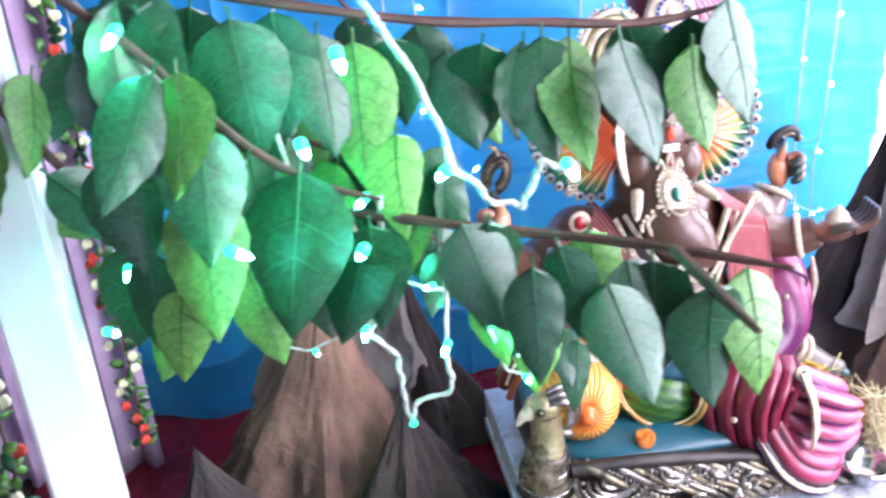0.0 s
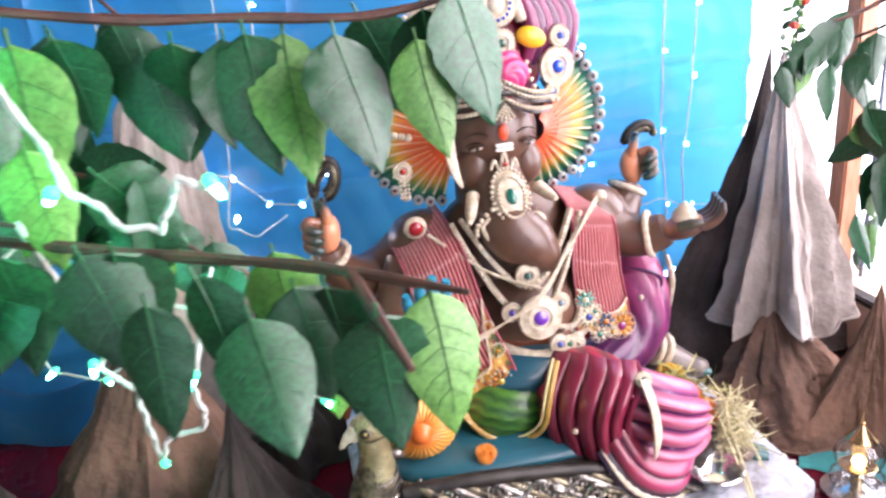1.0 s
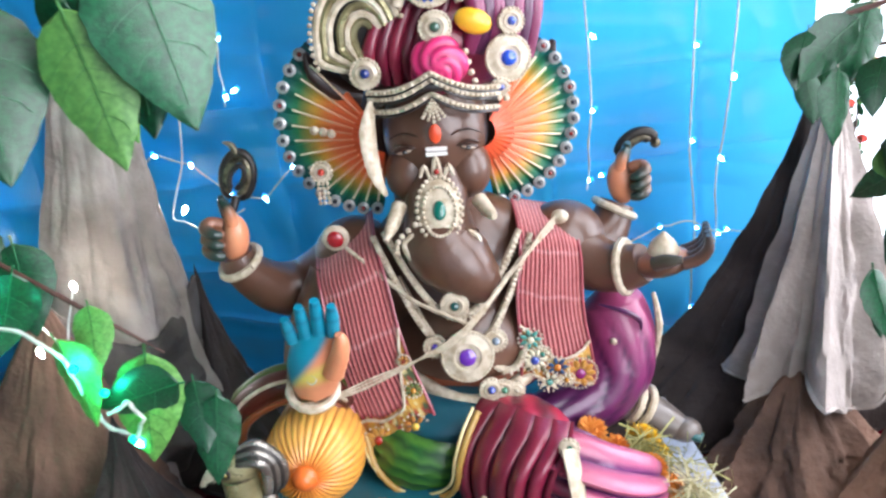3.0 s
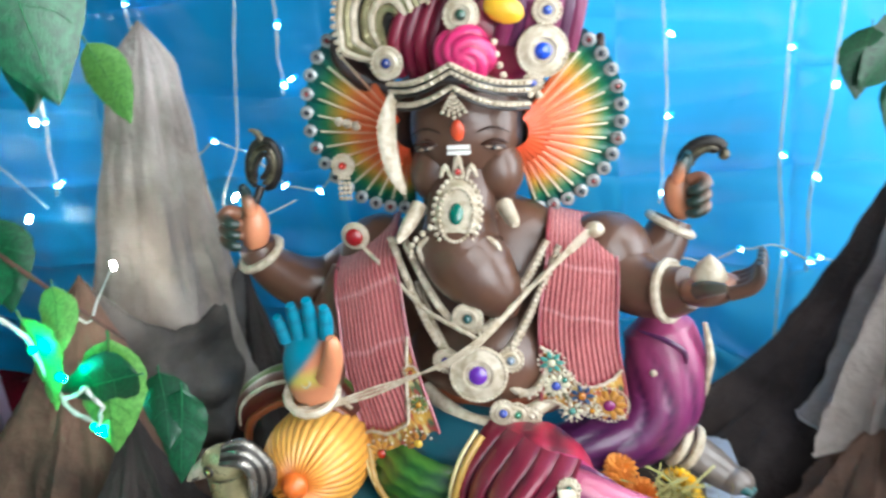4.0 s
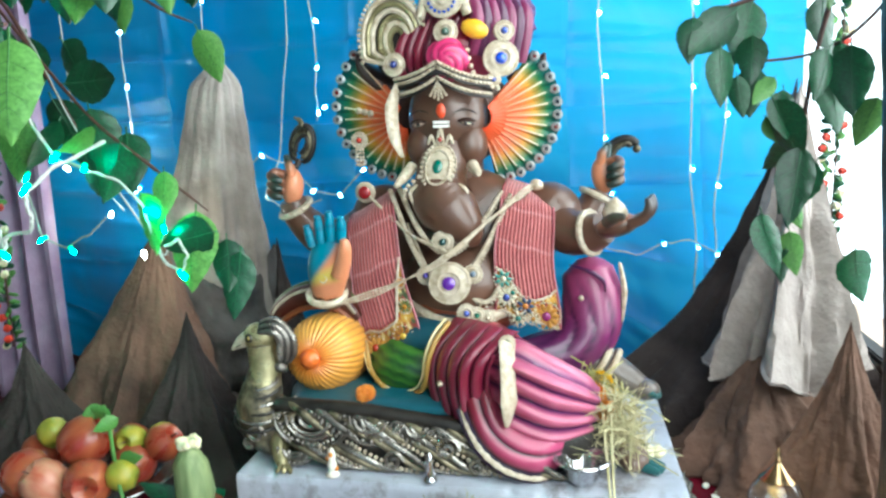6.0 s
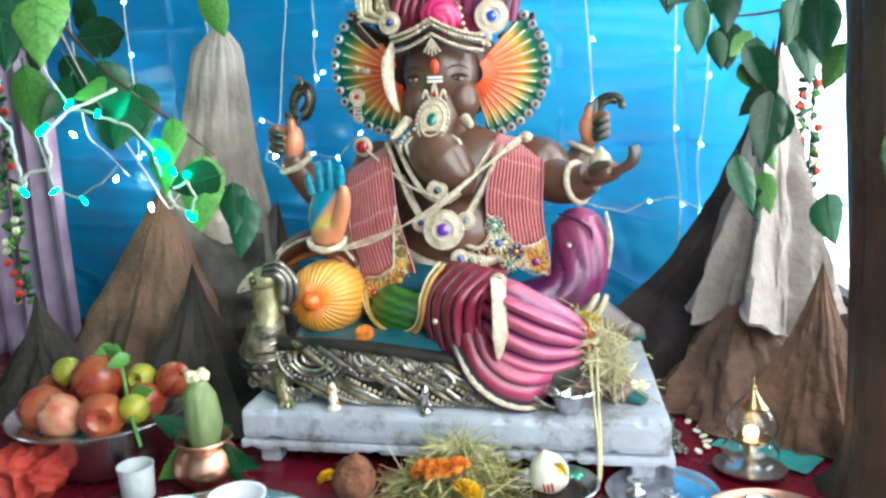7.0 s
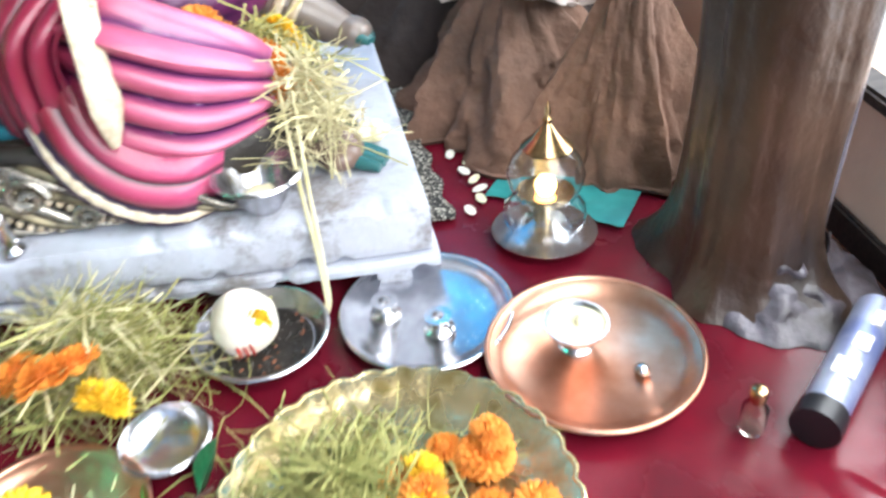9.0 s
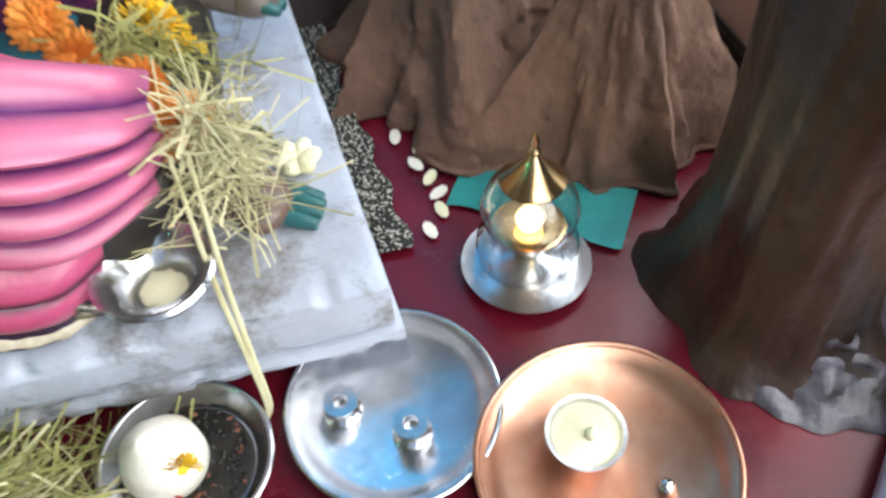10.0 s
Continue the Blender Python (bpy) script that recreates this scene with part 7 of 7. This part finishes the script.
s.lathe([(0.032, 0.010), (0.043, 0.024), (0.042, 0.038), (0.031, 0.050), (0.037, 0.062), (0.040, 0.076), (0.034, 0.092), (0.022, 0.106), (0.0208, 0.1055), (0.0328, 0.0915), (0.0388, 0.076), (0.0358, 0.062), (0.0298, 0.050), (0.0406, 0.038), (0.0416, 0.024), (0.031, 0.010)], "glass", n=36)
gl = part("chimney", s, lp, "clear glass chimney")
gl.visible_shadow = False
s = Shape()
s.lathe([(0.0255, 0.103), (0.026, 0.105), (0.016, 0.114), (0.008, 0.124), (0.004, 0.130), (0.0052, 0.134), (0.0025, 0.138), (0.0036, 0.143), (0.0005, 0.152)], "brass", n=30)
part("cap", s, lp, "pointed brass cap")
s = Shape()
s.grid([[(-0.08 + 0.16 * i / 24, -0.035 + 0.07 * j / 12 + 0.004 * math.sin(i * 0.5), 0.001 + 0.003 * abs(noise.noise((i * 0.3, j * 0.4, 2)))) for j in range(13)] for i in range(25)], "teal")
thing("teal_cloth_scrap", "creased teal cloth scrap behind the lamp", "cloth", at=(0.555, 0.125, 0.003, 0, 0, -33), shape=s)

# clear bottle and foil tube by the trunk
bt = thing("scent_bottle", "small clear glass bottle with a brass cap", "bottle", at=(0.622, -0.225, 0.003))
s = Shape()
s.lathe([(0.001, 0.0), (0.0095, 0.0), (0.0105, 0.003), (0.0105, 0.025), (0.006, 0.031), (0.0055, 0.036), (0.0045, 0.036), (0.005, 0.03), (0.0088, 0.024), (0.0088, 0.003), (0.001, 0.0025)], "clear_plastic", n=22)
part("glass", s, bt)
s = Shape()
s.lathe([(0.0065, 0.034), (0.0068, 0.045), (0.005, 0.047), (0.001, 0.047)], "brass", n=18)
part("cap", s, bt, "brass cap")
tb = thing("foil_tube", "silver-blue foil tube with a black end cap", "tube", at=(0.672, -0.235, 0.0215, 0, 0, 45))
s = Shape()
s.tube([(0.0, 0, 0), (0.07, 0, 0), (0.14, 0, 0)], 0.018, "silver_blue", n=28, steps=3)
part("barrel", s, tb)
s = Shape()
s.tube([(-0.018, 0, 0), (-0.006, 0, 0), (0.002, 0, 0)], 0.0195, "black", n=28, steps=2)
part("cap", s, tb, "black plastic cap")
for k in range(3):
    s = Shape()
    s.box((0.03 + 0.035 * k, -0.010, 0.0165), (0.05 + 0.035 * k, 0.008 - 0.005 * k, 0.0190), "white", bevel=0.0005)
    part("printed_bar", s, tb, "white printed bar")

# on the stand: steel cup, wick holders, grass bundle
c1 = bowl("steel_cup", "small steel cup with petals on the white stand", "steel", (0.246, 0.032, 0.0985), 0.031, 0.038, 0.5, flare=1.3)
s = Shape()
s.ball((0, 0, 0.014), (0.017, 0.017, 0.006), "petal_white", nu=16, nv=6, bend=lambda d: 1 + 0.3 * noise.noise((d.x * 4, d.y * 4, d.z)))
part("petals", s, c1, "pale petals")
for x, c in ((-0.135, "sweet"), (0.02, "steel")):
    s = Shape()
    s.lathe([(0.001, 0.0), (0.011, 0.0), (0.011, 0.003), (0.006, 0.008), (0.008, 0.018), (0.005, 0.026), (0.007, 0.034), (0.004, 0.042), (0.001, 0.046)], c, n=18)
    for k in range(4):
        s.ball((0.006 * math.cos(k * 1.6), 0.006 * math.sin(k * 1.6), 0.012 + 0.008 * k), 0.004, "marigold_o" if x < 0 else "steel", nu=7, nv=5)
    thing("figurine", "tiny standing metal figurine on the stand edge", "figurine", "tiny figurines", at=(x, 0.012, 0.0985), shape=s)
grass_heap("grass_bundle", "bundle of straw-dry grass laid over the statue's foot", (0.298, 0.098, 0.13), (0.05, 0.055), 0.09, 420, "grass_dry", 7, (0.04, 0.10), 0.8, 0.0009, 0.1)
grass_heap("grass_bundle", "green grass tufts laid over the statue's foot", (0.255, 0.19, 0.16), (0.08, 0.05), 0.06, 340, "grass", 8, (0.03, 0.08), 0.6, 0.0009, 0.1)
gs = thing("grass_stalk", "long pale grass stalks hanging over the stand edge", "grass")
for k in range(2):
    s = Shape()
    o = 0.012 * k
    s.tube([(0.275 + o, 0.08, 0.19), (0.283 + o * 0.6, 0.02, 0.125), (0.29 + o * 0.3, -0.012, 0.07), (0.291 + o * 0.2, -0.022, 0.02), (0.288, -0.028, 0.006)], [0.0016, 0.002, 0.0022, 0.0022, 0.0016], "grass_dry", n=6, steps=4)
    part("stalk", s, gs)
for c, m, k in [((0.262, 0.225, 0.175), MY[0], 1.1), ((0.285, 0.205, 0.165), MY[1], 0.7), ((0.222, 0.186, 0.192), MO[0], 0.95), ((0.262, 0.155, 0.185), MO[1], 0.85), ((0.272, 0.119, 0.172), MO[0], 0.9), ((0.282, 0.135, 0.165), MO[1], 0.8), ((0.19, 0.23, 0.20), MO[1], 0.85), ((0.248, 0.175, 0.18), MO[0], 0.7)]:
    flower(m, c, k, (50, 20))
for k in range(7):
    s = Shape()
    q = random.Random(60 + k)
    s.ball((0, 0, 0), (0.011, 0.006, 0.0015), "petal_white" if k % 2 else "sweet", nu=8, nv=5)
    thing("fallen_petal", "pale fallen petal on the maroon cloth", "petal", "fallen petals", at=(0.44 + 0.028 * q.random() + 0.01 * (k % 2), 0.115 + 0.02 * k, 0.005, 0, 0, q.uniform(0, 180)), shape=s)
# strip of speckled mat between the stand and the maroon cloth
s = Shape()
s.grid([[(0.366 + 0.034 * (1 - i / 40) + (0.030 + 0.004 * math.sin(i * 0.9)) * j / 4, 0.10 + 0.34 * i / 40, 0.0065 + 0.0012 * noise.noise((i * 0.4, j, 5))) for j in range(5)] for i in range(41)], "speckle")
mat_strip = thing("speckled_mat", "black and white speckled mat showing beside the stand", "mat", shape=s)
mat_strip.modifiers.new("thick", "SOLIDIFY").thickness = 0.0015

# white blossom and a green leaf on the edge of the stand
s = Shape()
for k in range(6):
    a = k * 1.05
    s.ball((0.010 * math.cos(a), 0.010 * math.sin(a), 0.007), (0.011, 0.008, 0.006), "petal_white", rot=(0, -25, math.degrees(a)), nu=10, nv=6)
thing("white_blossom", "small white blossom beside the statue's foot on the stand", "flower", at=(0.352, 0.135, 0.0985), shape=s)
lf = thing("fallen_leaf", "dark green leaf lying over the stand's edge", "leaf")
leaf(lf, (0.345, 0.145, 0.103), 0.055, 55, -88, 4, 80)
